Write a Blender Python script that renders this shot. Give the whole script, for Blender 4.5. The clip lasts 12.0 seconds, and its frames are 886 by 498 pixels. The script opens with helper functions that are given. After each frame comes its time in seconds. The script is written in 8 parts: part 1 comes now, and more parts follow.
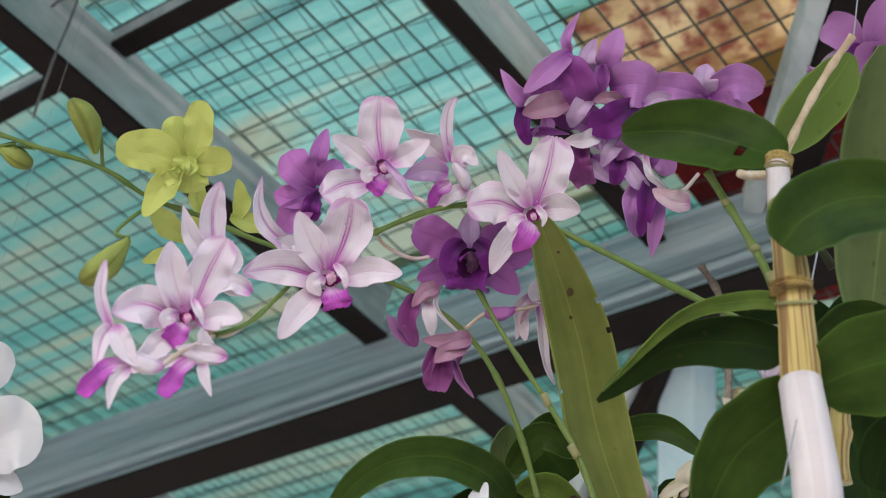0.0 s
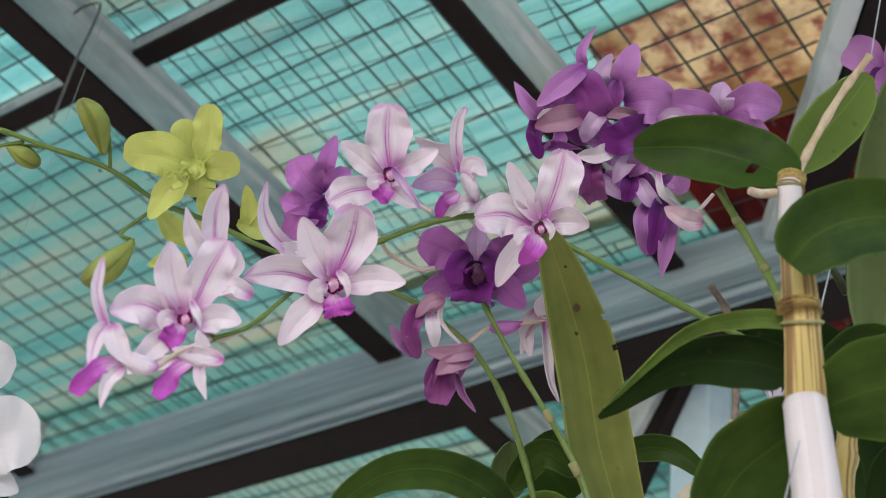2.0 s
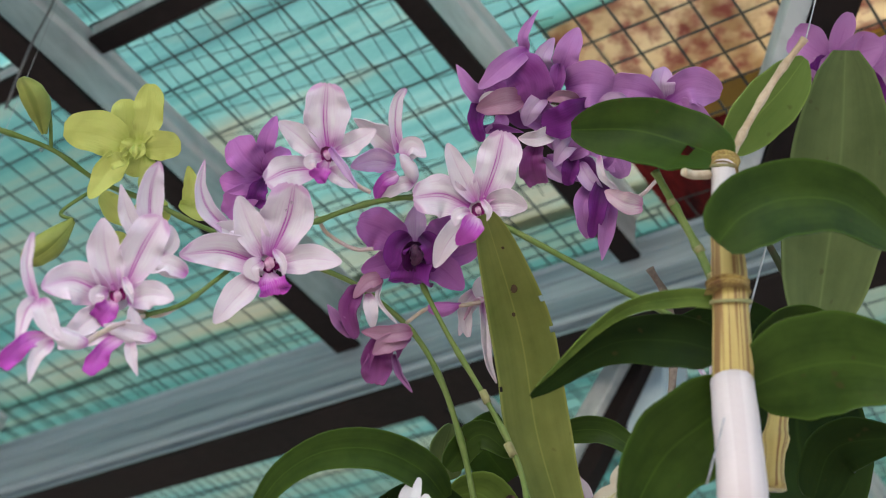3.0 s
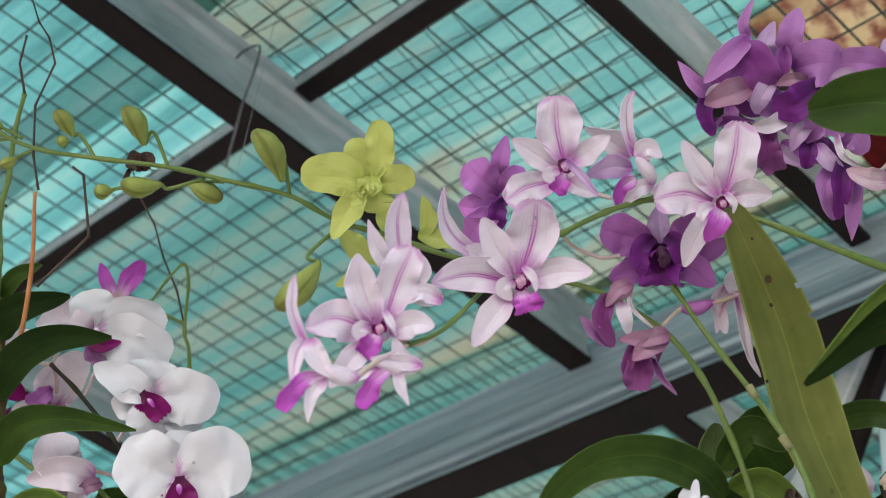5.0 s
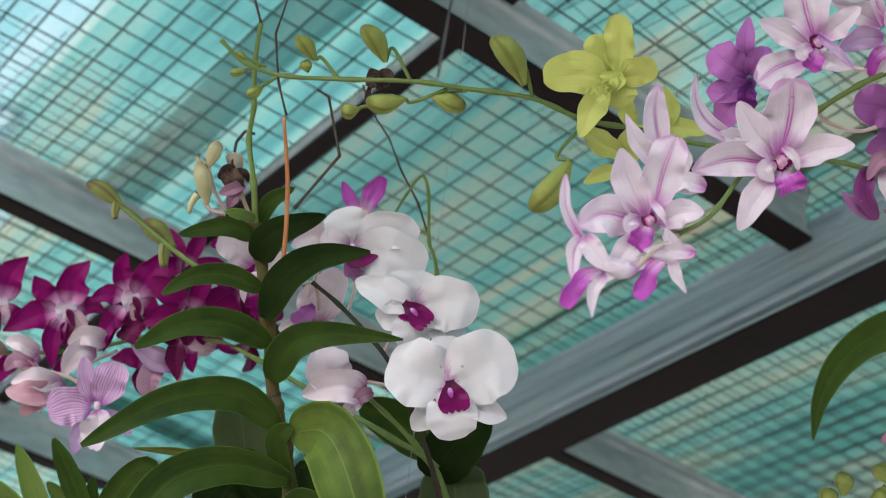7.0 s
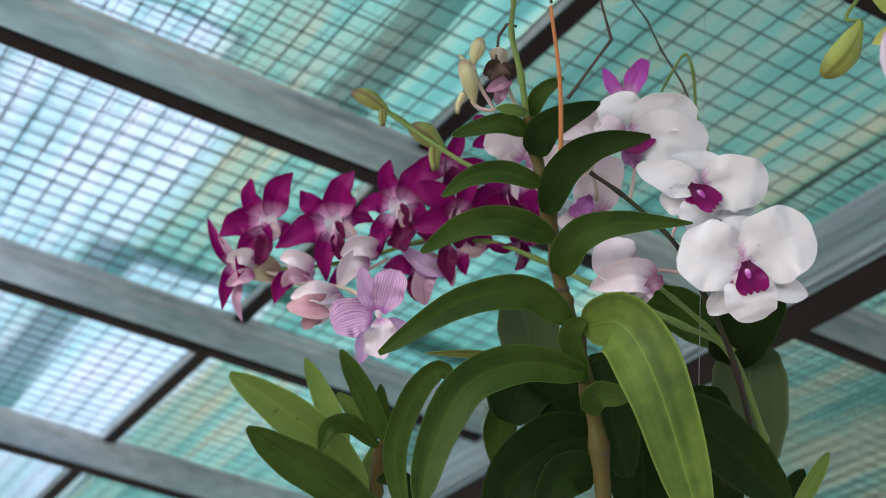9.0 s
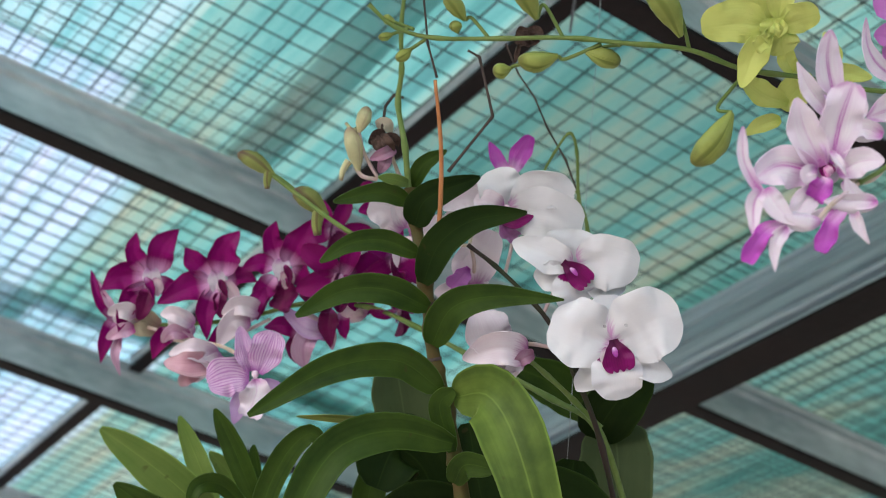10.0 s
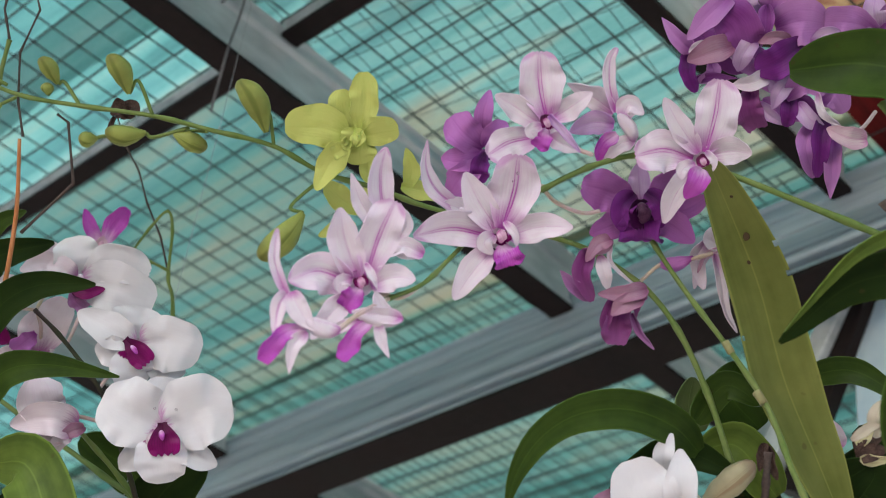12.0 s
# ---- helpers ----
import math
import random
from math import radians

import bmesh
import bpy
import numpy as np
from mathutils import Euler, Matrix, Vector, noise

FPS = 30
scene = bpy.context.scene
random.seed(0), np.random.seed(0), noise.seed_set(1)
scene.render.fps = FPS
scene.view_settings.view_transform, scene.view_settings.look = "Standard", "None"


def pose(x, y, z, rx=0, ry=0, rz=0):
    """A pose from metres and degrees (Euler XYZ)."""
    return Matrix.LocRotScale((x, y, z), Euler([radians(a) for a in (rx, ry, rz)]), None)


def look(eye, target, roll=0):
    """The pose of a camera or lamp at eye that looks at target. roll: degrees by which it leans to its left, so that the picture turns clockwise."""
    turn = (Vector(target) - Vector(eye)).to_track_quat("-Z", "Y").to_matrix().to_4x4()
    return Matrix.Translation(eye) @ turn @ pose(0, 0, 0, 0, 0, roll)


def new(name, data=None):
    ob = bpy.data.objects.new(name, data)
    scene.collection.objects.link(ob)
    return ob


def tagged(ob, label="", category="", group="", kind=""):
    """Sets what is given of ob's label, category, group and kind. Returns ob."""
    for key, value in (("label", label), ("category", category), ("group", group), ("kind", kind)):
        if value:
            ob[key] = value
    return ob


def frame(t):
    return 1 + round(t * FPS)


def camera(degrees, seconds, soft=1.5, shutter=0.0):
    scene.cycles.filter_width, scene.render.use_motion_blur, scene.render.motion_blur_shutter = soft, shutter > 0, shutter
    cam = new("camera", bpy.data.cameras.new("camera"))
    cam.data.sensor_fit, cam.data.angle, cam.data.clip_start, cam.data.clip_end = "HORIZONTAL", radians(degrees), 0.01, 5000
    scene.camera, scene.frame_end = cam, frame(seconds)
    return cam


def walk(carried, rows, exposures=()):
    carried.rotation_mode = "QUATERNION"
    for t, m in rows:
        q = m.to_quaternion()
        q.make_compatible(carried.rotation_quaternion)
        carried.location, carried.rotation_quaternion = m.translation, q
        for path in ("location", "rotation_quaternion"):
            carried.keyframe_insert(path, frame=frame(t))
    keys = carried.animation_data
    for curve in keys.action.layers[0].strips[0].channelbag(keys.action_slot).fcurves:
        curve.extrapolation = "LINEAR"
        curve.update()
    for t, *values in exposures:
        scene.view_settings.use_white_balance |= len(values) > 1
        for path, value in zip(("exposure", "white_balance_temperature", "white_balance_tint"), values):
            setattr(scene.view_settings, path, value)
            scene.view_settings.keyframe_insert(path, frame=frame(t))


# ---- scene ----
cam = camera(32.00, 12.0, 1.0)
cam.data.dof.use_dof, cam.data.dof.focus_distance, cam.data.dof.aperture_fstop = True, 0.84, 12.5
# seconds, place, turn
PATH = [
    (0, (0.0000, 0.0000, 1.5000), (128.273, -4.705, 35.253)),
    (0.5, (-0.0120, -0.0016, 1.4971), (128.376, -5.557, 36.687)),
    (1, (-0.0138, 0.0131, 1.4912), (128.476, -6.163, 37.508)),
    (1.5, (-0.0070, 0.0182, 1.4979), (128.256, -6.324, 36.305)),
    (2, (0.0015, 0.0171, 1.5005), (129.345, -6.703, 34.972)),
    (2.5, (0.0109, 0.0299, 1.4983), (129.431, -6.902, 34.294)),
    (2.7, (0.0160, 0.0343, 1.4969), (129.455, -6.618, 33.746)),
    (4.3, (0.0135, 0.0133, 1.4883), (128.751, -5.334, 40.611)),
    (4.5, (0.0074, 0.0122, 1.4900), (128.850, -5.545, 41.857)),
    (5, (-0.0065, 0.0209, 1.4887), (129.239, -5.893, 43.957)),
    (5.5, (-0.0251, 0.0160, 1.4817), (128.790, -5.641, 46.223)),
    (6, (-0.0264, 0.0146, 1.4859), (128.010, -5.871, 48.972)),
    (6.5, (-0.0258, 0.0071, 1.4830), (126.647, -5.826, 50.750)),
    (7, (-0.0290, -0.0162, 1.4760), (124.775, -5.821, 52.009)),
    (7.5, (-0.0598, -0.0288, 1.4763), (123.411, -5.460, 56.039)),
    (7.7, (-0.0643, -0.0340, 1.4760), (122.809, -5.867, 57.645)),
    (9.3, (-0.0761, -0.0514, 1.4772), (120.098, -5.528, 60.375)),
    (9.5, (-0.0728, -0.0467, 1.4720), (120.852, -5.843, 59.350)),
    (10, (-0.0528, -0.0382, 1.4796), (122.729, -6.265, 56.316)),
    (10.5, (-0.0490, -0.0155, 1.4788), (124.088, -6.222, 52.426)),
    (11, (-0.0482, -0.0088, 1.4777), (125.012, -7.430, 48.359)),
    (11.5, (-0.0219, 0.0083, 1.4841), (126.280, -6.967, 45.774)),
    (12, (0.0010, 0.0151, 1.4897), (127.125, -6.140, 43.049)),
]
walk(cam, [(t, pose(*p, *r)) for t, p, r in PATH], [(0.0, 2.10, 6480, 11), (5.0, 2.12, 6480, 11), (7.0, 2.05, 6480, 11), (9.5, 2.10, 6480, 11), (11.0, 2.05, 6500, 12), (12.0, 2.04, 6560, 13)])

# ---------------------------------------------------------------- light
world = bpy.data.worlds.new("overcast_sky")
scene.world = world
world.use_nodes = True
wn = world.node_tree.nodes
sky = wn.new("ShaderNodeTexSky")
sky.sky_type, sky.sun_disc = "NISHITA", False
sky.sun_elevation, sky.sun_rotation = radians(45), radians(163)
sky.air_density, sky.dust_density = 1.0, 3.0
world.node_tree.links.new(sky.outputs[0], wn["Background"].inputs[0])
wn["Background"].inputs[1].default_value = 0.15
sun = new("sun", bpy.data.lights.new("sun", "SUN"))
sun.data.energy, sun.data.angle, sun.data.color = 0.6, radians(50), (1.0, 0.95, 0.89)
sun.matrix_world = look((0.0, -1.5, 4.1), (-0.6, 0.5, 2.0))


# ---------------------------------------------------------------- materials
def material(name, rough=0.5, metal=0.0):
    m = bpy.data.materials.new(name)
    m.use_nodes = True
    b = m.node_tree.nodes["Principled BSDF"]
    b.inputs["Roughness"].default_value, b.inputs["Metallic"].default_value = rough, metal
    return m, m.node_tree, b


def node(t, kind, **inputs):
    n = t.nodes.new(kind)
    for k, v in inputs.items():
        n.inputs[k.replace("_", " ")].default_value = v
    return n


def ramp(t, source, stops, mode="LINEAR"):
    n = t.nodes.new("ShaderNodeValToRGB")
    n.color_ramp.interpolation = mode
    while len(n.color_ramp.elements) < len(stops):
        n.color_ramp.elements.new(0.5)
    for e, (p, c) in zip(n.color_ramp.elements, stops):
        e.position, e.color = p, (c if len(c) == 4 else (*c, 1))
    t.links.new(source, n.inputs[0])
    return n.outputs[0]


def calc(t, op, a, b=0.0, c=0.0):
    n = t.nodes.new("ShaderNodeMath")
    n.operation = op
    for i, v in enumerate((a, b, c)):
        if isinstance(v, (int, float)):
            n.inputs[i].default_value = v
        else:
            t.links.new(v, n.inputs[i])
    return n.outputs[0]


def mix(t, fac, a, b, mode="MIX"):
    n = t.nodes.new("ShaderNodeMix")
    n.data_type, n.blend_type = "RGBA", mode
    for i, v in ((0, fac), (6, a), (7, b)):
        if isinstance(v, (int, float)):
            n.inputs[i].default_value = v
        elif isinstance(v, tuple):
            n.inputs[i].default_value = (*v, 1)
        else:
            t.links.new(v, n.inputs[i])
    return n.outputs[2]


def noise_tex(t, scale, detail=3.0, stretch=None, coord="Object", rough=0.5):
    c = t.nodes.new("ShaderNodeTexCoord").outputs[coord]
    if stretch:
        mp = t.nodes.new("ShaderNodeMapping")
        mp.inputs["Scale"].default_value = stretch
        t.links.new(c, mp.inputs[0])
        c = mp.outputs[0]
    n = node(t, "ShaderNodeTexNoise", Scale=scale, Detail=detail, Roughness=rough)
    t.links.new(c, n.inputs["Vector"])
    return n.outputs["Fac"]


def bump(t, b, height, strength=0.3, distance=0.001):
    n = node(t, "ShaderNodeBump", Strength=strength, Distance=distance)
    t.links.new(height, n.inputs["Height"])
    t.links.new(n.outputs[0], b.inputs["Normal"])


def thin(t, b, color, amount):
    """Lets light through a petal, a leaf or a cloth."""
    tr = t.nodes.new("ShaderNodeBsdfTranslucent")
    if isinstance(color, tuple):
        tr.inputs[0].default_value = (*color, 1)
    else:
        t.links.new(color, tr.inputs[0])
    mx = t.nodes.new("ShaderNodeMixShader")
    mx.inputs[0].default_value = amount
    t.links.new(b.outputs[0], mx.inputs[1])
    t.links.new(tr.outputs[0], mx.inputs[2])
    t.links.new(mx.outputs[0], t.nodes["Material Output"].inputs[0])


def across(t):
    """u along the length of a blade, and the distance from its middle line, 0 to 1."""
    uv = t.nodes.new("ShaderNodeSeparateXYZ")
    t.links.new(t.nodes.new("ShaderNodeTexCoord").outputs["UV"], uv.inputs[0])
    return uv.outputs[0], calc(t, "ABSOLUTE", calc(t, "MULTIPLY_ADD", uv.outputs[1], 2.0, -1.0)), uv.outputs[1]


def streaks(t, along_u, across_v, seed=0.0, detail=2.0):
    """Fine uneven lines that run along a blade."""
    c = t.nodes.new("ShaderNodeTexCoord").outputs["UV"]
    mp = t.nodes.new("ShaderNodeMapping")
    mp.inputs["Scale"].default_value = (along_u, across_v, 1.0)
    mp.inputs["Location"].default_value = (seed, seed * 3.1, 0.0)
    t.links.new(c, mp.inputs[0])
    ob = t.nodes.new("ShaderNodeObjectInfo").outputs["Random"]
    far = t.nodes.new("ShaderNodeVectorMath")
    far.operation = "ADD"
    z = t.nodes.new("ShaderNodeCombineXYZ")
    t.links.new(calc(t, "MULTIPLY", ob, 40.0), z.inputs[2])
    t.links.new(mp.outputs[0], far.inputs[0])
    t.links.new(z.outputs[0], far.inputs[1])
    n = node(t, "ShaderNodeTexNoise", Scale=1.0, Detail=detail, Roughness=0.55)
    t.links.new(far.outputs[0], n.inputs["Vector"])
    return n.outputs["Fac"]


def petal_material(name, ground, deep, stripe=0.0, width=0.1, base=0.25, tip=0.0, veins=0.0, light=0.25, edge=None, pair=0.0, ragged=0.0, line=None, feather=0.30, grain=0.35):
    """Petal with a coloured middle stripe, base, tip, veins and rim over its ground colour."""
    m, t, b = material(name, 0.42)
    u, mid, v = across(t)
    n1 = noise_tex(t, 60, 3)
    n2 = noise_tex(t, 420, 2)
    fine = streaks(t, 3.0, 30.0)
    broad = streaks(t, 1.6, 7.0, 4.0)
    col = mix(t, calc(t, "MULTIPLY", n1, 0.35), ground, tuple(0.80 * g for g in ground))
    # faint darker lines all over, and a blush that follows them
    soft = line or tuple(0.76 * g + 0.24 * d for g, d in zip(ground, deep))
    col = mix(t, ramp(t, fine, [(0.46, (0, 0, 0)), (0.72, (0.7, 0.7, 0.7))]), col, soft)
    col = mix(t, ramp(t, broad, [(0.52, (0, 0, 0)), (0.78, (0.6, 0.6, 0.6))]), col, soft)
    if veins:
        w = t.nodes.new("ShaderNodeMath")
        w.operation = "SINE"
        t.links.new(calc(t, "MULTIPLY", calc(t, "ADD", v, calc(t, "MULTIPLY", broad, 0.10)), 80.0), w.inputs[0])
        fac = calc(t, "MULTIPLY", calc(t, "SMOOTH_MAX", calc(t, "SUBTRACT", w.outputs[0], 0.25), 0.0, 0.2), veins)
        col = mix(t, calc(t, "MINIMUM", calc(t, "MULTIPLY", fac, calc(t, "MULTIPLY_ADD", fine, 1.2, 0.3)), 1.0), col, deep)
    if stripe:
        s = calc(t, "SUBTRACT", 1.0, calc(t, "DIVIDE", calc(t, "ADD", mid, calc(t, "MULTIPLY_ADD", n2, 0.08, -0.04)), width))
        s = calc(t, "MULTIPLY", calc(t, "MAXIMUM", s, 0.0), stripe)
        col = mix(t, calc(t, "MINIMUM", s, 1.0), col, deep)
    if pair:
        wob = calc(t, "ADD", mid, calc(t, "MULTIPLY_ADD", fine, 0.10, -0.05))
        line = calc(t, "SUBTRACT", 1.0, calc(t, "DIVIDE", calc(t, "ABSOLUTE", calc(t, "SUBTRACT", wob, 0.075)), 0.05))
        band = calc(t, "MULTIPLY", calc(t, "SUBTRACT", 1.0, calc(t, "DIVIDE", wob, 0.30)), calc(t, "MULTIPLY", fine, 0.75))
        s = calc(t, "MULTIPLY", calc(t, "MAXIMUM", calc(t, "MAXIMUM", line, band), 0.0), calc(t, "MULTIPLY", calc(t, "MULTIPLY_ADD", broad, 1.5, 0.05), pair))
        col = mix(t, calc(t, "MINIMUM", s, 0.88), col, deep)
    if base:
        s = calc(t, "SUBTRACT", 1.0, calc(t, "DIVIDE", calc(t, "ADD", u, calc(t, "MULTIPLY_ADD", fine, feather, -0.5 * feather)), base))
        col = mix(t, calc(t, "MINIMUM", calc(t, "MAXIMUM", s, 0.0), 0.9), col, deep)
    if tip:
        s = calc(t, "MULTIPLY", calc(t, "SUBTRACT", calc(t, "ADD", u, calc(t, "MULTIPLY", calc(t, "MULTIPLY", n1, mid), 0.3)), 0.96), 7.0 * tip)
        col = mix(t, calc(t, "MINIMUM", calc(t, "MAXIMUM", s, 0.0), 0.85), col, deep)
    if edge:
        s = calc(t, "MULTIPLY", calc(t, "SUBTRACT", calc(t, "MAXIMUM", calc(t, "ADD", mid, calc(t, "MULTIPLY_ADD", n1, 0.8, -0.4)), u), 0.45), 1.1)
        col = mix(t, calc(t, "MINIMUM", calc(t, "MAXIMUM", s, 0.0), 0.6), col, edge)
    if ragged:
        # a deep throat that ends in uneven fringes
        s = calc(t, "SUBTRACT", ragged, calc(t, "ADD", u, calc(t, "MULTIPLY_ADD", fine, 0.12, -0.06)))
        s = calc(t, "SUBTRACT", s, calc(t, "MULTIPLY", calc(t, "MULTIPLY", mid, mid), 0.16))
        col = mix(t, ramp(t, calc(t, "MULTIPLY_ADD", s, 9.0, 0.5), [(0.35, (0, 0, 0)), (0.65, (1, 1, 1))]), col, deep)
    t.links.new(col, b.inputs["Base Color"])
    b.inputs["Specular IOR Level"].default_value = 0.16
    bump(t, b, calc(t, "ADD", calc(t, "MULTIPLY", fine, 1.2), calc(t, "ADD", calc(t, "MULTIPLY", broad, 1.5), calc(t, "MULTIPLY", n2, 0.5))), grain, 0.0006)
    thin(t, b, col, light)
    return m


def leaf_material(name, dark, pale, gloss=0.45, shine=0.11):
    """Leathery strap leaf: fine lines along it, a paler middle line and rim, scattered flecks."""
    m, t, b = material(name, gloss)
    b.inputs["Specular IOR Level"].default_value = shine
    u, mid, v = across(t)
    n1 = noise_tex(t, 22, 4)
    n2 = noise_tex(t, 240, 2)
    n3 = noise_tex(t, 75, 3, rough=0.6)
    fine = streaks(t, 2.0, 26.0)
    broad = streaks(t, 1.2, 4.0, 7.0)
    f = calc(t, "MULTIPLY_ADD", n3, 0.30, calc(t, "MULTIPLY_ADD", n1, 0.45, calc(t, "MULTIPLY", broad, 0.35)))
    col = mix(t, ramp(t, f, [(0.40, (0, 0, 0)), (0.70, (1, 1, 1))]), dark, pale)
    col = mix(t, ramp(t, fine, [(0.48, (0, 0, 0)), (0.78, (0.18, 0.18, 0.18))]), col, tuple(0.7 * c for c in dark))
    col = mix(t, calc(t, "MULTIPLY", calc(t, "MAXIMUM", calc(t, "SUBTRACT", 0.045, mid), 0.0), 12.0), col, tuple(1.5 * c for c in pale))
    col = mix(t, ramp(t, noise_tex(t, 130, 1), [(0.72, (0, 0, 0)), (0.78, (0.5, 0.5, 0.5))]), col, (0.05, 0.035, 0.012))
    rim = calc(t, "MULTIPLY", calc(t, "MAXIMUM", calc(t, "SUBTRACT", mid, 0.92), 0.0), 9.0)
    col = mix(t, calc(t, "MINIMUM", rim, 0.5), col, tuple(1.6 * c for c in pale))
    t.links.new(col, b.inputs["Base Color"])
    t.links.new(calc(t, "MULTIPLY_ADD", n3, 0.25, gloss - 0.12), b.inputs["Roughness"])
    bump(t, b, calc(t, "ADD", calc(t, "MULTIPLY", fine, 0.4), calc(t, "ADD", calc(t, "MULTIPLY", n2, 0.5), n3)), 0.25, 0.0006)
    thin(t, b, pale, 0.16)
    return m


def mottled(name, a, c, scale, rough=0.6, metal=0.0, stretch=None, relief=0.2, depth=0.001, light=0.0):
    m, t, b = material(name, rough, metal)
    if not metal:
        b.inputs["Specular IOR Level"].default_value = 0.15
    n1 = noise_tex(t, scale, 5, stretch)
    n2 = noise_tex(t, scale * 7, 3, stretch)
    f = ramp(t, calc(t, "MULTIPLY_ADD", n2, 0.35, calc(t, "MULTIPLY", n1, 0.7)), [(0.36, (0, 0, 0)), (0.66, (1, 1, 1))])
    col = mix(t, f, a, c)
    t.links.new(col, b.inputs["Base Color"])
    t.links.new(calc(t, "MULTIPLY_ADD", n1, 0.3, rough - 0.15), b.inputs["Roughness"])
    bump(t, b, n2, relief, depth)
    if light:
        thin(t, b, col, light)
    return m


def bud_material(name, ground, seam, tip):
    """A closed bud: three seams along it, a darker tip, fine grain."""
    m, t, b = material(name, 0.45)
    b.inputs["Specular IOR Level"].default_value = 0.22
    u, mid, v = across(t)
    n1, n2 = noise_tex(t, 70, 4), noise_tex(t, 380, 2)
    col = mix(t, ramp(t, n1, [(0.38, (0, 0, 0)), (0.66, (1, 1, 1))]), ground, tuple(0.72 * g for g in ground))
    w = t.nodes.new("ShaderNodeMath")
    w.operation = "COSINE"
    t.links.new(calc(t, "MULTIPLY_ADD", v, 18.85, calc(t, "MULTIPLY_ADD", u, 1.6, calc(t, "MULTIPLY", n1, 0.8))), w.inputs[0])
    col = mix(t, ramp(t, w.outputs[0], [(0.55, (0, 0, 0)), (0.98, (0.85, 0.85, 0.85))]), col, seam)
    s = calc(t, "MULTIPLY", calc(t, "SUBTRACT", calc(t, "MULTIPLY_ADD", n1, 0.25, u), 0.88), 4.0)
    col = mix(t, calc(t, "MINIMUM", calc(t, "MAXIMUM", s, 0.0), 0.8), col, tip)
    t.links.new(col, b.inputs["Base Color"])
    bump(t, b, calc(t, "ADD", n1, calc(t, "MULTIPLY", n2, 0.6)), 0.3, 0.0008)
    thin(t, b, col, 0.16)
    return m


STRIPED = petal_material("striped_white_petal", (0.77, 0.72, 0.77), (0.42, 0.035, 0.38), 0.0, 0.12, 0.34, 1.7, 0.0, 0.24, (0.75, 0.60, 0.74), 1.4)
PALE = petal_material("pale_pink_petal", (0.75, 0.685, 0.73), (0.47, 0.11, 0.42), 0.35, 0.06, 0.30, 0.2, 0.0, 0.24, (0.73, 0.61, 0.71))
LIP_PINK = petal_material("magenta_lip", (0.48, 0.10, 0.47), (0.78, 0.56, 0.75), 0.0, 0.2, 0.42, 0.0, 0.25, 0.20, (0.40, 0.03, 0.37), line=(0.42, 0.04, 0.40))
LILAC = petal_material("pale_lilac_petal", (0.70, 0.53, 0.72), (0.42, 0.13, 0.48), 0.3, 0.12, 0.25, 0.0, 0.12, 0.35, (0.56, 0.30, 0.62))
MAUVE = petal_material("faded_mauve_petal", (0.31, 0.11, 0.29), (0.13, 0.02, 0.12), 0.3, 0.2, 0.25, 0.4, 0.3, 0.25, (0.42, 0.22, 0.40))
PURPLE = petal_material("purple_petal", (0.54, 0.20, 0.54), (0.25, 0.03, 0.26), 0.25, 0.1, 0.3, 0.0, 0.12, 0.34, (0.49, 0.17, 0.49))
DARK_LIP = petal_material("dark_purple_lip", (0.17, 0.018, 0.20), (0.035, 0.003, 0.045), 0.3, 0.3, 0.62, 0.0, 0.3, 0.2, (0.24, 0.04, 0.28), feather=0.12)
DARK_THROAT = petal_material("dark_purple_throat", (0.05, 0.004, 0.05), (0.015, 0.001, 0.015), 0.3, 0.5, 0.7, 0.0, 0.2, 0.1)
MAROON = petal_material("wilted_maroon_petal", (0.20, 0.035, 0.17), (0.06, 0.006, 0.04), 0.3, 0.2, 0.3, 0.4, 0.12, 0.2, (0.30, 0.10, 0.27))
DUSKY = petal_material("dusky_rose_petal", (0.46, 0.27, 0.36), (0.24, 0.07, 0.16), 0.3, 0.2, 0.3, 0.5, 0.1, 0.25, (0.36, 0.15, 0.27))
ROSE = petal_material("rose_bud_petal", (0.56, 0.30, 0.36), (0.36, 0.12, 0.20), 0.2, 0.1, 0.3, 0.4, 0.5, 0.25, (0.66, 0.46, 0.50))
TAN = petal_material("tan_faded_petal", (0.40, 0.35, 0.24), (0.28, 0.16, 0.15), 0.2, 0.1, 0.3, 0.4, 0.3, 0.2)
CREAM = petal_material("cream_petal", (0.62, 0.57, 0.46), (0.40, 0.30, 0.24), 0.2, 0.1, 0.25, 0.3, 0.2, 0.25)
VIOLET = petal_material("violet_petal", (0.53, 0.23, 0.56), (0.28, 0.05, 0.31), 0.2, 0.06, 0.34, 0.0, 0.05, 0.32, (0.57, 0.28, 0.59))
VIOLET_DEEP = petal_material("deep_violet_petal", (0.24, 0.045, 0.25), (0.09, 0.008, 0.10), 0.2, 0.1, 0.35, 0.0, 0.2, 0.22, (0.38, 0.13, 0.40))
VIOLET_BACK = petal_material("pale_violet_petal", (0.66, 0.48, 0.66), (0.36, 0.10, 0.42), 0.3, 0.2, 0.3, 0.0, 0.2)
MAGENTA = petal_material("magenta_petal", (0.27, 0.001, 0.142), (0.74, 0.42, 0.68), 0.0, 0.1, 0.29, 0.0, 0.0, 0.22, (0.17, 0.0008, 0.075), line=(0.215, 0.0008, 0.11), feather=0.12)
MAGENTA_DARK = petal_material("dark_magenta_lip", (0.12, 0.0008, 0.050), (0.36, 0.06, 0.24), 0.0, 0.1, 0.14, 0.0, 0.3, 0.15, line=(0.08, 0.0005, 0.03))
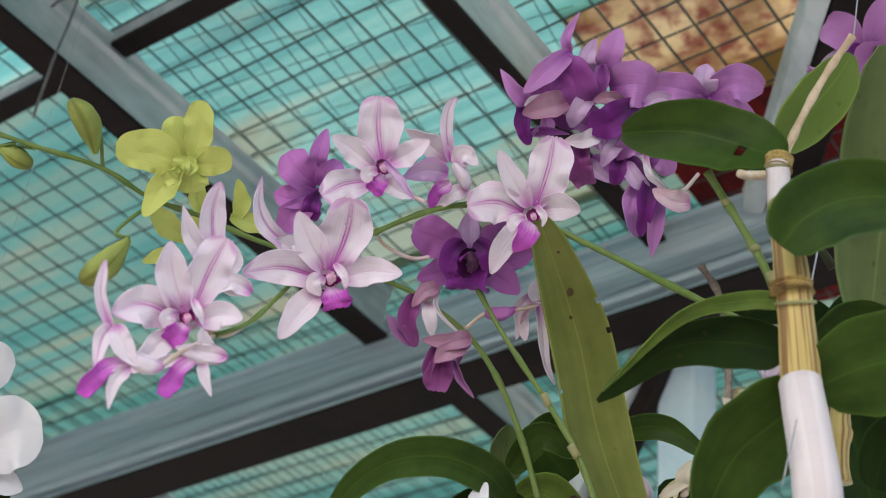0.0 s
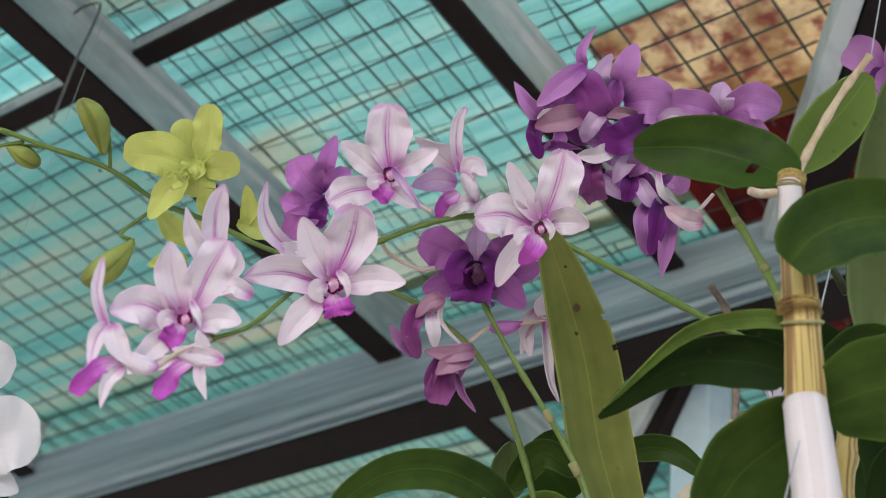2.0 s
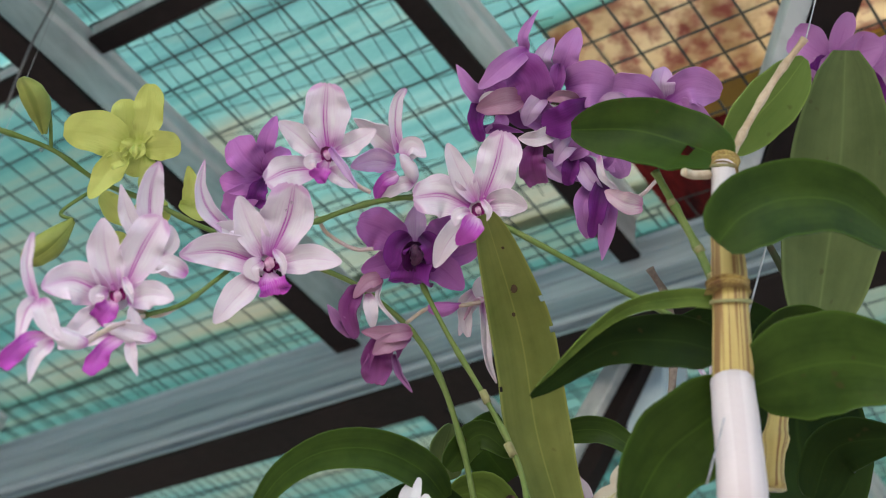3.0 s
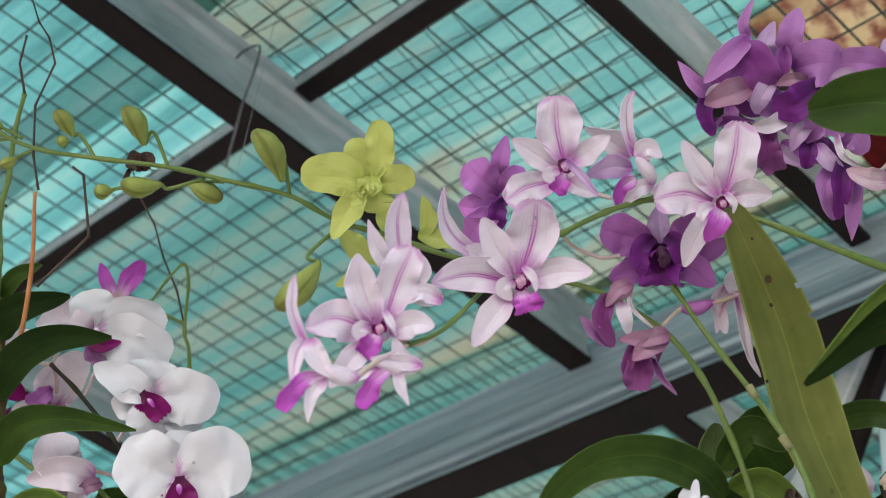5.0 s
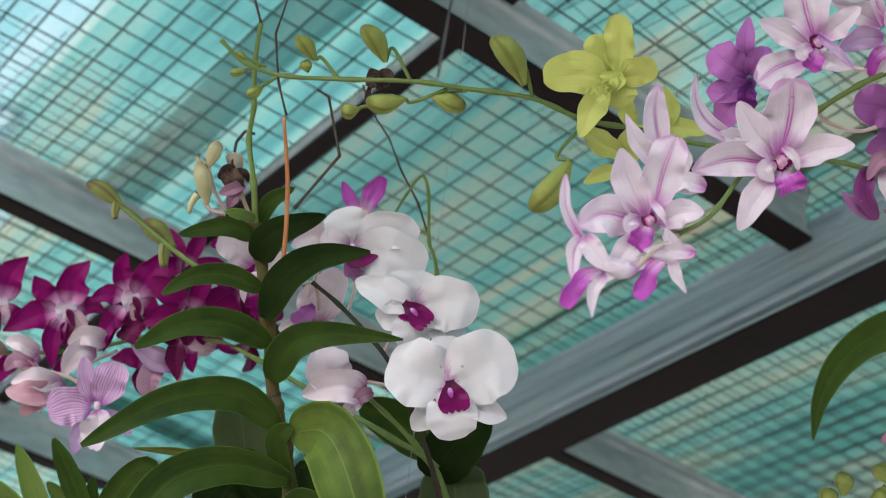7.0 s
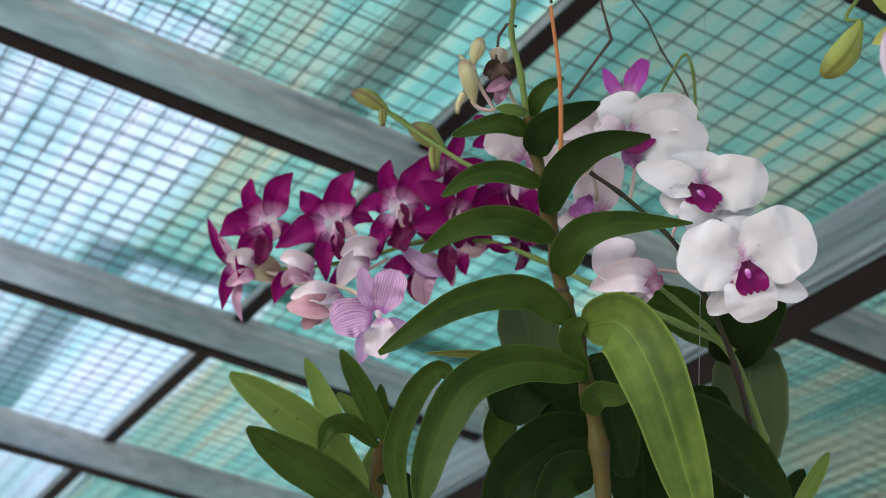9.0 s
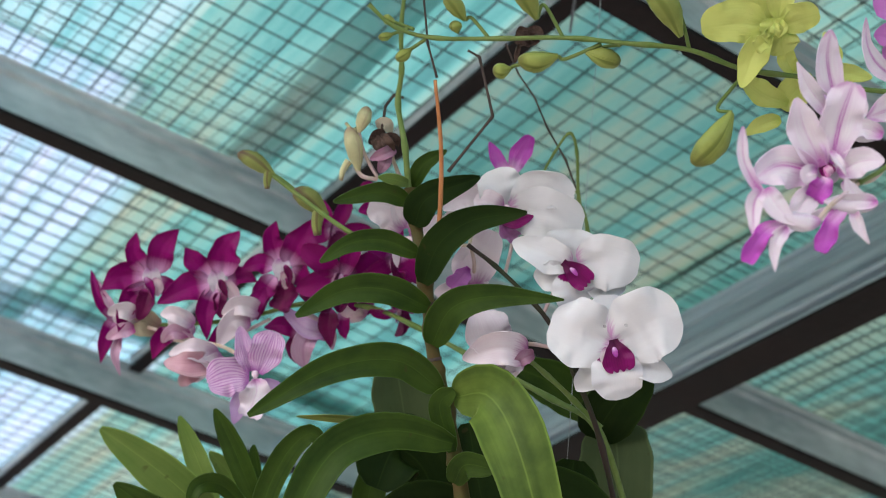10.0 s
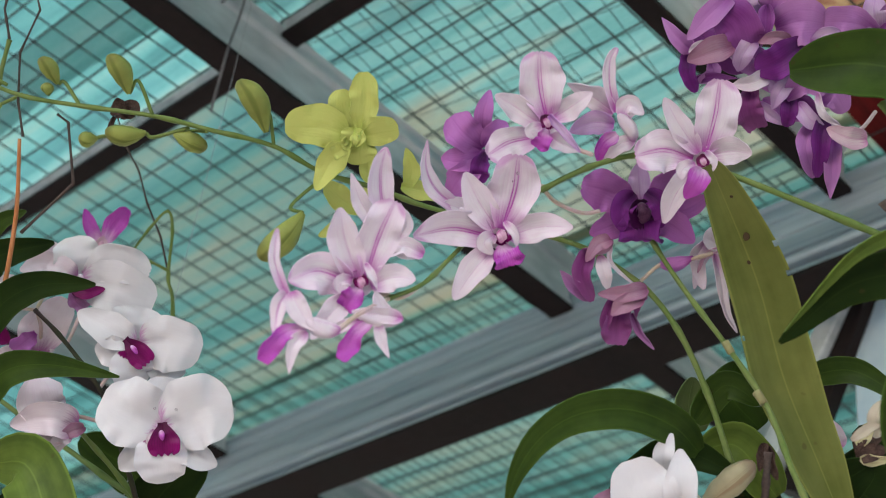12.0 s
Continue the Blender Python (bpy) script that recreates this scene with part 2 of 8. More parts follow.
PINK_BACK = petal_material("rose_petal_back", (0.66, 0.42, 0.55), (0.35, 0.03, 0.22), 0.3, 0.2, 0.3, 0.3, 0.2)
VEINED = petal_material("veined_lilac_petal", (0.76, 0.53, 0.74), (0.42, 0.11, 0.44), 0.3, 0.08, 0.2, 0.0, 1.2)
WHITE = petal_material("white_petal", (0.71, 0.695, 0.72), (0.52, 0.24, 0.48), 0.0, 0.05, 0.12, 0.0, 0.0, 0.26, line=(0.67, 0.65, 0.68), grain=0.14)
DROP = material("water_drop", 0.02)[0]
DROP.node_tree.nodes["Principled BSDF"].inputs["Transmission Weight"].default_value = 1.0
DROP.node_tree.nodes["Principled BSDF"].inputs["IOR"].default_value = 1.33
WHITE_LIP = petal_material("white_lip_with_magenta_throat", (0.72, 0.70, 0.73), (0.20, 0.003, 0.11), 0.0, 0.1, 0.0, 0.0, 0.0, 0.18, None, 0.0, 0.22, (0.68, 0.65, 0.69), grain=0.14)
THROAT = petal_material("magenta_throat", (0.20, 0.002, 0.11), (0.040, 0.0, 0.020), 0.3, 0.5, 0.75, 0.0, 0.3, 0.12)
POUCH = petal_material("pale_rose_petal_back", (0.74, 0.60, 0.62), (0.50, 0.16, 0.36), 0.35, 0.15, 0.2, 0.5, 0.25, 0.3, (0.60, 0.34, 0.48))
BLUSH = petal_material("blushed_white_petal", (0.76, 0.67, 0.72), (0.34, 0.08, 0.28), 0.0, 0.1, 0.28, 0.0, 0.0, 0.25, line=(0.71, 0.59, 0.66), grain=0.15)
YELLOW = petal_material("yellow_green_petal", (0.60, 0.63, 0.19), (0.42, 0.48, 0.10), 0.25, 0.08, 0.3, 0.0, 0.08, 0.30, (0.54, 0.58, 0.16))
BUD = bud_material("green_bud", (0.27, 0.31, 0.075), (0.13, 0.16, 0.030), (0.15, 0.15, 0.035))
BUD_TINGED = bud_material("green_bud_tinged_brown", (0.25, 0.28, 0.08), (0.13, 0.10, 0.045), (0.10, 0.045, 0.04))
BUD_PALE = bud_material("pale_withered_bud", (0.56, 0.53, 0.30), (0.42, 0.36, 0.22), (0.30, 0.20, 0.14))
BUD_TAN = bud_material("tan_bud", (0.36, 0.32, 0.20), (0.24, 0.17, 0.10), (0.20, 0.13, 0.09))
BUD_BROWN = mottled("withered_brown_flower", (0.014, 0.008, 0.007), (0.10, 0.062, 0.05), 160, 0.8)
COLUMN = mottled("cream_column", (0.75, 0.62, 0.66), (0.50, 0.12, 0.36), 120, 0.4, light=0.1)
COLUMN_DARK = mottled("magenta_column", (0.48, 0.07, 0.34), (0.70, 0.40, 0.55), 160, 0.4)
COLUMN_WHITE = mottled("white_column", (0.80, 0.74, 0.78), (0.55, 0.25, 0.42), 150, 0.4, light=0.1)
COLUMN_PURPLE = mottled("dark_purple_column", (0.020, 0.004, 0.018), (0.09, 0.03, 0.07), 130, 0.3)
STEM = mottled("green_spray_stem", (0.085, 0.140, 0.030), (0.145, 0.185, 0.058), 40, 0.5)
STEM_DARK = mottled("dark_spray_stem", (0.026, 0.036, 0.014), (0.035, 0.020, 0.020), 50, 0.6)
PEDICEL = mottled("pink_flower_stalk", (0.55, 0.40, 0.45), (0.45, 0.36, 0.26), 60, 0.5, light=0.1)
TWIG = mottled("dry_grey_twig", (0.035, 0.027, 0.024), (0.085, 0.062, 0.054), 90, 0.8)
DEAD = mottled("dead_grey_cane", (0.10, 0.075, 0.065), (0.30, 0.24, 0.20), 70, 0.8)
TIE = mottled("orange_dry_stalk", (0.36, 0.125, 0.04), (0.44, 0.20, 0.09), 80, 0.5)
SPOT = mottled("dark_brown_leaf_spot", (0.030, 0.018, 0.010), (0.07, 0.045, 0.02), 300, 0.7)
STRING = mottled("pale_nylon_string", (0.34, 0.35, 0.37), (0.26, 0.27, 0.29), 300, 0.5)
CABLE = mottled("grey_wire", (0.10, 0.11, 0.12), (0.16, 0.16, 0.17), 100, 0.5)
LEAF = leaf_material("dark_green_leaf", (0.014, 0.032, 0.004), (0.041, 0.076, 0.010))
LEAF_BRIGHT = leaf_material("bright_green_leaf", (0.090, 0.155, 0.030), (0.150, 0.215, 0.052))
LEAF_MID = leaf_material("mid_green_mottled_leaf", (0.034, 0.062, 0.010), (0.115, 0.172, 0.030))
LEAF_OLIVE = leaf_material("olive_green_leaf", (0.088, 0.108, 0.022), (0.168, 0.180, 0.048))
# darker copy of the leaf green; shade between inner and rear leaves is coloured in
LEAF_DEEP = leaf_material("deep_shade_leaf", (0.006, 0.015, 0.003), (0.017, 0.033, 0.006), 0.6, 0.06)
LEAF_GREY = leaf_material("grey_green_leaf_back", (0.050, 0.076, 0.030), (0.078, 0.106, 0.046), 0.6, 0.10)
LEAF_BROAD = leaf_material("broad_grey_green_leaf", (0.062, 0.090, 0.028), (0.110, 0.145, 0.052), 0.5, 0.14)
KNUCKLE = mottled("rough_yellow_brown_node", (0.42, 0.31, 0.10), (0.13, 0.065, 0.03), 130, 0.7, relief=0.5)
JOINT = mottled("pale_green_joint", (0.25, 0.25, 0.11), (0.20, 0.18, 0.09), 70, 0.6)
DRY = mottled("dry_tan_cane", (0.60, 0.50, 0.38), (0.40, 0.30, 0.20), 60, 0.75)
CANE_GREEN = mottled("green_brown_cane", (0.055, 0.056, 0.013), (0.075, 0.048, 0.015), 60, 0.6)
STEEL = mottled("weathered_galvanised_steel", (0.27, 0.33, 0.36), (0.60, 0.66, 0.68), 11, 0.5, 0.15, (1.0, 0.35, 1.0), 0.15)
STEEL_MAIN = mottled("streaked_dull_steel", (0.175, 0.245, 0.29), (0.42, 0.52, 0.58), 16, 0.5, 0.15, (0.10, 1.0, 4.0), 0.2)
# the shade on steel undersides is put into this near-black brown
STEEL_DARK = mottled("dark_brown_shaded_steel", (0.0085, 0.0058, 0.0058), (0.017, 0.0115, 0.0115), 14, 0.6)
WIRE = mottled("dark_green_coated_wire", (0.06, 0.085, 0.083), (0.085, 0.10, 0.095), 30, 0.6)
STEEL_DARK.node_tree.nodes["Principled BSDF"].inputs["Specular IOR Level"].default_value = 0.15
POST = mottled("pale_blue_painted_post", (0.42, 0.60, 0.73), (0.55, 0.70, 0.80), 12, 0.55)


def net_material(name, tones, holes, faded=0.0):
    """Woven shade net: bands of tone along its length, and small holes that let the sky through."""
    m, t, b = material(name, 0.9)
    bands = noise_tex(t, 1.0, 4, (1.3, 24.0, 1.0), rough=0.68)
    patch = noise_tex(t, 1.7, 3)
    n = len(tones) - 1
    col = ramp(t, calc(t, "MULTIPLY_ADD", patch, 0.5, calc(t, "MULTIPLY_ADD", bands, 0.75, -0.07)), [(0.37 + 0.38 * i / n, c) for i, c in enumerate(tones)])
    if faded:
        spots = ramp(t, noise_tex(t, 3.4, 4, (0.8, 2.2, 1.0), rough=0.6), [(0.50, (0, 0, 0)), (0.60, (faded, faded, faded))])
        col = mix(t, spots, col, (0.42, 0.40, 0.29))
    col = mix(t, calc(t, "MULTIPLY", noise_tex(t, 160, 2, (1.0, 5.0, 1.0)), 0.35), col, (0.02, 0.10, 0.10))
    t.links.new(col, b.inputs["Base Color"])
    thin(t, b, col, 0.72)
    tr = t.nodes.new("ShaderNodeBsdfTransparent")
    mx = t.nodes.new("ShaderNodeMixShader")
    weave = noise_tex(t, 1.0, 2, (0.7, 9.0, 1.0))
    t.links.new(calc(t, "MULTIPLY", weave, holes * 2.0), mx.inputs[0])
    old = t.nodes["Material Output"].inputs[0].links[0].from_socket
    t.links.new(old, mx.inputs[1])
    t.links.new(tr.outputs[0], mx.inputs[2])
    t.links.new(mx.outputs[0], t.nodes["Material Output"].inputs[0])
    return m


def tarp_material():
    m, t, b = material("tan_tarpaulin_with_maroon_blotches", 0.8)
    col = mix(t, noise_tex(t, 9, 4), (0.84, 0.76, 0.57), (0.58, 0.46, 0.26))
    col = mix(t, ramp(t, noise_tex(t, 17, 4, rough=0.6), [(0.45, (0, 0, 0)), (0.62, (0.75, 0.75, 0.75))]), col, (0.36, 0.24, 0.12))
    red = ramp(t, noise_tex(t, 48, 3, rough=0.6), [(0.47, (0, 0, 0)), (0.66, (0.9, 0.9, 0.9))])
    col = mix(t, red, col, (0.32, 0.11, 0.10))
    t.links.new(col, b.inputs["Base Color"])
    bump(t, b, noise_tex(t, 30, 3), 0.5, 0.004)
    thin(t, b, col, 0.5)
    return m


def cane_material(name, ground, line, lines, dark):
    """Ridged cane: uneven dark lines along its length, broader stains between them."""
    m, t, b = material(name, 0.5)
    b.inputs["Specular IOR Level"].default_value = 0.2
    n = noise_tex(t, 45, 3)
    fine = streaks(t, 0.5, lines, 3.0, 1.0)
    broad = streaks(t, 0.9, lines * 0.35, 9.0)
    col = mix(t, ramp(t, broad, [(0.45, (0, 0, 0)), (0.75, (0.6, 0.6, 0.6))]), ground, tuple(0.55 * g + 0.45 * d for g, d in zip(ground, line)))
    col = mix(t, calc(t, "MULTIPLY", n, 0.5), col, tuple(0.75 * g for g in ground))
    col = mix(t, ramp(t, fine, [(0.53, (0, 0, 0)), (0.60, (dark, dark, dark))]), col, line)
    t.links.new(col, b.inputs["Base Color"])
    bump(t, b, calc(t, "ADD", calc(t, "MULTIPLY", fine, -2.0), noise_tex(t, 300, 2)), 0.3, 0.0008)
    return m


NET = net_material("teal_shade_net", [(0.138, 0.326, 0.297), (0.220, 0.474, 0.430), (0.326, 0.573, 0.513), (0.452, 0.563, 0.463), (0.595, 0.563, 0.430)], 0.11)
NET_WARM = net_material("faded_teal_shade_net", [(0.150, 0.306, 0.274), (0.236, 0.450, 0.401), (0.332, 0.536, 0.471), (0.450, 0.536, 0.428), (0.568, 0.536, 0.407)], 0.095, 0.8)
NET_MID = net_material("mid_teal_shade_net", [(0.103, 0.238, 0.216), (0.162, 0.346, 0.313), (0.232, 0.416, 0.367), (0.346, 0.427, 0.346), (0.454, 0.432, 0.324)], 0.075)
NET_FAR = net_material("far_teal_shade_net", [(0.079, 0.200, 0.168), (0.147, 0.326, 0.278), (0.231, 0.404, 0.347), (0.347, 0.420, 0.326), (0.473, 0.441, 0.326)], 0.075, 0.6)
NET_PALE = net_material("pale_shade_net", [(0.26, 0.52, 0.51), (0.42, 0.60, 0.62), (0.56, 0.66, 0.71), (0.70, 0.70, 0.79)], 0.29)
NET_SOFT = net_material("soft_pale_shade_net", [(0.174, 0.447, 0.414), (0.327, 0.578, 0.550), (0.480, 0.654, 0.627), (0.610, 0.676, 0.632)], 0.23)
NET_STRIP = net_material("thin_shade_net", [(0.16, 0.44, 0.42), (0.36, 0.58, 0.58), (0.56, 0.66, 0.70)], 0.43)
TARP = tarp_material()
TARP_HEM = mottled("mustard_hem", (0.55, 0.36, 0.08), (0.45, 0.28, 0.08), 9, 0.8, light=0.3)
SOIL = mottled("pale_packed_earth", (0.24, 0.22, 0.19), (0.34, 0.31, 0.27), 2.5, 0.95, relief=0.5, depth=0.02)


CANE = cane_material("ridged_yellow_brown_cane", (0.46, 0.35, 0.12), (0.15, 0.065, 0.03), 26, 0.8)
SHEATH = cane_material("papery_white_sheath", (0.56, 0.50, 0.50), (0.38, 0.31, 0.31), 14, 0.35)


# ---------------------------------------------------------------- mesh helpers
def mesh_of(name, verts, faces, uvs=None, smooth=True):
    me = bpy.data.meshes.new(name)
    me.from_pydata([tuple(v) for v in verts], [], faces)
    if uvs is not None:
        layer = me.uv_layers.new(name="UVMap")
        for lp in me.loops:
            layer.data[lp.index].uv = uvs[lp.vertex_index]
    for p in me.polygons:
        p.use_smooth = smooth
    me.update()
    return me


def thing(name, base, label, category, group="", kind=""):
    ob = new(name)
    ob.empty_display_size = 0.02
    ob.location = base
    return tagged(ob, label, category, group, kind)


def under(ob, parent, m=None):
    """Hangs ob under parent, with m its pose in the world."""
    ob.parent = parent
    ob.matrix_parent_inverse = Matrix.Translation(-Vector(parent.location))
    if m is not None:
        ob.matrix_basis = m
    return ob


def part(name, me, mat, parent, label=""):
    if not me.materials:
        me.materials.append(mat)
    return tagged(under(new(name, me), parent), label)


def sheet(grid, th, name, holes=()):
    """A thin closed shell over a grid of points, with u along and v across."""
    g = np.array(grid, float)
    nu, nv = g.shape[0], g.shape[1]
    du, dv = np.gradient(g, axis=0), np.gradient(g, axis=1)
    n = np.cross(dv, du)
    n /= np.linalg.norm(n, axis=2, keepdims=True) + 1e-12
    top, low = g + n * th / 2, g - n * th / 2
    verts = np.concatenate([top.reshape(-1, 3), low.reshape(-1, 3)])
    uv = [(i / (nu - 1), j / (nv - 1)) for i in range(nu) for j in range(nv)] * 2
    k = nu * nv
    faces = []
    for i in range(nu - 1):
        for j in range(nv - 1):
            a, b, c, d = i * nv + j, i * nv + j + 1, (i + 1) * nv + j + 1, (i + 1) * nv + j
            if any(((i + 0.5) / (nu - 1) - hu) ** 2 / ru ** 2 + ((j + 0.5) / (nv - 1) - hv) ** 2 / rv ** 2 < 1 for hu, hv, ru, rv in holes):
                continue
            faces += [(a, b, c, d), (k + d, k + c, k + b, k + a)]
    rim = [i * nv for i in range(nu)] + [(nu - 1) * nv + j for j in range(1, nv)] + [i * nv + nv - 1 for i in range(nu - 2, -1, -1)] + list(range(nv - 2, 0, -1))
    # the rim has points of its own, so that the blade stays flat up to its edge
    m, r = len(verts), len(rim)
    verts = np.concatenate([verts, verts[rim], verts[[k + i for i in rim]]])
    uv += [uv[i] for i in rim] * 2
    for a in range(r):
        b = (a + 1) % r
        faces.append((m + a, m + b, m + r + b, m + r + a))
    return mesh_of(name, verts, faces, uv)


def outline(u, a, b):
    peak = (a / (a + b)) ** a * (b / (a + b)) ** b
    return (max(u, 0.0) ** a) * (max(1 - u, 0.0) ** b) / peak


def blade(name, length, width, a=0.8, b=0.45, lift=0.0, curl=0.0, cup=0.2, ruffle=0.0, th=0.0007, nu=12, nv=7, foot=0.12, seed=0, fold=0.0, twist=0.0):
    """A petal along +Y that faces +Z. lift: degrees by which it starts forward; curl: degrees by which it bends forward on the way."""
    rnd = random.Random(seed)
    ph = rnd.uniform(0, 6)
    y = z = 0.0
    rows = []
    for i in range(nu):
        u = i / (nu - 1)
        ang = radians(lift + curl * u)
        if i:
            y += math.cos(ang) * length / (nu - 1)
            z += math.sin(ang) * length / (nu - 1)
        w = width / 2 * max(outline(min(u * 0.97 + 0.015, 0.995), a, b), foot * (1 - u))
        row = []
        tw = radians(twist * u)
        for j in range(nv):
            v = 2 * j / (nv - 1) - 1
            edge = 1 + ruffle * 0.25 * math.sin(9 * u + ph + 2 * v) * abs(v)
            dz = cup * w * v * v + fold * w * abs(v) + ruffle * w * 0.6 * v * v * math.sin(11 * u + ph + 3 * (v > 0))
            x = w * v * edge
            x, dz = x * math.cos(tw) - dz * math.sin(tw), x * math.sin(tw) + dz * math.cos(tw)
            row.append((x, y - dz * math.sin(ang), z + dz * math.cos(ang)))
        rows.append(row)
    return sheet(rows, th, name)


def spline(points, n):
    """Smooth way through a few points."""
    p = [Vector(q) for q in points]
    p = [2 * p[0] - p[1]] + p + [2 * p[-1] - p[-2]]
    out = []
    segs = len(p) - 3
    for k in range(n):
        s = k / (n - 1) * segs
        i = min(int(s), segs - 1)
        t = s - i
        a, b, c, d = p[i:i + 4]
        out.append(0.5 * (2 * b + (c - a) * t + (2 * a - 5 * b + 4 * c - d) * t * t + (3 * b - a - 3 * c + d) * t ** 3))
    return out


def tube(name, points, r0, r1=None, n=None, sides=7, knots=0, swell=0.35, wobble=0.0, kinked=False):
    """A stem along a smooth way, with swollen joints."""
    r1 = r0 if r1 is None else r1
    n = n or max(6, 7 * len(points))
    if kinked:
        p = [Vector(q) for q in points]
        n = max(n, 6 * len(p))
        s = [k / (n - 1) * (len(p) - 1) for k in range(n)]
        way = [p[min(int(k), len(p) - 2)].lerp(p[min(int(k), len(p) - 2) + 1], k - min(int(k), len(p) - 2)) for k in s]
    else:
        way = spline(points, n) if len(points) > 2 else [Vector(points[0]).lerp(Vector(points[1]), k / (n - 1)) for k in range(n)]
    verts, faces, uv = [], [], []
    side = None
    for k, q in enumerate(way):
        d = (way[min(k + 1, n - 1)] - way[max(k - 1, 0)]).normalized()
        ref = Vector((0, 0, 1)) if abs(d.z) < 0.9 else Vector((1, 0, 0))
        e = (d.cross(ref) if side is None else side - d * side.dot(d)).normalized()
        side = e
        f = d.cross(e)
        u = k / (n - 1)
        r = r0 + (r1 - r0) * u
        if knots:
            r *= 1 + swell * math.exp(-((abs((u * knots + 0.5) % 1 - 0.5) / knots * n / 1.1) ** 2))
        r *= 1 + wobble * noise.noise(q * 90)
        for s in range(sides):
            a = 2 * math.pi * s / sides
            verts.append(q + (e * math.cos(a) + f * math.sin(a)) * r)
            uv.append((u, s / sides))
        if k:
            for s in range(sides):
                s2 = (s + 1) % sides
                faces.append(((k - 1) * sides + s, (k - 1) * sides + s2, k * sides + s2, k * sides + s))
    faces.append(tuple(range(sides - 1, -1, -1)))
    faces.append(tuple(range((n - 1) * sides, n * sides)))
    return mesh_of(name, verts, faces, uv)


VIEW = Vector((0.60, -0.42, -0.48))     # the open side of the shade house, which most leaves turn to


def leaf(plant, points, width, mat=None, face=VIEW, twist=0.0, turn=0.0, a=0.32, b=0.55, fold=0.22, name="leaf", label="", th=0.0009, nu=18, nv=7, seed=0, holes=()):
    """A strap leaf along a way from base to tip. twist: degrees about its length at the base, turn: how far that changes to the tip."""
    way = spline(points, nu)
    rows = []
    for i, q in enumerate(way):
        u = i / (nu - 1)
        d = (way[min(i + 1, nu - 1)] - way[max(i - 1, 0)]).normalized()
        f = Vector(face) - d * d.dot(Vector(face))
        f.normalize()
        f = Matrix.Rotation(radians(twist + turn * u), 3, d) @ f
        s = f.cross(d)
        w = width / 2 * max(outline(min(u * 0.975 + 0.012, 0.995), a, b), 0.16 * (1 - u))
        row = []
        for j in range(nv):
            v = 2 * j / (nv - 1) - 1
            wave = 0.05 * math.sin(7 * u + seed * 1.7 + 2.1 * (v > 0)) * abs(v) * w
            row.append(q + s * (w * v * (1 + 0.02 * math.sin(23 * u + seed))) + f * (fold * w * abs(v) ** 1.3 + wave))
        rows.append(row)
    return part(name, sheet(rows, th, name, holes), mat or LEAF, plant, label)


def stem(plant, points, r0, r1=None, mat=None, knots=0, name="spray_stem", label="", n=None, wobble=0.05):
    return part(name, tube(name, points, r0, r1, n, 16 if r0 > 0.004 else 8, knots, wobble=wobble, kinked=mat is TWIG and len(points) > 2), mat or STEM, plant, label)


def bud_mesh(name, length, width, bend=0.25, groove=0.09, rough=0.0, beak=0.0):
    """A closed bud along +Y, three-sided, its tip bent over. beak: more than 0 for a bud that narrows to its stalk, with a blunt tip."""
    verts, faces, uv = [], [], []
    nu, ns = 18, 18
    for i in range(nu):
        u = i / (nu - 1)
        full = outline(min(u * 0.94 + 0.03, 0.99), 0.55, 0.6)
        if beak:
            full = 0.22 + 0.78 * math.sin(math.pi / 2 * u / 0.58) ** 1.15 if u < 0.58 else math.sqrt(max(1 - ((u - 0.58) / 0.43) ** 2, 0.0))
        r = width / 2 * max(full, 0.05)
        c = bend * length * math.sin(math.pi * u) * 0.4
        for s in range(ns):
            a = 2 * math.pi * s / ns
            k = r * (1 - groove * (0.5 + 0.5 * math.cos(3 * a + 1.6 * u)) ** 3) * (1 + rough * noise.noise(Vector((3 * math.cos(a), 7 * u, 3 * math.sin(a)))))
            verts.append((k * math.cos(a) + c, length * u, k * math.sin(a)))
            uv.append((u, s / ns))
        if i:
            for s in range(ns):
                s2 = (s + 1) % ns
                faces.append(((i - 1) * ns + s, i * ns + s, i * ns + s2, (i - 1) * ns + s2))
    faces += [tuple(range(ns)), tuple(range(nu * ns - 1, nu * ns - ns - 1, -1))]
    return mesh_of(name, verts, faces, uv)


def along(a, b, spin=0.0):
    """The pose at a whose +Y points to b."""
    d = Vector(b) - Vector(a)
    q = Vector((0, 1, 0)).rotation_difference(d)
    return Matrix.Translation(a) @ q.to_matrix().to_4x4() @ pose(0, 0, 0, 0, spin, 0)


def bud(plant, a, b, width, mat=None, bend=0.25, spin=0.0, name="bud", label=""):
    """A flower bud from its stalk at a to its tip at b."""
    length = (Vector(b) - Vector(a)).length
    ob = part(name, bud_mesh(name, length, width, bend, rough=1.1 if mat is BUD_BROWN else 0.12, beak=0.5 if name == "bud" else 0.0), mat or BUD, plant, label)
    ob.matrix_basis = along(a, b, spin)
    return ob


def spurred_bud(plant, a, b, width, spur, spur_width, mat, label=""):
    """A bud from its stalk to its tip, with the short spur that hangs from its base, along a way of its own."""
    core = bud(plant, a, b, width, mat, 0.12, label=label)
    ob = part("spur", tube("spur", [Vector(p) for p in spur], spur_width / 2, spur_width * 0.24, n=8, sides=10), mat, plant)
    ob.parent, ob.matrix_parent_inverse = core, core.matrix_basis.inverted()
    return core


def column_mesh(name, length, width):
    return bud_mesh(name, length, width, -0.5, 0.2)


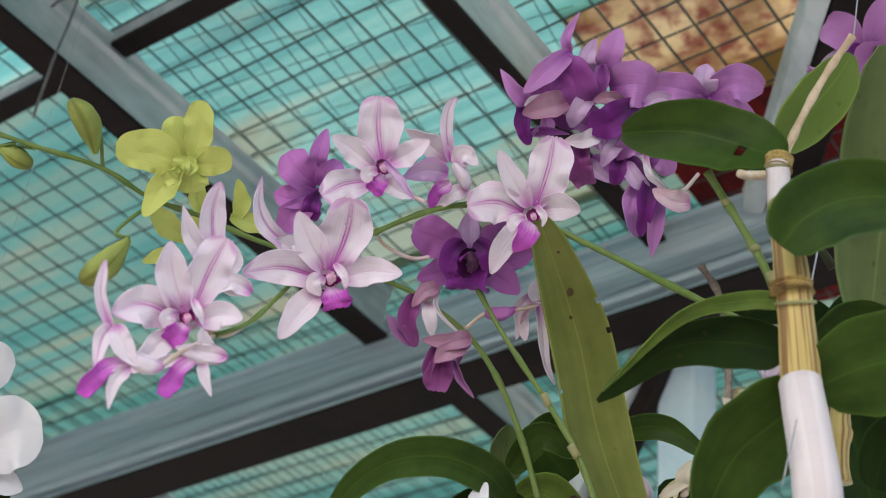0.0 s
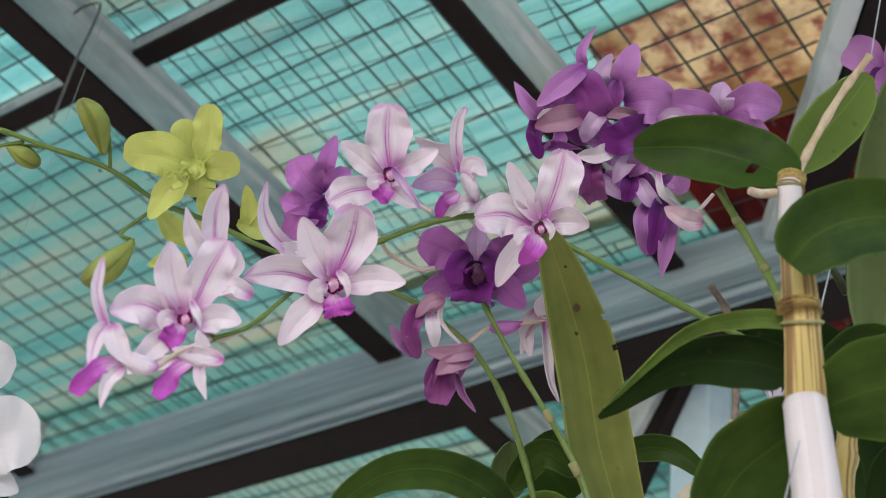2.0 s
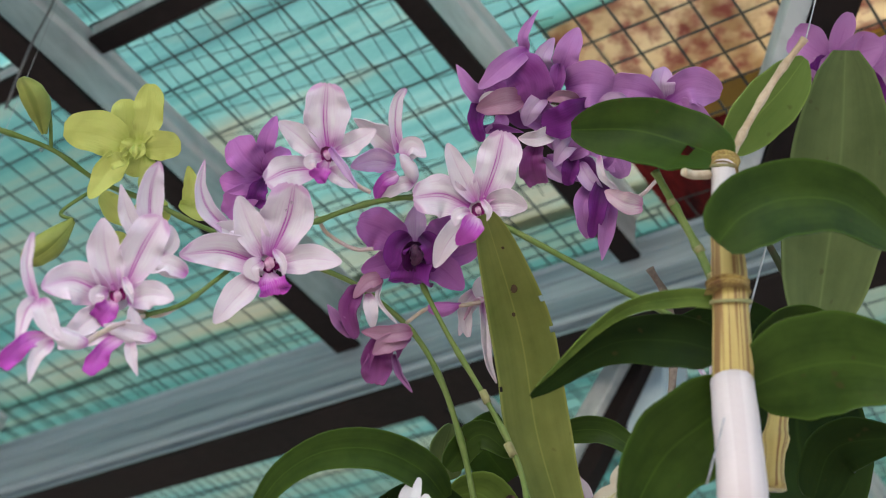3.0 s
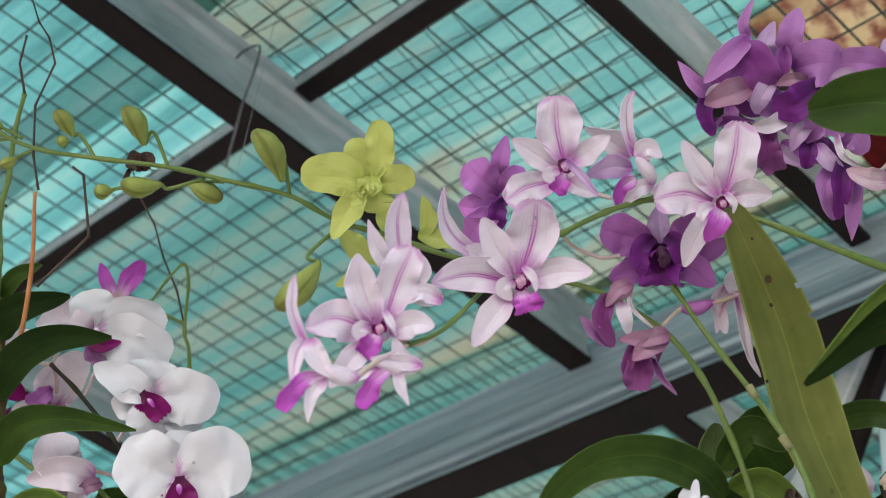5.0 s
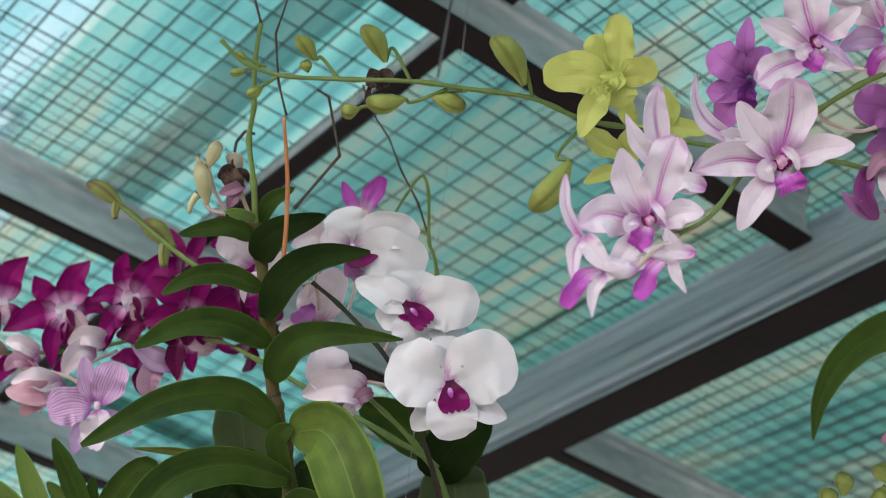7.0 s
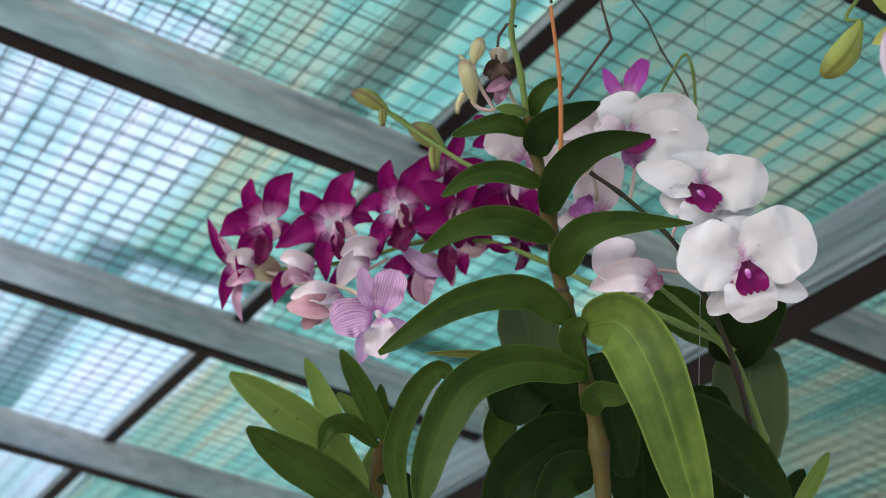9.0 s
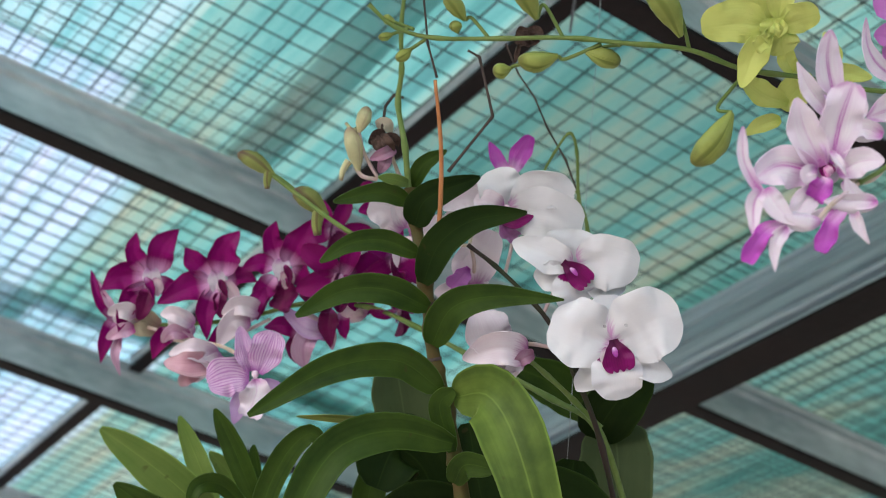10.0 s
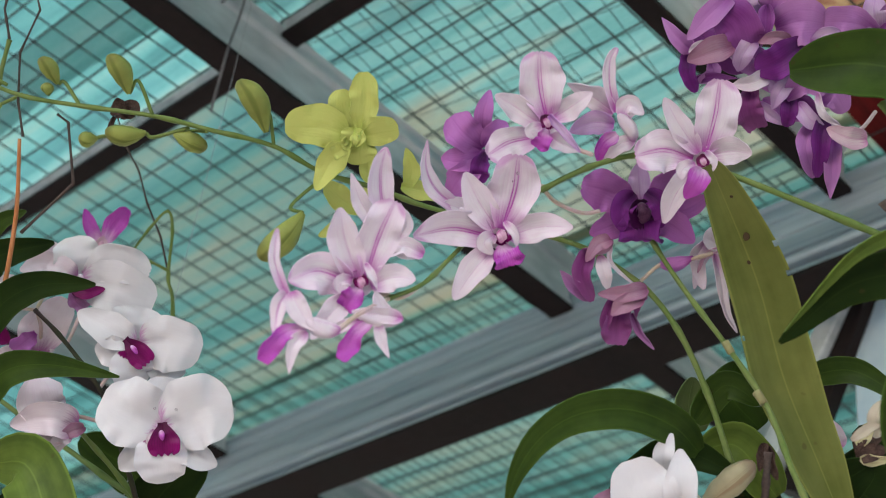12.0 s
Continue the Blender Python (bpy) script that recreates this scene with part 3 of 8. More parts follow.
# A flower faces +Z with its upper sepal along +Y, and its petals are one unit long.
# name, angle, length, width, a, b, lift, curl, cup, ruffle, fold, material
KINDS = {
    "striped": (COLUMN_DARK, [
        ("sepal", 0, 0.92, 0.36, 0.60, 0.55, 18, 14, 0.30, 0.02, 0.1, PALE),
        ("petal", 58, 1.00, 0.52, 0.95, 0.46, 22, 8, 0.30, 0.08, 0.05, STRIPED),
        ("petal", -58, 1.00, 0.52, 0.95, 0.46, 22, 8, 0.30, 0.08, 0.05, STRIPED),
        ("sepal", 118, 0.94, 0.38, 0.55, 0.60, 8, -14, 0.30, 0.03, 0.1, PALE),
        ("sepal", -118, 0.94, 0.38, 0.55, 0.60, 8, -14, 0.30, 0.03, 0.1, PALE),
        ("lip", 180, 0.42, 0.34, 0.75, 0.35, 52, -55, 0.35, 0.22, 0.3, LIP_PINK),
        ("lip_lobe", 150, 0.34, 0.26, 0.6, 0.5, 62, -10, -0.5, 0.05, 0.2, PALE),
        ("lip_lobe", -150, 0.34, 0.26, 0.6, 0.5, 62, -10, -0.5, 0.05, 0.2, PALE)]),
    "violet": (VIOLET_BACK, [
        ("sepal", 0, 0.96, 0.46, 0.65, 0.50, 24, -14, 0.3, 0.10, 0.05, VIOLET),
        ("petal", 60, 1.00, 0.68, 0.85, 0.42, 26, -20, 0.3, 0.16, 0.03, VIOLET),
        ("petal", -60, 1.00, 0.68, 0.85, 0.42, 26, -20, 0.3, 0.16, 0.03, VIOLET),
        ("sepal", 124, 0.95, 0.50, 0.55, 0.5, 10, -10, 0.2, 0.05, 0.05, VIOLET_BACK),
        ("sepal", -124, 0.95, 0.50, 0.55, 0.5, 10, -10, 0.2, 0.05, 0.05, VIOLET_BACK),
        ("lip", 180, 0.80, 0.58, 0.55, 0.35, 48, -40, 0.8, 0.20, 0.3, DARK_LIP),
        ("lip_lobe", 130, 0.42, 0.36, 0.5, 0.45, 50, -20, -0.4, 0.1, 0.2, DARK_LIP),
        ("lip_lobe", -130, 0.42, 0.36, 0.5, 0.45, 50, -20, -0.4, 0.1, 0.2, DARK_LIP)]),
    "magenta": (COLUMN, [
        ("sepal", 0, 0.95, 0.40, 0.60, 0.62, 16, -30, 0.3, 0.08, 0.1, MAGENTA),
        ("petal", 55, 1.05, 0.50, 0.85, 0.58, 20, -40, 0.2, 0.14, 0.08, MAGENTA),
        ("petal", -55, 1.05, 0.50, 0.85, 0.58, 20, -40, 0.2, 0.14, 0.08, MAGENTA),
        ("sepal", 122, 1.00, 0.48, 0.60, 0.66, 16, -40, 0.3, 0.10, 0.1, MAGENTA),
        ("sepal", -122, 1.00, 0.48, 0.60, 0.66, 16, -40, 0.3, 0.10, 0.1, MAGENTA),
        ("lip", 180, 0.80, 0.44, 0.55, 0.45, 56, -40, 0.9, 0.14, 0.5, MAGENTA_DARK),
        ("lip_lobe", 145, 0.42, 0.30, 0.5, 0.5, 56, -20, -0.4, 0.1, 0.2, PINK_BACK),
        ("lip_lobe", -145, 0.42, 0.30, 0.5, 0.5, 56, -20, -0.4, 0.1, 0.2, PINK_BACK)]),
}
SHAPES = {}


def shapes(kind, form):
    """The petals of a kind of flower; form picks one of a few slightly different sets."""
    if (kind, form) not in SHAPES:
        made = []
        rnd = random.Random(f"{kind}{form}")
        for i, (name, ang, length, width, a, b, lift, curl, cup, ruffle, fold, mat) in enumerate(KINDS[kind][1]):
            me = blade(name, length * rnd.uniform(0.93, 1.06), width * rnd.uniform(0.88, 1.06), a, b, lift + rnd.uniform(-10, 10), curl + rnd.uniform(-16, 16),
                       cup, ruffle * 1.8, 0.009, 13, 9, 0.22 if name != "petal" else 0.16, i + form * 10, fold, rnd.uniform(-24, 24))
            me.materials.append(mat)
            made.append((name, me, ang + rnd.uniform(-5, 5) * (2 if kind in ("magenta", "violet") else 1)))
        col = column_mesh("column", 0.16 if kind.startswith("white") else 0.26, 0.10 if kind.startswith("white") else 0.14)
        col.materials.append(KINDS[kind][0])
        SHAPES[kind, form] = (made, col)
    return SHAPES[kind, form]


def blemish(plant, at, turn, size):
    """A flat brown spot on a leaf."""
    ob = part("blemish", bud_mesh("blemish", 1.0, 0.8, 0.1, 0.1, 0.5), SPOT, plant, "brown spot on the leaf")
    ob.matrix_basis = pose(*at, *turn) @ Matrix.Diagonal((size, size, size * 0.12, 1))
    return ob


def flower(plant, kind, at, turn, size, form=0, skip=(), label="", stalk=None, stalk_mat=None):
    """An orchid flower: the column is its middle, and each petal, sepal and lip a part of it. stalk: where its stalk joins the spray."""
    made, col = shapes(kind, form)
    m = pose(*at, *turn) @ Matrix.Scale(size, 4)
    mid = tagged(under(new("flower", col), plant, m @ pose(0, 0.02, 0.02, 115, 0, 0)), label)
    back = (m @ pose(0, 0.02, 0.02, 115, 0, 0)).inverted()
    for i, (name, me, ang) in enumerate(made):
        if i in skip:
            continue
        ob = new(name, me)
        ob.parent = mid
        ob.matrix_basis = back @ m @ pose(0, 0, 0, 0, 0, ang)
    if stalk:
        a = m.translation
        b = m @ Vector((0, -0.1, -0.45))
        c = Vector(stalk)
        stem(plant, [a, b, b.lerp(c, 0.55) + Vector((0, 0, 0.004)), c], size * 0.048, size * 0.036, stalk_mat or PEDICEL, name="flower_stalk")
    return mid


# outline towards the base and the tip, cup, fold, ruffle, notch at the tip
CUTS = {
    "oval": (0.50, 0.72, 0.16, 0.10, 0.15, 0.0), "broad": (0.62, 0.48, 0.12, 0.06, 0.22, 0.015), "round": (0.36, 0.41, 0.06, 0.0, 0.11, 0.0), "throat": (0.45, 0.34, 0.06, 0.30, 0.12, 0.07),
    "heart": (0.80, 0.30, 0.06, 0.16, 0.10, 0.05), "lance": (0.52, 1.0, 0.16, 0.20, 0.20, 0.0), "strap": (0.30, 0.50, 0.25, 0.20, 0.22, 0.0), "fan": (0.55, 0.24, 0.25, 0.10, 0.36, 0.02),
    "hood": (0.42, 0.75, 0.26, 0.10, 0.16, 0.0), "wisp": (0.35, 0.70, 0.30, 0.45, 0.35, 0.0)}
OPEN_SIDE = Vector((0.0, 0.0, 1.49))


def petal_sheet(name, points, width, cut, twist=0.0, turn=0.0, seed=0, nu=21, nv=15):
    """A petal along a way from base to tip, turned to the open side of the shade house."""
    a, b, cup, fold, ruffle, notch = CUTS[cut]
    rnd = random.Random(seed)
    ph, skew, bow = rnd.uniform(0, 6), rnd.uniform(-0.16, 0.16), rnd.uniform(-0.22, 0.26) * (0.3 if cut in ("round", "broad") else 1.0)
    way = spline(points, nu)
    rows = []
    for i, q in enumerate(way):
        u = i / (nu - 1)
        d = (way[min(i + 1, nu - 1)] - way[max(i - 1, 0)]).normalized()
        f = OPEN_SIDE - q
        f = (f - d * d.dot(f)).normalized()
        f = Matrix.Rotation(radians(twist + turn * u), 3, d) @ f
        s = f.cross(d)
        w = width / 2 * max(outline(min(u * 0.972 + 0.014, 0.994), a, b), 0.30 * (1 - u))
        row = []
        for j in range(nv):
            v = 2 * j / (nv - 1) - 1
            k = 1 + skew * (1 if v > 0 else -1) + 0.05 * ruffle / 0.16 * math.sin(13 * u + ph + 4 * v) * abs(v)
            wave = ruffle * abs(v) ** 1.6 * math.sin(10 * u + ph + 2.4 * (v > 0)) + 0.5 * ruffle * v * v * math.sin(21 * u + 2 * ph)
            lift = cup * v * v + fold * abs(v) ** 1.2 + wave - 0.10 * math.exp(-(v / 0.16) ** 2) * (1 - u) - 0.35 * max(u - 0.7, 0.0) * abs(v) + bow * math.sin(math.pi * u) + 0.16 * noise.noise(q * 70 + s * (v * w * 70)) + 0.05 * noise.noise(q * 210 + s * (v * w * 210))
            row.append(q + s * (w * v * k) + f * (w * lift) - d * (width * notch * u ** 6 * (math.cos(9 * v) + 1)))
        rows.append(row)
    return sheet(rows, 0.00045, name)


def odd_flower(plant, a, b, width, mat, petals, label="", bend=0.25):
    """A flower as it has opened, turned or wilted: its column or spur from a to b, and each petal along a way of its own."""
    core = bud(plant, a, b, width, mat, bend, name="flower", label=label)
    back = core.matrix_basis.inverted()
    for i, (pts, w, m, name, *how) in enumerate(petals):
        seed = 10 * len(plant.children) + i
        rnd = random.Random(seed)
        cut = how[0] if how else "oval"
        k = 0.4 if cut in ("round", "broad") else 1.0
        me = petal_sheet(name, pts, w, cut, k * rnd.uniform(-13, 13), k * rnd.uniform(-22, 22), seed)
        ob = part(name, me, m, plant)
        ob.parent, ob.matrix_parent_inverse = core, back
    return core


def drop(plant, at, r):
    """A drop of rain on a petal or under a stem."""
    ob = part("water_drop", bud_mesh("water_drop", 2 * r, 1.8 * r, 0.0, 0.0), DROP, plant, "clear rain drop")
    ob.matrix_basis = pose(*at, 0, 0, 0)
    return ob


# ---------------------------------------------------------------- the shade house
def prism(name, profile, axis, start, end, cuts=1):
    """A bar with that outline, along x (outline in y, z) or along y (outline in x, z)."""
    n = len(profile)
    verts, faces = [], []
    for k in range(cuts + 1):
        s = start + (end - start) * k / cuts
        verts += [(s, p, q) if axis == "x" else (p, s, q) for p, q in profile]
        if k:
            for i in range(n):
                j = (i + 1) % n
                faces.append(((k - 1) * n + i, (k - 1) * n + j, k * n + j, k * n + i))
    faces += [tuple(range(n)), tuple(range(cuts * n + n - 1, cuts * n - 1, -1))]
    me = mesh_of(name, verts, faces, smooth=False)
    bm = bmesh.new()
    bm.from_mesh(me)
    bmesh.ops.recalc_face_normals(bm, faces=bm.faces)
    bm.to_mesh(me)
    bm.free()
    return me


def beam(name, axis, side, under_z, width, height, start, end, label, face=1, ribs=1, steel=None, rolled=False):
    """A galvanised channel with a ribbed web and a lower flange coloured dark for its shade. side: where the web
    stands; face: which way it looks.
    """
    ob = thing(name, (start if axis == "x" else side, side if axis == "x" else start, under_z), label, "roof beam", "roof beams", "structure")
    d = -face
    pts = [(0, 0.005)]
    for k in range(ribs):
        a, b = 0.005 + (height - 0.012) * (k + 0.12) / ribs, 0.005 + (height - 0.012) * (k + 0.88) / ribs
        pts += [(0, a), (0.005, a + 0.002), (0.005, b - 0.004), (0, b)]
    if rolled:
        # a rolled lip and a deep groove over the flange, then shallow ribs up the web
        pts = [(-0.001, 0.005), (-0.001, 0.009), (0.002, 0.0105), (0.010, 0.011), (0.010, 0.019), (0.001, 0.020), (-0.001, 0.022), (-0.001, 0.026), (0.003, 0.0275), (0.003, 0.031), (0, 0.0325),
               (0, 0.050), (0.002, 0.051), (0.002, 0.054), (0, 0.055), (0, 0.071), (0.002, 0.072), (0.002, 0.075), (0, 0.076)]
    pts += [(0, height - 0.004), (-0.003, height), (width, height), (width, 0.005)]
    web = [(side + d * p, under_z + q) for p, q in pts]
    part("web", prism("web", web, axis, start, end), steel or STEEL, ob)
    # the flange's shade comes from its dark colour, not from the lamps
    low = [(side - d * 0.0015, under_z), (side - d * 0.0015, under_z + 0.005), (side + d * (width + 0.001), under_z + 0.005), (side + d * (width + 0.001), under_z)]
    part("flange", prism("flange", low, axis, start, end), STEEL_DARK, ob, "lower flange, its underside shade coloured dark brown")
    return ob


ROOF = 2.43
# x of the web, width and height; the bays beyond the main beam have rafters of their own
RAFTERS = [(-0.553, 0.018, 0.068), (-0.886, 0.027, 0.069), (-1.454, 0.022, 0.068), (-2.017, 0.022, 0.066), (-2.606, 0.024, 0.066), (-3.19, 0.026, 0.068)]
MAIN_Y, MAIN_Z, MAIN_W, MAIN_H = 1.018, 2.360, 0.050, 0.095
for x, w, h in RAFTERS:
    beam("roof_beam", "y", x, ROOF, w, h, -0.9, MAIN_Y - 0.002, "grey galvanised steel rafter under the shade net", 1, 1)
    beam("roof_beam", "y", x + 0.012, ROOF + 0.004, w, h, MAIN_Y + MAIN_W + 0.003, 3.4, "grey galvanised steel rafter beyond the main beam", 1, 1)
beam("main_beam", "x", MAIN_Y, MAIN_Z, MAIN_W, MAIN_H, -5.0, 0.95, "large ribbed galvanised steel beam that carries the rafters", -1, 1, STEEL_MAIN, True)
for (x0, w0, h0), (x1, w1, h1) in zip(RAFTERS, RAFTERS[1:]):
    beam("cross_bar", "x", 0.586, 2.487, 0.017, 0.017, x1 + 0.002, x0 - w0 - 0.002, "short steel cross bar between two rafters", -1, 1)

# batten and brace near the posts
ob = thing("wooden_batten", (-1.00, 1.07, 2.498), "cream wooden batten lying under the wire mesh", "batten")
part("board", prism("board", [(-1.012, 2.498), (-0.991, 2.498), (-0.991, 2.508), (-1.012, 2.508)], "y", 1.07, 1.225), mottled("cream_wood", (0.62, 0.50, 0.34), (0.72, 0.62, 0.46), 9, 0.7, stretch=(1, 0.3, 1)), ob)


def bar(name, a, b, w, h, mat, label, cat):
    """A square bar from a to b."""
    a, b = Vector(a), Vector(b)
    d = (b - a).normalized()
    e = d.cross(Vector((0, 0, 1)) if abs(d.z) < 0.8 else Vector((0, 1, 0))).normalized()
    f = d.cross(e)
    base = thing(name, a, label, cat, kind="structure")
    verts, c = [], 0.12
    ring = [(-1, -1 + c), (-1 + c, -1), (1 - c, -1), (1, -1 + c), (1, 1 - c), (1 - c, 1), (-1 + c, 1), (-1, 1 - c)]
    for p in (a, b):
        verts += [p + e * (s * w / 2) + f * (t * h / 2) for s, t in ring]
    faces = [(i, (i + 1) % 8, 8 + (i + 1) % 8, 8 + i) for i in range(8)] + [tuple(range(7, -1, -1)), tuple(range(8, 16))]
    part("shaft", mesh_of("shaft", verts, faces, smooth=False), mat, base)
    return base


bar("roof_brace", (-0.1500, 0.6100, 2.4400), (-0.4600, 1.0150, 2.4400), 0.018, 0.030, STEEL, "grey steel diagonal brace under the roof", "brace")
# shade along the brace's other side, drawn as a near-black bar of its own
bar("roof_brace", (-0.1285, 0.6265, 2.4380), (-0.4250, 1.0150, 2.4380), 0.034, 0.034, STEEL_DARK, "shaded side of the diagonal brace, drawn as a dark bar", "brace")
bar("post", (-0.5988, 1.1452, 2.4331), (-0.6400, 1.1700, 0.0), 0.040, 0.05, POST, "pale blue painted steel post", "post")
bar("post_brace", (-0.6056, 1.1054, 2.4090), (-0.7200, 1.1057, 2.2031), 0.022, 0.022, STEEL, "slanting grey steel brace beside the post", "brace")
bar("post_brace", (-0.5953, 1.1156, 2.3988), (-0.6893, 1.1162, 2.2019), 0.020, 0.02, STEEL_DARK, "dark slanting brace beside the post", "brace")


def wires(name, xs, ys, z, r, x0=-4.6, x1=0.95, y0=-0.75, y1=3.3, corner=None):
    """Welded mesh: thin wires both ways, a little uneven. corner: past that x and y there is none."""
    verts, faces = [], []

    def run(points):
        k0 = len(verts)
        for i, (p, n1, n2) in enumerate(points):
            for s, t in ((1, 0), (0, 1), (-1, 0), (0, -1)):
                verts.append(p + n1 * (s * r) + n2 * (t * r))
            if i:
                for s in range(4):
                    a = k0 + (i - 1) * 4
                    faces.append((a + s, a + (s + 1) % 4, a + 4 + (s + 1) % 4, a + 4 + s))

    up = Vector((0, 0, 1))

    def sag(x, y, o):
        return z + o + 0.006 * noise.noise(Vector((x * 2.2, y * 2.2, 3))) + 0.0015 * noise.noise(Vector((x * 9, y * 9, 1)))

    for i, x in enumerate(xs):
        run([(Vector((x + 0.004 * noise.noise(Vector((x * 3, y * 2, 0))) + 0.0016 * noise.noise(Vector((i * 7.3, y * 3, 5))), y, sag(x, y, 0))), Vector((1, 0, 0)), up) for y in np.linspace(y0, corner[1] if corner and x > corner[0] else y1, max(8, int((y1 - y0) / 0.06)))])
    for i, y in enumerate(ys):
        run([(Vector((x, y + 0.004 * noise.noise(Vector((x * 2, y * 3, 9))) + 0.0016 * noise.noise(Vector((x * 3, i * 5.1, 2))), sag(x, y, 2.2 * r))), Vector((0, 1, 0)), up) for x in np.linspace(x0, corner[0] if corner and y > corner[1] else x1, max(8, int((x1 - x0) / 0.06)))])
    return mesh_of(name, verts, faces)


mesh = thing("wire_mesh", (-1.0, 1.0, 2.51), "dark coated square wire mesh stretched over the rafters", "wire mesh", kind="stuff")
part("wires", wires("wires", np.arange(-4.6, 0.95, 0.0322) + 0.0148, np.arange(-0.7652, 3.3, 0.0332) + 0.0253, 2.512, 0.0013, corner=(-0.553, 0.962)), WIRE, mesh)

second = part("second_mesh", wires("second_mesh", np.arange(-3.4, 0.9, 0.0322), np.arange(1.06, 3.2, 0.0332), 2.530, 0.0011, -3.4, 0.9, 1.06, 3.2), WIRE, mesh, "a second layer of mesh lying over the first")
second.matrix_basis = pose(0.035, 0.016, 0, 0, 0, 1.6)
scrap = part("loose_wires", wires("loose_wires", np.arange(-0.24, 0.26, 0.0335), np.arange(-0.28, 0.30, 0.0335), 0.0, 0.0006, -0.25, 0.26, -0.29, 0.30), WIRE, mesh, "a second loose piece of mesh laid askew")
scrap.matrix_basis = pose(-0.76, 0.66, 2.5185, 0, 0, 9)
scrap = part("loose_wires", wires("loose_wires", np.arange(-0.44, 0.46, 0.0335), np.arange(-0.22, 0.24, 0.0335), 0.0, 0.0006, -0.45, 0.46, -0.23, 0.24), WIRE, mesh, "a second loose piece of mesh laid askew")
scrap.matrix_basis = pose(-1.72, 0.28, 2.5185, 0, 0, 3)


def cloth(name, x0, x1, y0, y1, z, mat, label, seed, wave=0.010, cat="shade net"):
    nx, ny = max(8, int((x1 - x0) / 0.08)), max(8, int((y1 - y0) / 0.06))
    rows = []
    for i in range(nx + 1):
        x = x0 + (x1 - x0) * i / nx
        row = []
        for j in range(ny + 1):
            y = y0 + (y1 - y0) * j / ny
            e = 0.012 * noise.noise(Vector((x * 4, seed, y * 4)))
            row.append((x + e, y + e, z + wave * noise.noise(Vector((x * 1.6, y * 5.0, seed))) + wave * 0.4 * noise.noise(Vector((x * 5, y * 14, seed + 3)))))
        rows.append(row)
    ob = thing(name, ((x0 + x1) / 2, (y0 + y1) / 2, z), label, cat, kind="structure")
    me = sheet(rows, 0.0006, "cloth")
    part("cloth", me, mat, ob)
    return ob


cloth("shade_net", -1.46, -0.97, -0.9, 0.345, 2.543, NET_SOFT, "teal shade net in a paler tone over the wire mesh", 12.0)
cloth("shade_net", -1.608, -0.968, 0.472, 0.53, 2.549, NET_STRIP, "doubled strip of shade net over the wire mesh", 13.0)
cloth("shade_net", -1.61, -1.45, -0.9, 0.355, 2.5415, NET_PALE, "pale shade net over the wire mesh", 14.0)
cloth("shade_net", -5.0, -1.60, -0.9, 0.43, 2.540, NET_PALE, "pale shade net over the wire mesh", 1.0)
cloth("shade_net", -0.99, 0.95, -0.9, 0.50, 2.545, NET, "teal shade net over the wire mesh", 2.0)
cloth("shade_net", -0.55, 0.95, 0.49, 0.82, 2.548, NET, "teal shade net that runs under the tarpaulin", 11.0)
cloth("shade_net", -5.0, -2.00, 0.345, 0.66, 2.550, NET_PALE, "pale shade net over the wire mesh", 6.0)
cloth("shade_net", -5.0, -1.98, 0.65, 1.06, 2.560, NET, "teal shade net with faded bands over the wire mesh", 7.0)
cloth("shade_net", -2.04, -1.593, 0.42, 1.06, 2.555, NET, "teal shade net with faded bands over the wire mesh", 3.0)
cloth("shade_net", -1.608, -0.968, 0.335, 0.625, 2.557, NET, "teal shade net with faded bands over the wire mesh", 8.0)
cloth("shade_net", -1.608, -0.968, 0.615, 1.06, 2.553, NET_MID, "darker teal shade net over the wire mesh", 9.0)
cloth("shade_net", -0.98, -0.545, 0.42, 1.06, 2.559, NET_WARM, "teal shade net with faded bands over the wire mesh", 10.0)
cloth("shade_net", -5.0, 0.95, 1.042, 3.4, 2.565, NET_FAR, "teal shade net with faded bands beyond the main beam", 4.0)
tarp = cloth("tarpaulin", -0.56, 0.90, 0.80, 0.985, 2.556, TARP, "tan tarpaulin with maroon pattern lying over the mesh", 5.0, 0.02, "tarpaulin")
hem = [[(x, y, 2.552 + 0.006 * math.sin(x * 9)) for y in (0.955, 0.975, 0.992)] for x in np.linspace(-0.56, 0.9, 30)]
part("hem", sheet(hem, 0.004, "hem"), TARP_HEM, tarp, "mustard yellow hem")

ground = tagged(new("ground", mesh_of("ground", [(-60, -60, 0), (60, -60, 0), (60, 60, 0), (-60, 60, 0)], [(0, 1, 2, 3)])), "packed earth floor of the shade house", "ground", kind="structure")
ground.data.materials.append(SOIL)

# plain walls added around the yard, out of view, to hold back low sky light
WALL = mottled("dim_green_added_wall", (0.10, 0.13, 0.09), (0.15, 0.16, 0.12), 2.0, 0.9)
for name, x0, x1, y0, y1 in (("sky_screen_south", -7.0, 4.2, -4.2, -4.0), ("sky_screen_east", 4.0, 4.2, -4.0, 5.0), ("sky_screen_north", -7.0, 4.2, 5.0, 5.2), ("sky_screen_west", -7.2, -7.0, -4.2, 5.2)):
    top = 0.9 if name in ("sky_screen_south", "sky_screen_east") else 2.1
    me = prism(name, [(y0, 0.0), (y1, 0.0), (y1, top), (y0, top)], "x", x0, x1)
    me.materials.append(WALL)
    tagged(new(name, me), "plain green-grey wall added out of view to limit sky light", "wall", kind="structure")

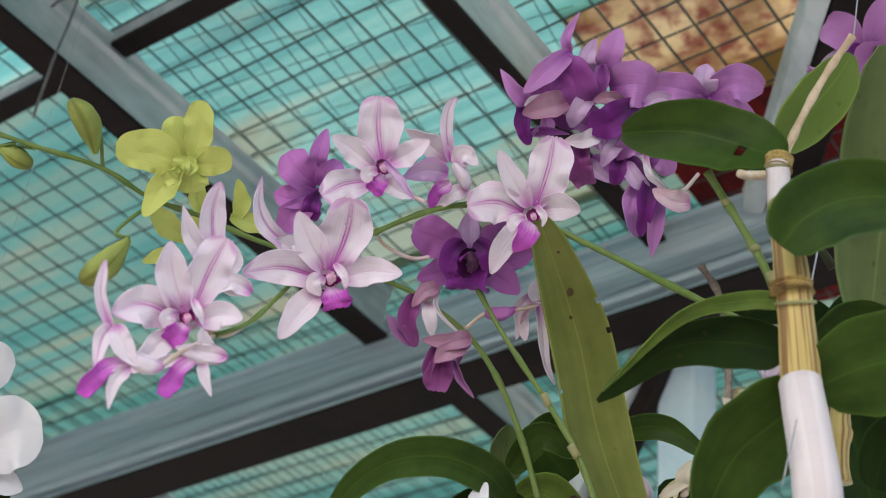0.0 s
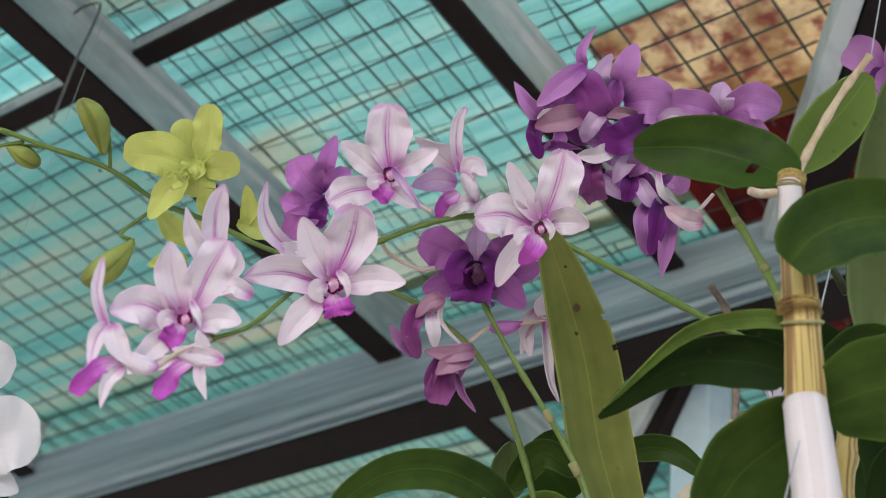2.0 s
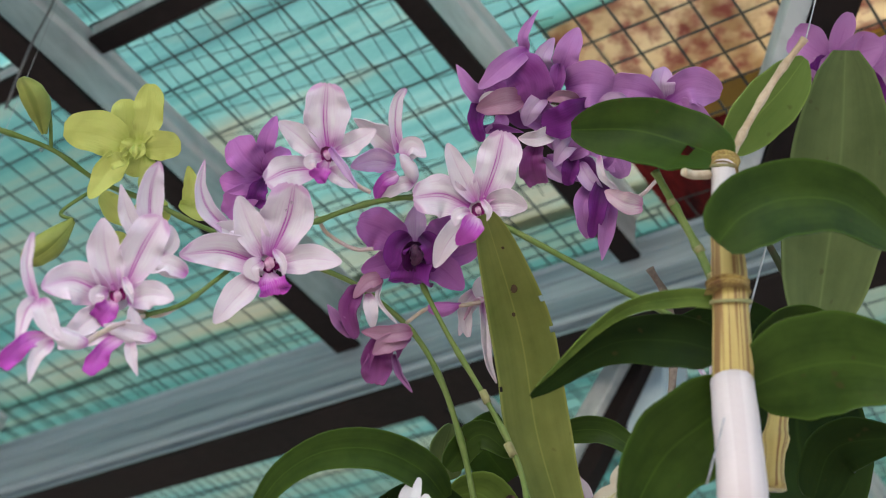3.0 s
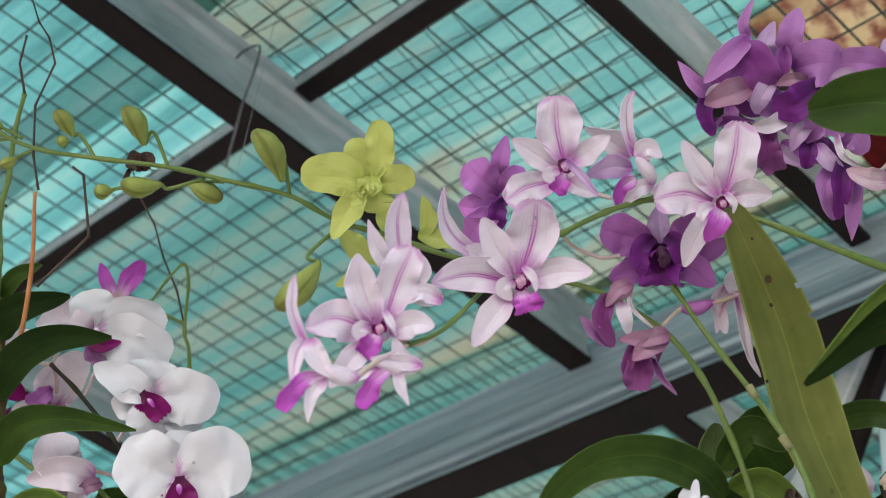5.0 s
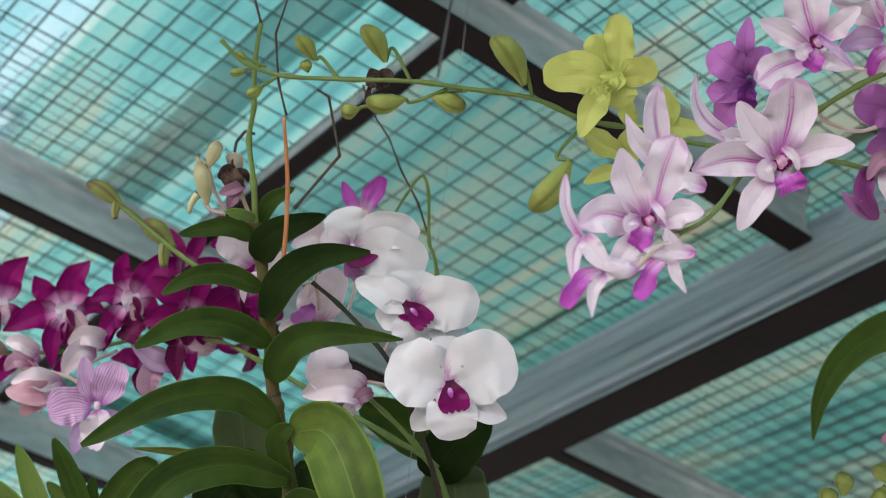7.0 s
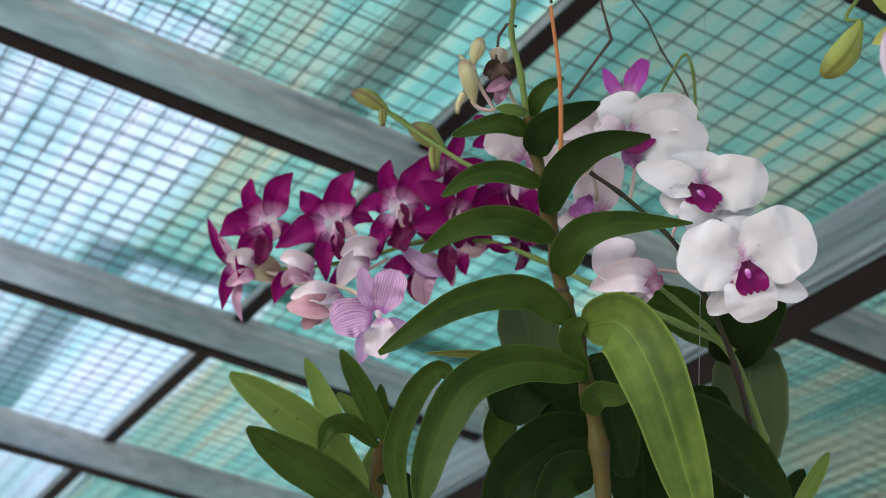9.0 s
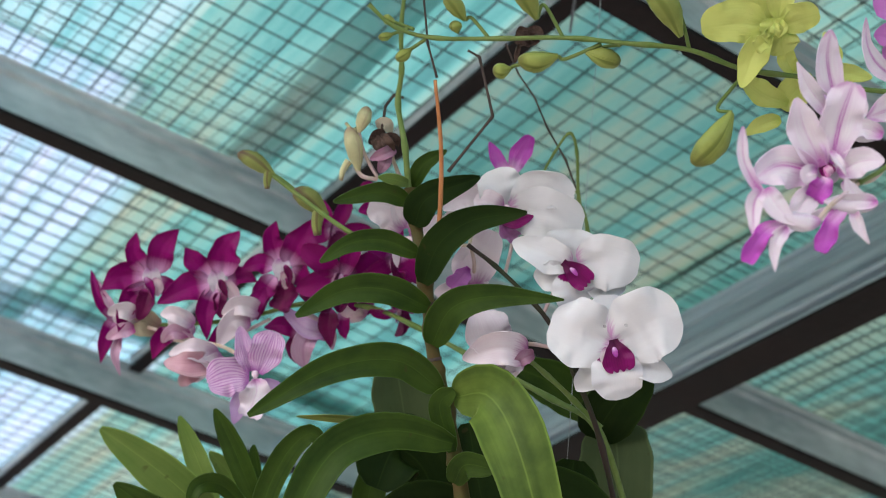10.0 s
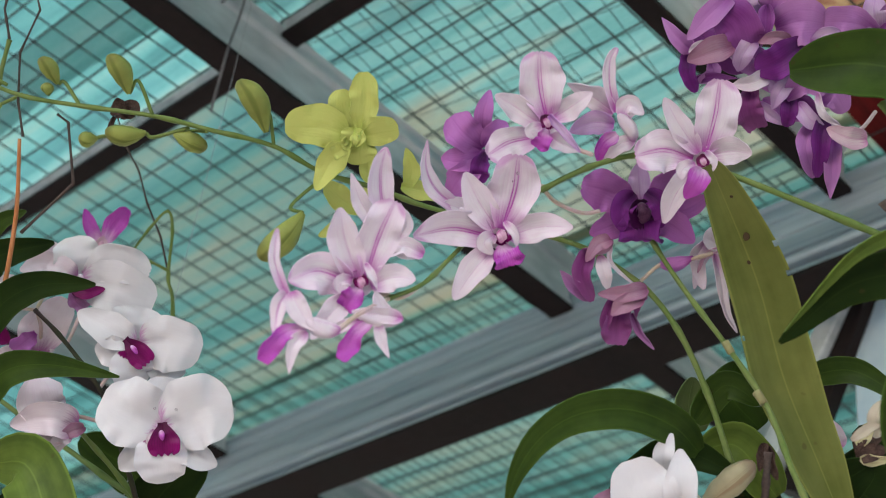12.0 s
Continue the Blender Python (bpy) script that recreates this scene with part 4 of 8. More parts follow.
rag = thing("cloth", (-0.40, 1.00, 2.56), "dark maroon and red cloth lying behind the tarpaulin", "cloth")
TL, TR, BL, BR = (Vector(v) for v in ((-0.565, 0.988, 2.560), (0.30, 0.988, 2.560), (-0.565, 1.30, 2.545), (0.30, 1.30, 2.545)))
RAG = mottled("dark_maroon_cloth", (0.020, 0.010, 0.012), (0.22, 0.02, 0.02), 9, 0.9, stretch=(3, 1, 0.4), relief=0.5, depth=0.004)
part("folds", sheet([[TL.lerp(TR, u).lerp(BL.lerp(BR, u), v) + Vector((0, 0.02 * math.sin(26 * u), 0)) for v in np.linspace(0, 1, 6)] for u in np.linspace(0, 1, 30)], 0.002, "folds"), RAG, rag)
part("strip", sheet([[TL.lerp(TR, u).lerp(BL.lerp(BR, u), v) + Vector((0.012, -0.02 + 0.01 * math.sin(30 * u), 0)) for v in np.linspace(0.2, 0.8, 5)] for u in np.linspace(0.80, 0.86, 6)], 0.002, "strip"), mottled("blue_cloth", (0.10, 0.24, 0.45), (0.35, 0.45, 0.55), 20, 0.8), rag, "pale blue strip")


# ---------------------------------------------------------------- striped white orchid on the thick cane
P1 = thing("orchid_plant", (-0.2272, 0.5435, 1.8279), "orchid with white flowers striped magenta on a long spray", "orchid", "orchids")
stem(P1, [(-0.2383, 0.5513, 1.9216), (-0.2781, 0.5567, 1.9594), (-0.3309, 0.5162, 1.9936), (-0.3558, 0.5011, 2.0088), (-0.3752, 0.4830, 2.0105), (-0.3878, 0.4668, 2.0000), (-0.3978, 0.4546, 1.9878), (-0.4092, 0.4464, 1.9785), (-0.4013, 0.4361, 1.9742), (-0.4329, 0.4379, 1.9666), (-0.4408, 0.4247, 1.9389), (-0.4379, 0.4053, 1.9086), (-0.4424, 0.3898, 1.8927)], 0.0017, 0.0011, STEM, 9)
stem(P1, [(-0.2191, 0.5303, 1.8040), (-0.2159, 0.5222, 1.8289), (-0.2185, 0.5197, 1.8736)], 0.0106, 0.0092, SHEATH, 0, "cane", "cane in a papery white sheath", wobble=0.03)
stem(P1, [(-0.2186, 0.5212, 1.8712), (-0.2134, 0.5080, 1.9065), (-0.2128, 0.5030, 1.9430)], 0.0086, 0.0070, CANE, 0, "cane", "ridged yellow-brown cane", wobble=0.05)
stem(P1, [(-0.2157, 0.5080, 1.9446), (-0.2204, 0.5160, 1.9689), (-0.2204, 0.5159, 1.9938)], 0.0056, 0.0058, SHEATH, 0, "cane", "cane in a papery white sheath", wobble=0.06)
stem(P1, [(-0.2207, 0.5171, 1.9923), (-0.2076, 0.5159, 2.0163), (-0.1915, 0.5139, 2.0387), (-0.1753, 0.5106, 2.0533)], 0.0019, 0.0016, DRY, 4, "cane", "thin dry cane", wobble=0.06)
stem(P1, [(-0.2256, 0.5114, 1.9873), (-0.2300, 0.5047, 1.9835), (-0.2317, 0.4983, 1.9808)], 0.0023, 0.0020, DRY, 0, "cane", "broken dry stub")
stem(P1, [(-0.2583, 0.5187, 2.0092), (-0.2527, 0.5302, 1.9923), (-0.2448, 0.5376, 1.9704), (-0.2371, 0.5407, 1.9464)], 0.0018, 0.0021, STEM, 3, "cane", "slender green cane")
stem(P1, [(-0.2352, 0.5940, 1.8676), (-0.2285, 0.5886, 1.9016), (-0.2219, 0.5985, 1.9472)], 0.0050, 0.0046, CANE, 3, "cane")
stem(P1, [(-0.2978, 0.6135, 1.9384), (-0.2932, 0.6065, 1.9745), (-0.2934, 0.5986, 1.9984), (-0.2978, 0.5868, 2.0123)], 0.0022, 0.0019, DEAD, 4, "cane", "dead grey cane", wobble=0.15)
for a, b, r in (((-0.2204, 0.5161, 1.9915), (-0.2195, 0.5166, 1.9985), 0.0053), ((-0.2131, 0.5050, 1.9085), (-0.2129, 0.5040, 1.9130), 0.0074)):
    stem(P1, [a, Vector(a).lerp(Vector(b), 0.5), b], r, r * 0.94, KNUCKLE, 2, "node", "rough yellow-brown node", n=8, wobble=0.10)
leaf(P1, [(-0.2171, 0.5153, 1.9954), (-0.2385, 0.5139, 2.0142), (-0.2642, 0.5053, 2.0280), (-0.2938, 0.4964, 2.0337)], 0.0345, LEAF, a=0.45, b=0.5, seed=1, nu=46, nv=17, holes=((0.30, 0.58, 0.035, 0.11),), label="broad green leaf with a small hole")
leaf(P1, [(-0.2254, 0.5294, 2.0169), (-0.2093, 0.5272, 2.0303), (-0.1937, 0.5258, 2.0427), (-0.1812, 0.5236, 2.0550)], 0.028, LEAF_BRIGHT, a=0.5, b=0.6, seed=2)
leaf(P1, [(-0.2249, 0.6238, 1.9594), (-0.2071, 0.6034, 1.9995), (-0.1870, 0.5773, 2.0345), (-0.1677, 0.5426, 2.0717)], 0.058, LEAF_BROAD, a=0.6, b=0.5, seed=3, fold=0.1)
leaf(P1, [(-0.1519, 0.5490, 1.9463), (-0.1636, 0.5151, 1.9479), (-0.1817, 0.4971, 1.9432), (-0.1969, 0.4859, 1.9309), (-0.2075, 0.4840, 1.9185)], 0.034, LEAF, a=0.4, b=0.30, seed=4, twist=10)
leaf(P1, [(-0.2150, 0.5076, 1.9061), (-0.2323, 0.4992, 1.9083), (-0.2635, 0.4969, 1.9078), (-0.3068, 0.5047, 1.8874)], 0.0082, LEAF_MID, a=0.3, b=0.8, seed=5)
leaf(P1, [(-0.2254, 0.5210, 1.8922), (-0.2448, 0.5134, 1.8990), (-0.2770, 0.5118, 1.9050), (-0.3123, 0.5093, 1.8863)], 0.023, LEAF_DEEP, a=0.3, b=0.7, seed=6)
leaf(P1, [(-0.2153, 0.5286, 1.8753), (-0.1942, 0.5317, 1.8807), (-0.1733, 0.5414, 1.8842), (-0.1443, 0.5508, 1.8734)], 0.044, LEAF, a=0.4, b=0.5, seed=7, fold=0.1)
leaf(P1, [(-0.2218, 0.5357, 1.8769), (-0.2367, 0.5284, 1.8625), (-0.2562, 0.5306, 1.8521), (-0.2743, 0.5351, 1.8286)], 0.042, LEAF, a=0.4, b=0.5, seed=8)
leaf(P1, [(-0.3467, 0.6266, 1.8393), (-0.3510, 0.6030, 1.8804), (-0.3546, 0.5787, 1.9199), (-0.3488, 0.5470, 1.9602), (-0.3401, 0.4947, 1.9950)], 0.0345, LEAF_OLIVE, a=0.72, b=0.50, seed=9, fold=0.26, nu=76, nv=17, holes=((0.745, 0.0, 0.008, 0.07), (0.805, 0.0, 0.006, 0.06), (0.625, 1.0, 0.007, 0.06)), label="long olive-green leaf with a bitten edge")
leaf(P1, [(-0.3943, 0.5623, 1.8821), (-0.3920, 0.5387, 1.8840), (-0.4006, 0.5139, 1.8838), (-0.4160, 0.4954, 1.8766), (-0.4319, 0.4873, 1.8643), (-0.4457, 0.4877, 1.8488), (-0.4556, 0.4932, 1.8334)], 0.0200, LEAF, a=0.40, b=0.95, seed=10, nu=26)
leaf(P1, [(-0.4007, 0.5684, 1.9047), (-0.3831, 0.5692, 1.9208), (-0.3707, 0.5828, 1.9125)], 0.016, LEAF, seed=11)
leaf(P1, [(-0.4184, 0.5965, 1.9180), (-0.4177, 0.5858, 1.9281), (-0.4104, 0.5798, 1.9411)], 0.0171, LEAF_BROAD, seed=12)
leaf(P1, [(-0.3570, 0.5978, 1.9315), (-0.3344, 0.6102, 1.9345), (-0.3160, 0.6258, 1.9201)], 0.014, LEAF, seed=13)
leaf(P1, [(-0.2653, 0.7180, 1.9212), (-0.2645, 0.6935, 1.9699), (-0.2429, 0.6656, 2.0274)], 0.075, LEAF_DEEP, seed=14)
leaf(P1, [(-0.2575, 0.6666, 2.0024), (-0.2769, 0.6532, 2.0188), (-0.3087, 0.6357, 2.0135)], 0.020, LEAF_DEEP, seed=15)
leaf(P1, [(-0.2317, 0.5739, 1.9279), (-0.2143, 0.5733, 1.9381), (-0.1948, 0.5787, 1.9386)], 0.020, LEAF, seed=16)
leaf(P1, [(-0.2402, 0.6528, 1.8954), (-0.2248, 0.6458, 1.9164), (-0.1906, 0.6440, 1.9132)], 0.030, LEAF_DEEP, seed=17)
odd_flower(P1, (-0.4206, 0.4350, 1.9495), (-0.4196, 0.4352, 1.9437), 0.0041, COLUMN_DARK, [
    ([(-0.4199, 0.4313, 1.9531), (-0.4226, 0.4359, 1.9498), (-0.4232, 0.4382, 1.9439)], 0.0130, PALE, "callus", "round"),
    ([(-0.4210, 0.4322, 1.9518), (-0.4214, 0.4184, 1.9594), (-0.4191, 0.4051, 1.9672)], 0.0153, PALE, "sepal", "oval"),
    ([(-0.4191, 0.4344, 1.9514), (-0.4052, 0.4266, 1.9643), (-0.3945, 0.4156, 1.9738)], 0.0245, STRIPED, "petal", "broad"),
    ([(-0.4243, 0.4331, 1.9478), (-0.4349, 0.4171, 1.9474), (-0.4484, 0.4040, 1.9407)], 0.0180, STRIPED, "petal", "oval"),
    ([(-0.4181, 0.4383, 1.9488), (-0.4033, 0.4443, 1.9520), (-0.3894, 0.4524, 1.9505)], 0.0142, PALE, "sepal", "oval"),
    ([(-0.4253, 0.4357, 1.9428), (-0.4350, 0.4335, 1.9314), (-0.4447, 0.4324, 1.9182)], 0.0136, PALE, "sepal", "oval"),
    ([(-0.4212, 0.4379, 1.9439), (-0.4193, 0.4392, 1.9378), (-0.4204, 0.4434, 1.9345)], 0.0146, LIP_PINK, "lip", "fan"),
    ([(-0.4228, 0.4330, 1.9488), (-0.4257, 0.4300, 1.9430), (-0.4248, 0.4353, 1.9387)], 0.0083, PALE, "lip_lobe", "oval"),
    ([(-0.4154, 0.4318, 1.9525), (-0.4121, 0.4362, 1.9463), (-0.4143, 0.4413, 1.9414)], 0.0043, PALE, "lip_lobe", "lance"),
    ([(-0.4220, 0.4344, 1.9529), (-0.4204, 0.4364, 1.9490), (-0.4195, 0.4392, 1.9456)], 0.0092, THROAT, "throat", "throat"),
    ([(-0.4181, 0.4313, 1.9478), (-0.4165, 0.4322, 1.9450), (-0.4169, 0.4348, 1.9438)], 0.0046, PINK_BACK, "anther_cap", "round")], "white flower with magenta stripes and a magenta lip")
odd_flower(P1, (-0.4487, 0.3763, 1.8982), (-0.4472, 0.3764, 1.8927), 0.0036, COLUMN_DARK, [
    ([(-0.4476, 0.3732, 1.9011), (-0.4502, 0.3778, 1.8977), (-0.4509, 0.3801, 1.8919)], 0.0130, PALE, "callus", "round"),
    ([(-0.4490, 0.3752, 1.8988), (-0.4460, 0.3619, 1.9101), (-0.4410, 0.3515, 1.9202)], 0.0154, PALE, "sepal", "oval"),
    ([(-0.4462, 0.3777, 1.8996), (-0.4344, 0.3714, 1.9135), (-0.4215, 0.3669, 1.9255)], 0.0189, STRIPED, "petal", "broad"),
    ([(-0.4517, 0.3739, 1.8969), (-0.4587, 0.3591, 1.8974), (-0.4675, 0.3507, 1.8896)], 0.0189, STRIPED, "petal", "oval"),
    ([(-0.4464, 0.3812, 1.8964), (-0.4367, 0.3860, 1.8999), (-0.4289, 0.3924, 1.8994)], 0.0128, PALE, "sepal", "oval"),
    ([(-0.4529, 0.3752, 1.8907), (-0.4607, 0.3722, 1.8806), (-0.4684, 0.3700, 1.8690)], 0.0113, PALE, "sepal", "oval"),
    ([(-0.4464, 0.3844, 1.8934), (-0.4446, 0.3885, 1.8887), (-0.4433, 0.3926, 1.8835)], 0.0051, PALE, "sepal", "lance"),
    ([(-0.4487, 0.3763, 1.8930), (-0.4494, 0.3749, 1.8874), (-0.4553, 0.3750, 1.8843)], 0.0100, LIP_PINK, "lip", "fan"),
    ([(-0.4502, 0.3725, 1.8970), (-0.4524, 0.3685, 1.8927), (-0.4530, 0.3722, 1.8888)], 0.0077, PALE, "lip_lobe", "oval"),
    ([(-0.4412, 0.3721, 1.9014), (-0.4389, 0.3756, 1.8950), (-0.4401, 0.3804, 1.8913)], 0.0038, PALE, "lip_lobe", "lance"),
    ([(-0.4492, 0.3750, 1.9002), (-0.4477, 0.3765, 1.8968), (-0.4469, 0.3783, 1.8942)], 0.0068, THROAT, "throat", "throat"),
    ([(-0.4445, 0.3725, 1.8951), (-0.4430, 0.3732, 1.8925), (-0.4435, 0.3751, 1.8919)], 0.0031, PINK_BACK, "anther_cap", "round")], "white flower with magenta stripes and a magenta lip")
odd_flower(P1, (-0.3939, 0.4319, 2.0056), (-0.3929, 0.4327, 1.9998), 0.0040, COLUMN_DARK, [
    ([(-0.3929, 0.4295, 2.0082), (-0.3956, 0.4341, 2.0048), (-0.3963, 0.4364, 1.9990)], 0.0130, PALE, "callus", "round"),
    ([(-0.3929, 0.4312, 2.0068), (-0.3876, 0.4186, 2.0184), (-0.3808, 0.4086, 2.0291)], 0.0227, STRIPED, "petal", "broad"),
    ([(-0.3962, 0.4316, 2.0040), (-0.4008, 0.4177, 2.0090), (-0.4058, 0.4065, 2.0118)], 0.0125, PALE, "sepal", "oval"),
    ([(-0.3995, 0.4331, 2.0003), (-0.4108, 0.4247, 1.9965), (-0.4218, 0.4212, 1.9907)], 0.0176, STRIPED, "petal", "broad"),
    ([(-0.3902, 0.4332, 2.0073), (-0.3795, 0.4346, 2.0118), (-0.3689, 0.4367, 2.0158)], 0.0119, PALE, "sepal", "oval"),
    ([(-0.3941, 0.4355, 1.9995), (-0.3903, 0.4423, 1.9966), (-0.3859, 0.4493, 1.9944)], 0.0085, PALE, "sepal", "lance"),
    ([(-0.3879, 0.4264, 1.9941), (-0.3894, 0.4260, 1.9885), (-0.3942, 0.4268, 1.9855)], 0.0088, LIP_PINK, "lip", "fan"),
    ([(-0.3890, 0.4238, 1.9957), (-0.3926, 0.4204, 1.9912), (-0.3920, 0.4242, 1.9881)], 0.0066, PALE, "lip_lobe", "oval"),
    ([(-0.3839, 0.4232, 1.9987), (-0.3793, 0.4315, 1.9898), (-0.3777, 0.4410, 1.9838)], 0.0041, LILAC, "lip_lobe", "wisp"),
    ([(-0.3884, 0.4235, 2.0012), (-0.3872, 0.4257, 1.9969), (-0.3867, 0.4277, 1.9938)], 0.0066, THROAT, "throat", "throat"),
    ([(-0.3853, 0.4215, 1.9960), (-0.3840, 0.4223, 1.9931), (-0.3845, 0.4246, 1.9922)], 0.0030, PINK_BACK, "anther_cap", "round")], "white flower with magenta stripes and a magenta lip")
odd_flower(P1, (-0.3476, 0.4975, 2.0068), (-0.3473, 0.4984, 2.0011), 0.0040, COLUMN_DARK, [
    ([(-0.3466, 0.4945, 2.0101), (-0.3492, 0.4992, 2.0068), (-0.3499, 0.5014, 2.0009)], 0.0130, PALE, "callus", "round"),
    ([(-0.3453, 0.4981, 2.0079), (-0.3333, 0.4897, 2.0210), (-0.3239, 0.4804, 2.0329)], 0.0225, STRIPED, "petal", "broad"),
    ([(-0.3479, 0.4963, 2.0076), (-0.3495, 0.4819, 2.0173), (-0.3497, 0.4693, 2.0260)], 0.0121, PALE, "sepal", "oval"),
    ([(-0.3514, 0.4962, 2.0054), (-0.3602, 0.4842, 2.0072), (-0.3721, 0.4756, 2.0034)], 0.0214, STRIPED, "petal", "broad"),
    ([(-0.3441, 0.5004, 2.0068), (-0.3344, 0.5050, 2.0081), (-0.3266, 0.5115, 2.0070)], 0.0144, PALE, "sepal", "oval"),
    ([(-0.3525, 0.4988, 2.0000), (-0.3634, 0.4993, 1.9904), (-0.3736, 0.5029, 1.9784)], 0.0121, PALE, "sepal", "oval"),
    ([(-0.3411, 0.4903, 1.9894), (-0.3436, 0.4892, 1.9821), (-0.3517, 0.4905, 1.9760)], 0.0115, LIP_PINK, "lip", "oval"),
    ([(-0.3435, 0.4872, 1.9920), (-0.3476, 0.4831, 1.9879), (-0.3500, 0.4854, 1.9838)], 0.0074, PALE, "lip_lobe", "oval"),
    ([(-0.3367, 0.4867, 1.9962), (-0.3341, 0.4899, 1.9905), (-0.3367, 0.4928, 1.9873)], 0.0037, PALE, "lip_lobe", "lance"),
    ([(-0.3414, 0.4884, 1.9972), (-0.3403, 0.4896, 1.9938), (-0.3400, 0.4913, 1.9910)], 0.0064, THROAT, "throat", "throat"),
    ([(-0.3382, 0.4854, 1.9915), (-0.3373, 0.4856, 1.9889), (-0.3379, 0.4874, 1.9883)], 0.0029, PINK_BACK, "anther_cap", "round")], "white flower with magenta stripes and a magenta lip")
odd_flower(P1, (-0.2695, 0.5799, 1.9075), (-0.2740, 0.5760, 1.9076), 0.0037, CREAM, [
    ([(-0.2707, 0.5799, 1.9065), (-0.2737, 0.5731, 1.9058), (-0.2777, 0.5665, 1.9104)], 0.0074, CREAM, "petal", "oval"),
    ([(-0.2658, 0.5853, 1.9085), (-0.2641, 0.5771, 1.9113), (-0.2607, 0.5749, 1.9192)], 0.0095, STRIPED, "petal", "oval"),
    ([(-0.2684, 0.5823, 1.9061), (-0.2698, 0.5805, 1.9035), (-0.2760, 0.5777, 1.9028)], 0.0064, CREAM, "sepal", "oval")], "faded cream and white flower behind a leaf")
odd_flower(P1, (-0.3059, 0.5820, 1.8768), (-0.3093, 0.5829, 1.8732), 0.0037, CREAM, [
    ([(-0.3068, 0.5826, 1.8755), (-0.3038, 0.5757, 1.8795), (-0.2987, 0.5746, 1.8862)], 0.0090, CREAM, "petal", "oval"),
    ([(-0.3619, 0.6424, 1.9135), (-0.3604, 0.6347, 1.9171), (-0.3618, 0.6266, 1.9253)], 0.0107, STRIPED, "petal", "oval"),
    ([(-0.3180, 0.5770, 1.8719), (-0.3089, 0.5767, 1.8746), (-0.3024, 0.5809, 1.8790)], 0.0048, CREAM, "sepal", "oval")], "faded cream and white flower behind a leaf")
for a, b, c in (((-0.4210, 0.4388, 1.9506), (-0.4169, 0.4450, 1.9659), (-0.4013, 0.4361, 1.9742)), ((-0.4503, 0.3812, 1.8990), (-0.4427, 0.3949, 1.8962), (-0.4379, 0.4053, 1.9086)), ((-0.3945, 0.4388, 2.0039), (-0.3878, 0.4500, 1.9980), (-0.3807, 0.4533, 1.9928)), ((-0.3480, 0.5025, 2.0066), (-0.3441, 0.5092, 2.0027), (-0.3419, 0.5100, 1.9984))):
    stem(P1, [a, b, c], 0.0014, 0.0011, PEDICEL, name="flower_stalk")

for at, turn, size in (((-0.3427, 0.5300, 1.9708), (126.7, -3.7, 30.2), 0.0042), ((-0.3454, 0.5367, 1.9615), (131.2, -27.4, 10.8), 0.0022), ((-0.3373, 0.5104, 1.9831), (151.6, -45.3, -19.2), 0.0016)):
    blemish(P1, at, turn, size)
for a, b, r in (((-0.2369, 0.5370, 1.9509), (-0.2359, 0.5394, 1.9457), 0.0031), ((-0.2437, 0.5365, 1.9692), (-0.2428, 0.5380, 1.9666), 0.0030), ((-0.2538, 0.5265, 1.9954), (-0.2535, 0.5288, 1.9933), 0.0028), ((-0.2287, 0.5874, 1.9034), (-0.2298, 0.5923, 1.8950), 0.0056)):
    stem(P1, [a, b], r * 0.78, r * 0.78, JOINT, 0, "sheath", "pale papery joint", n=4)

odd_flower(P1, (-0.4414, 0.3643, 1.8596), (-0.4475, 0.3489, 1.8588), 0.0083, PALE, [
    ([(-0.4517, 0.3422, 1.8670), (-0.4502, 0.3303, 1.8777), (-0.4472, 0.3257, 1.8840), (-0.4430, 0.3220, 1.8901)], 0.0049, STRIPED, "petal", "strap"),
    ([(-0.4502, 0.3409, 1.8700), (-0.4545, 0.3392, 1.8643), (-0.4594, 0.3436, 1.8520)], 0.0078, STRIPED, "petal", "oval"),
    ([(-0.4474, 0.3398, 1.8691), (-0.4474, 0.3448, 1.8627), (-0.4453, 0.3535, 1.8553)], 0.0098, PALE, "sepal", "oval"),
    ([(-0.4472, 0.3526, 1.8576), (-0.4539, 0.3454, 1.8532), (-0.4584, 0.3429, 1.8466), (-0.4623, 0.3423, 1.8389)], 0.0080, LIP_PINK, "lip", "fan"),
    ([(-0.4481, 0.3520, 1.8551), (-0.4534, 0.3501, 1.8480), (-0.4572, 0.3535, 1.8371)], 0.0064, PALE, "sepal", "lance"),
    ([(-0.4483, 0.3511, 1.8613), (-0.4506, 0.3451, 1.8632), (-0.4500, 0.3394, 1.8680)], 0.0054, LILAC, "petal", "oval")], "striped flower seen from the side with a hanging magenta lip")
stem(P1, [(-0.4419, 0.3635, 1.8596), (-0.4417, 0.3728, 1.8735), (-0.4424, 0.3898, 1.8927)], 0.0012, 0.0010, PEDICEL, name="flower_stalk")
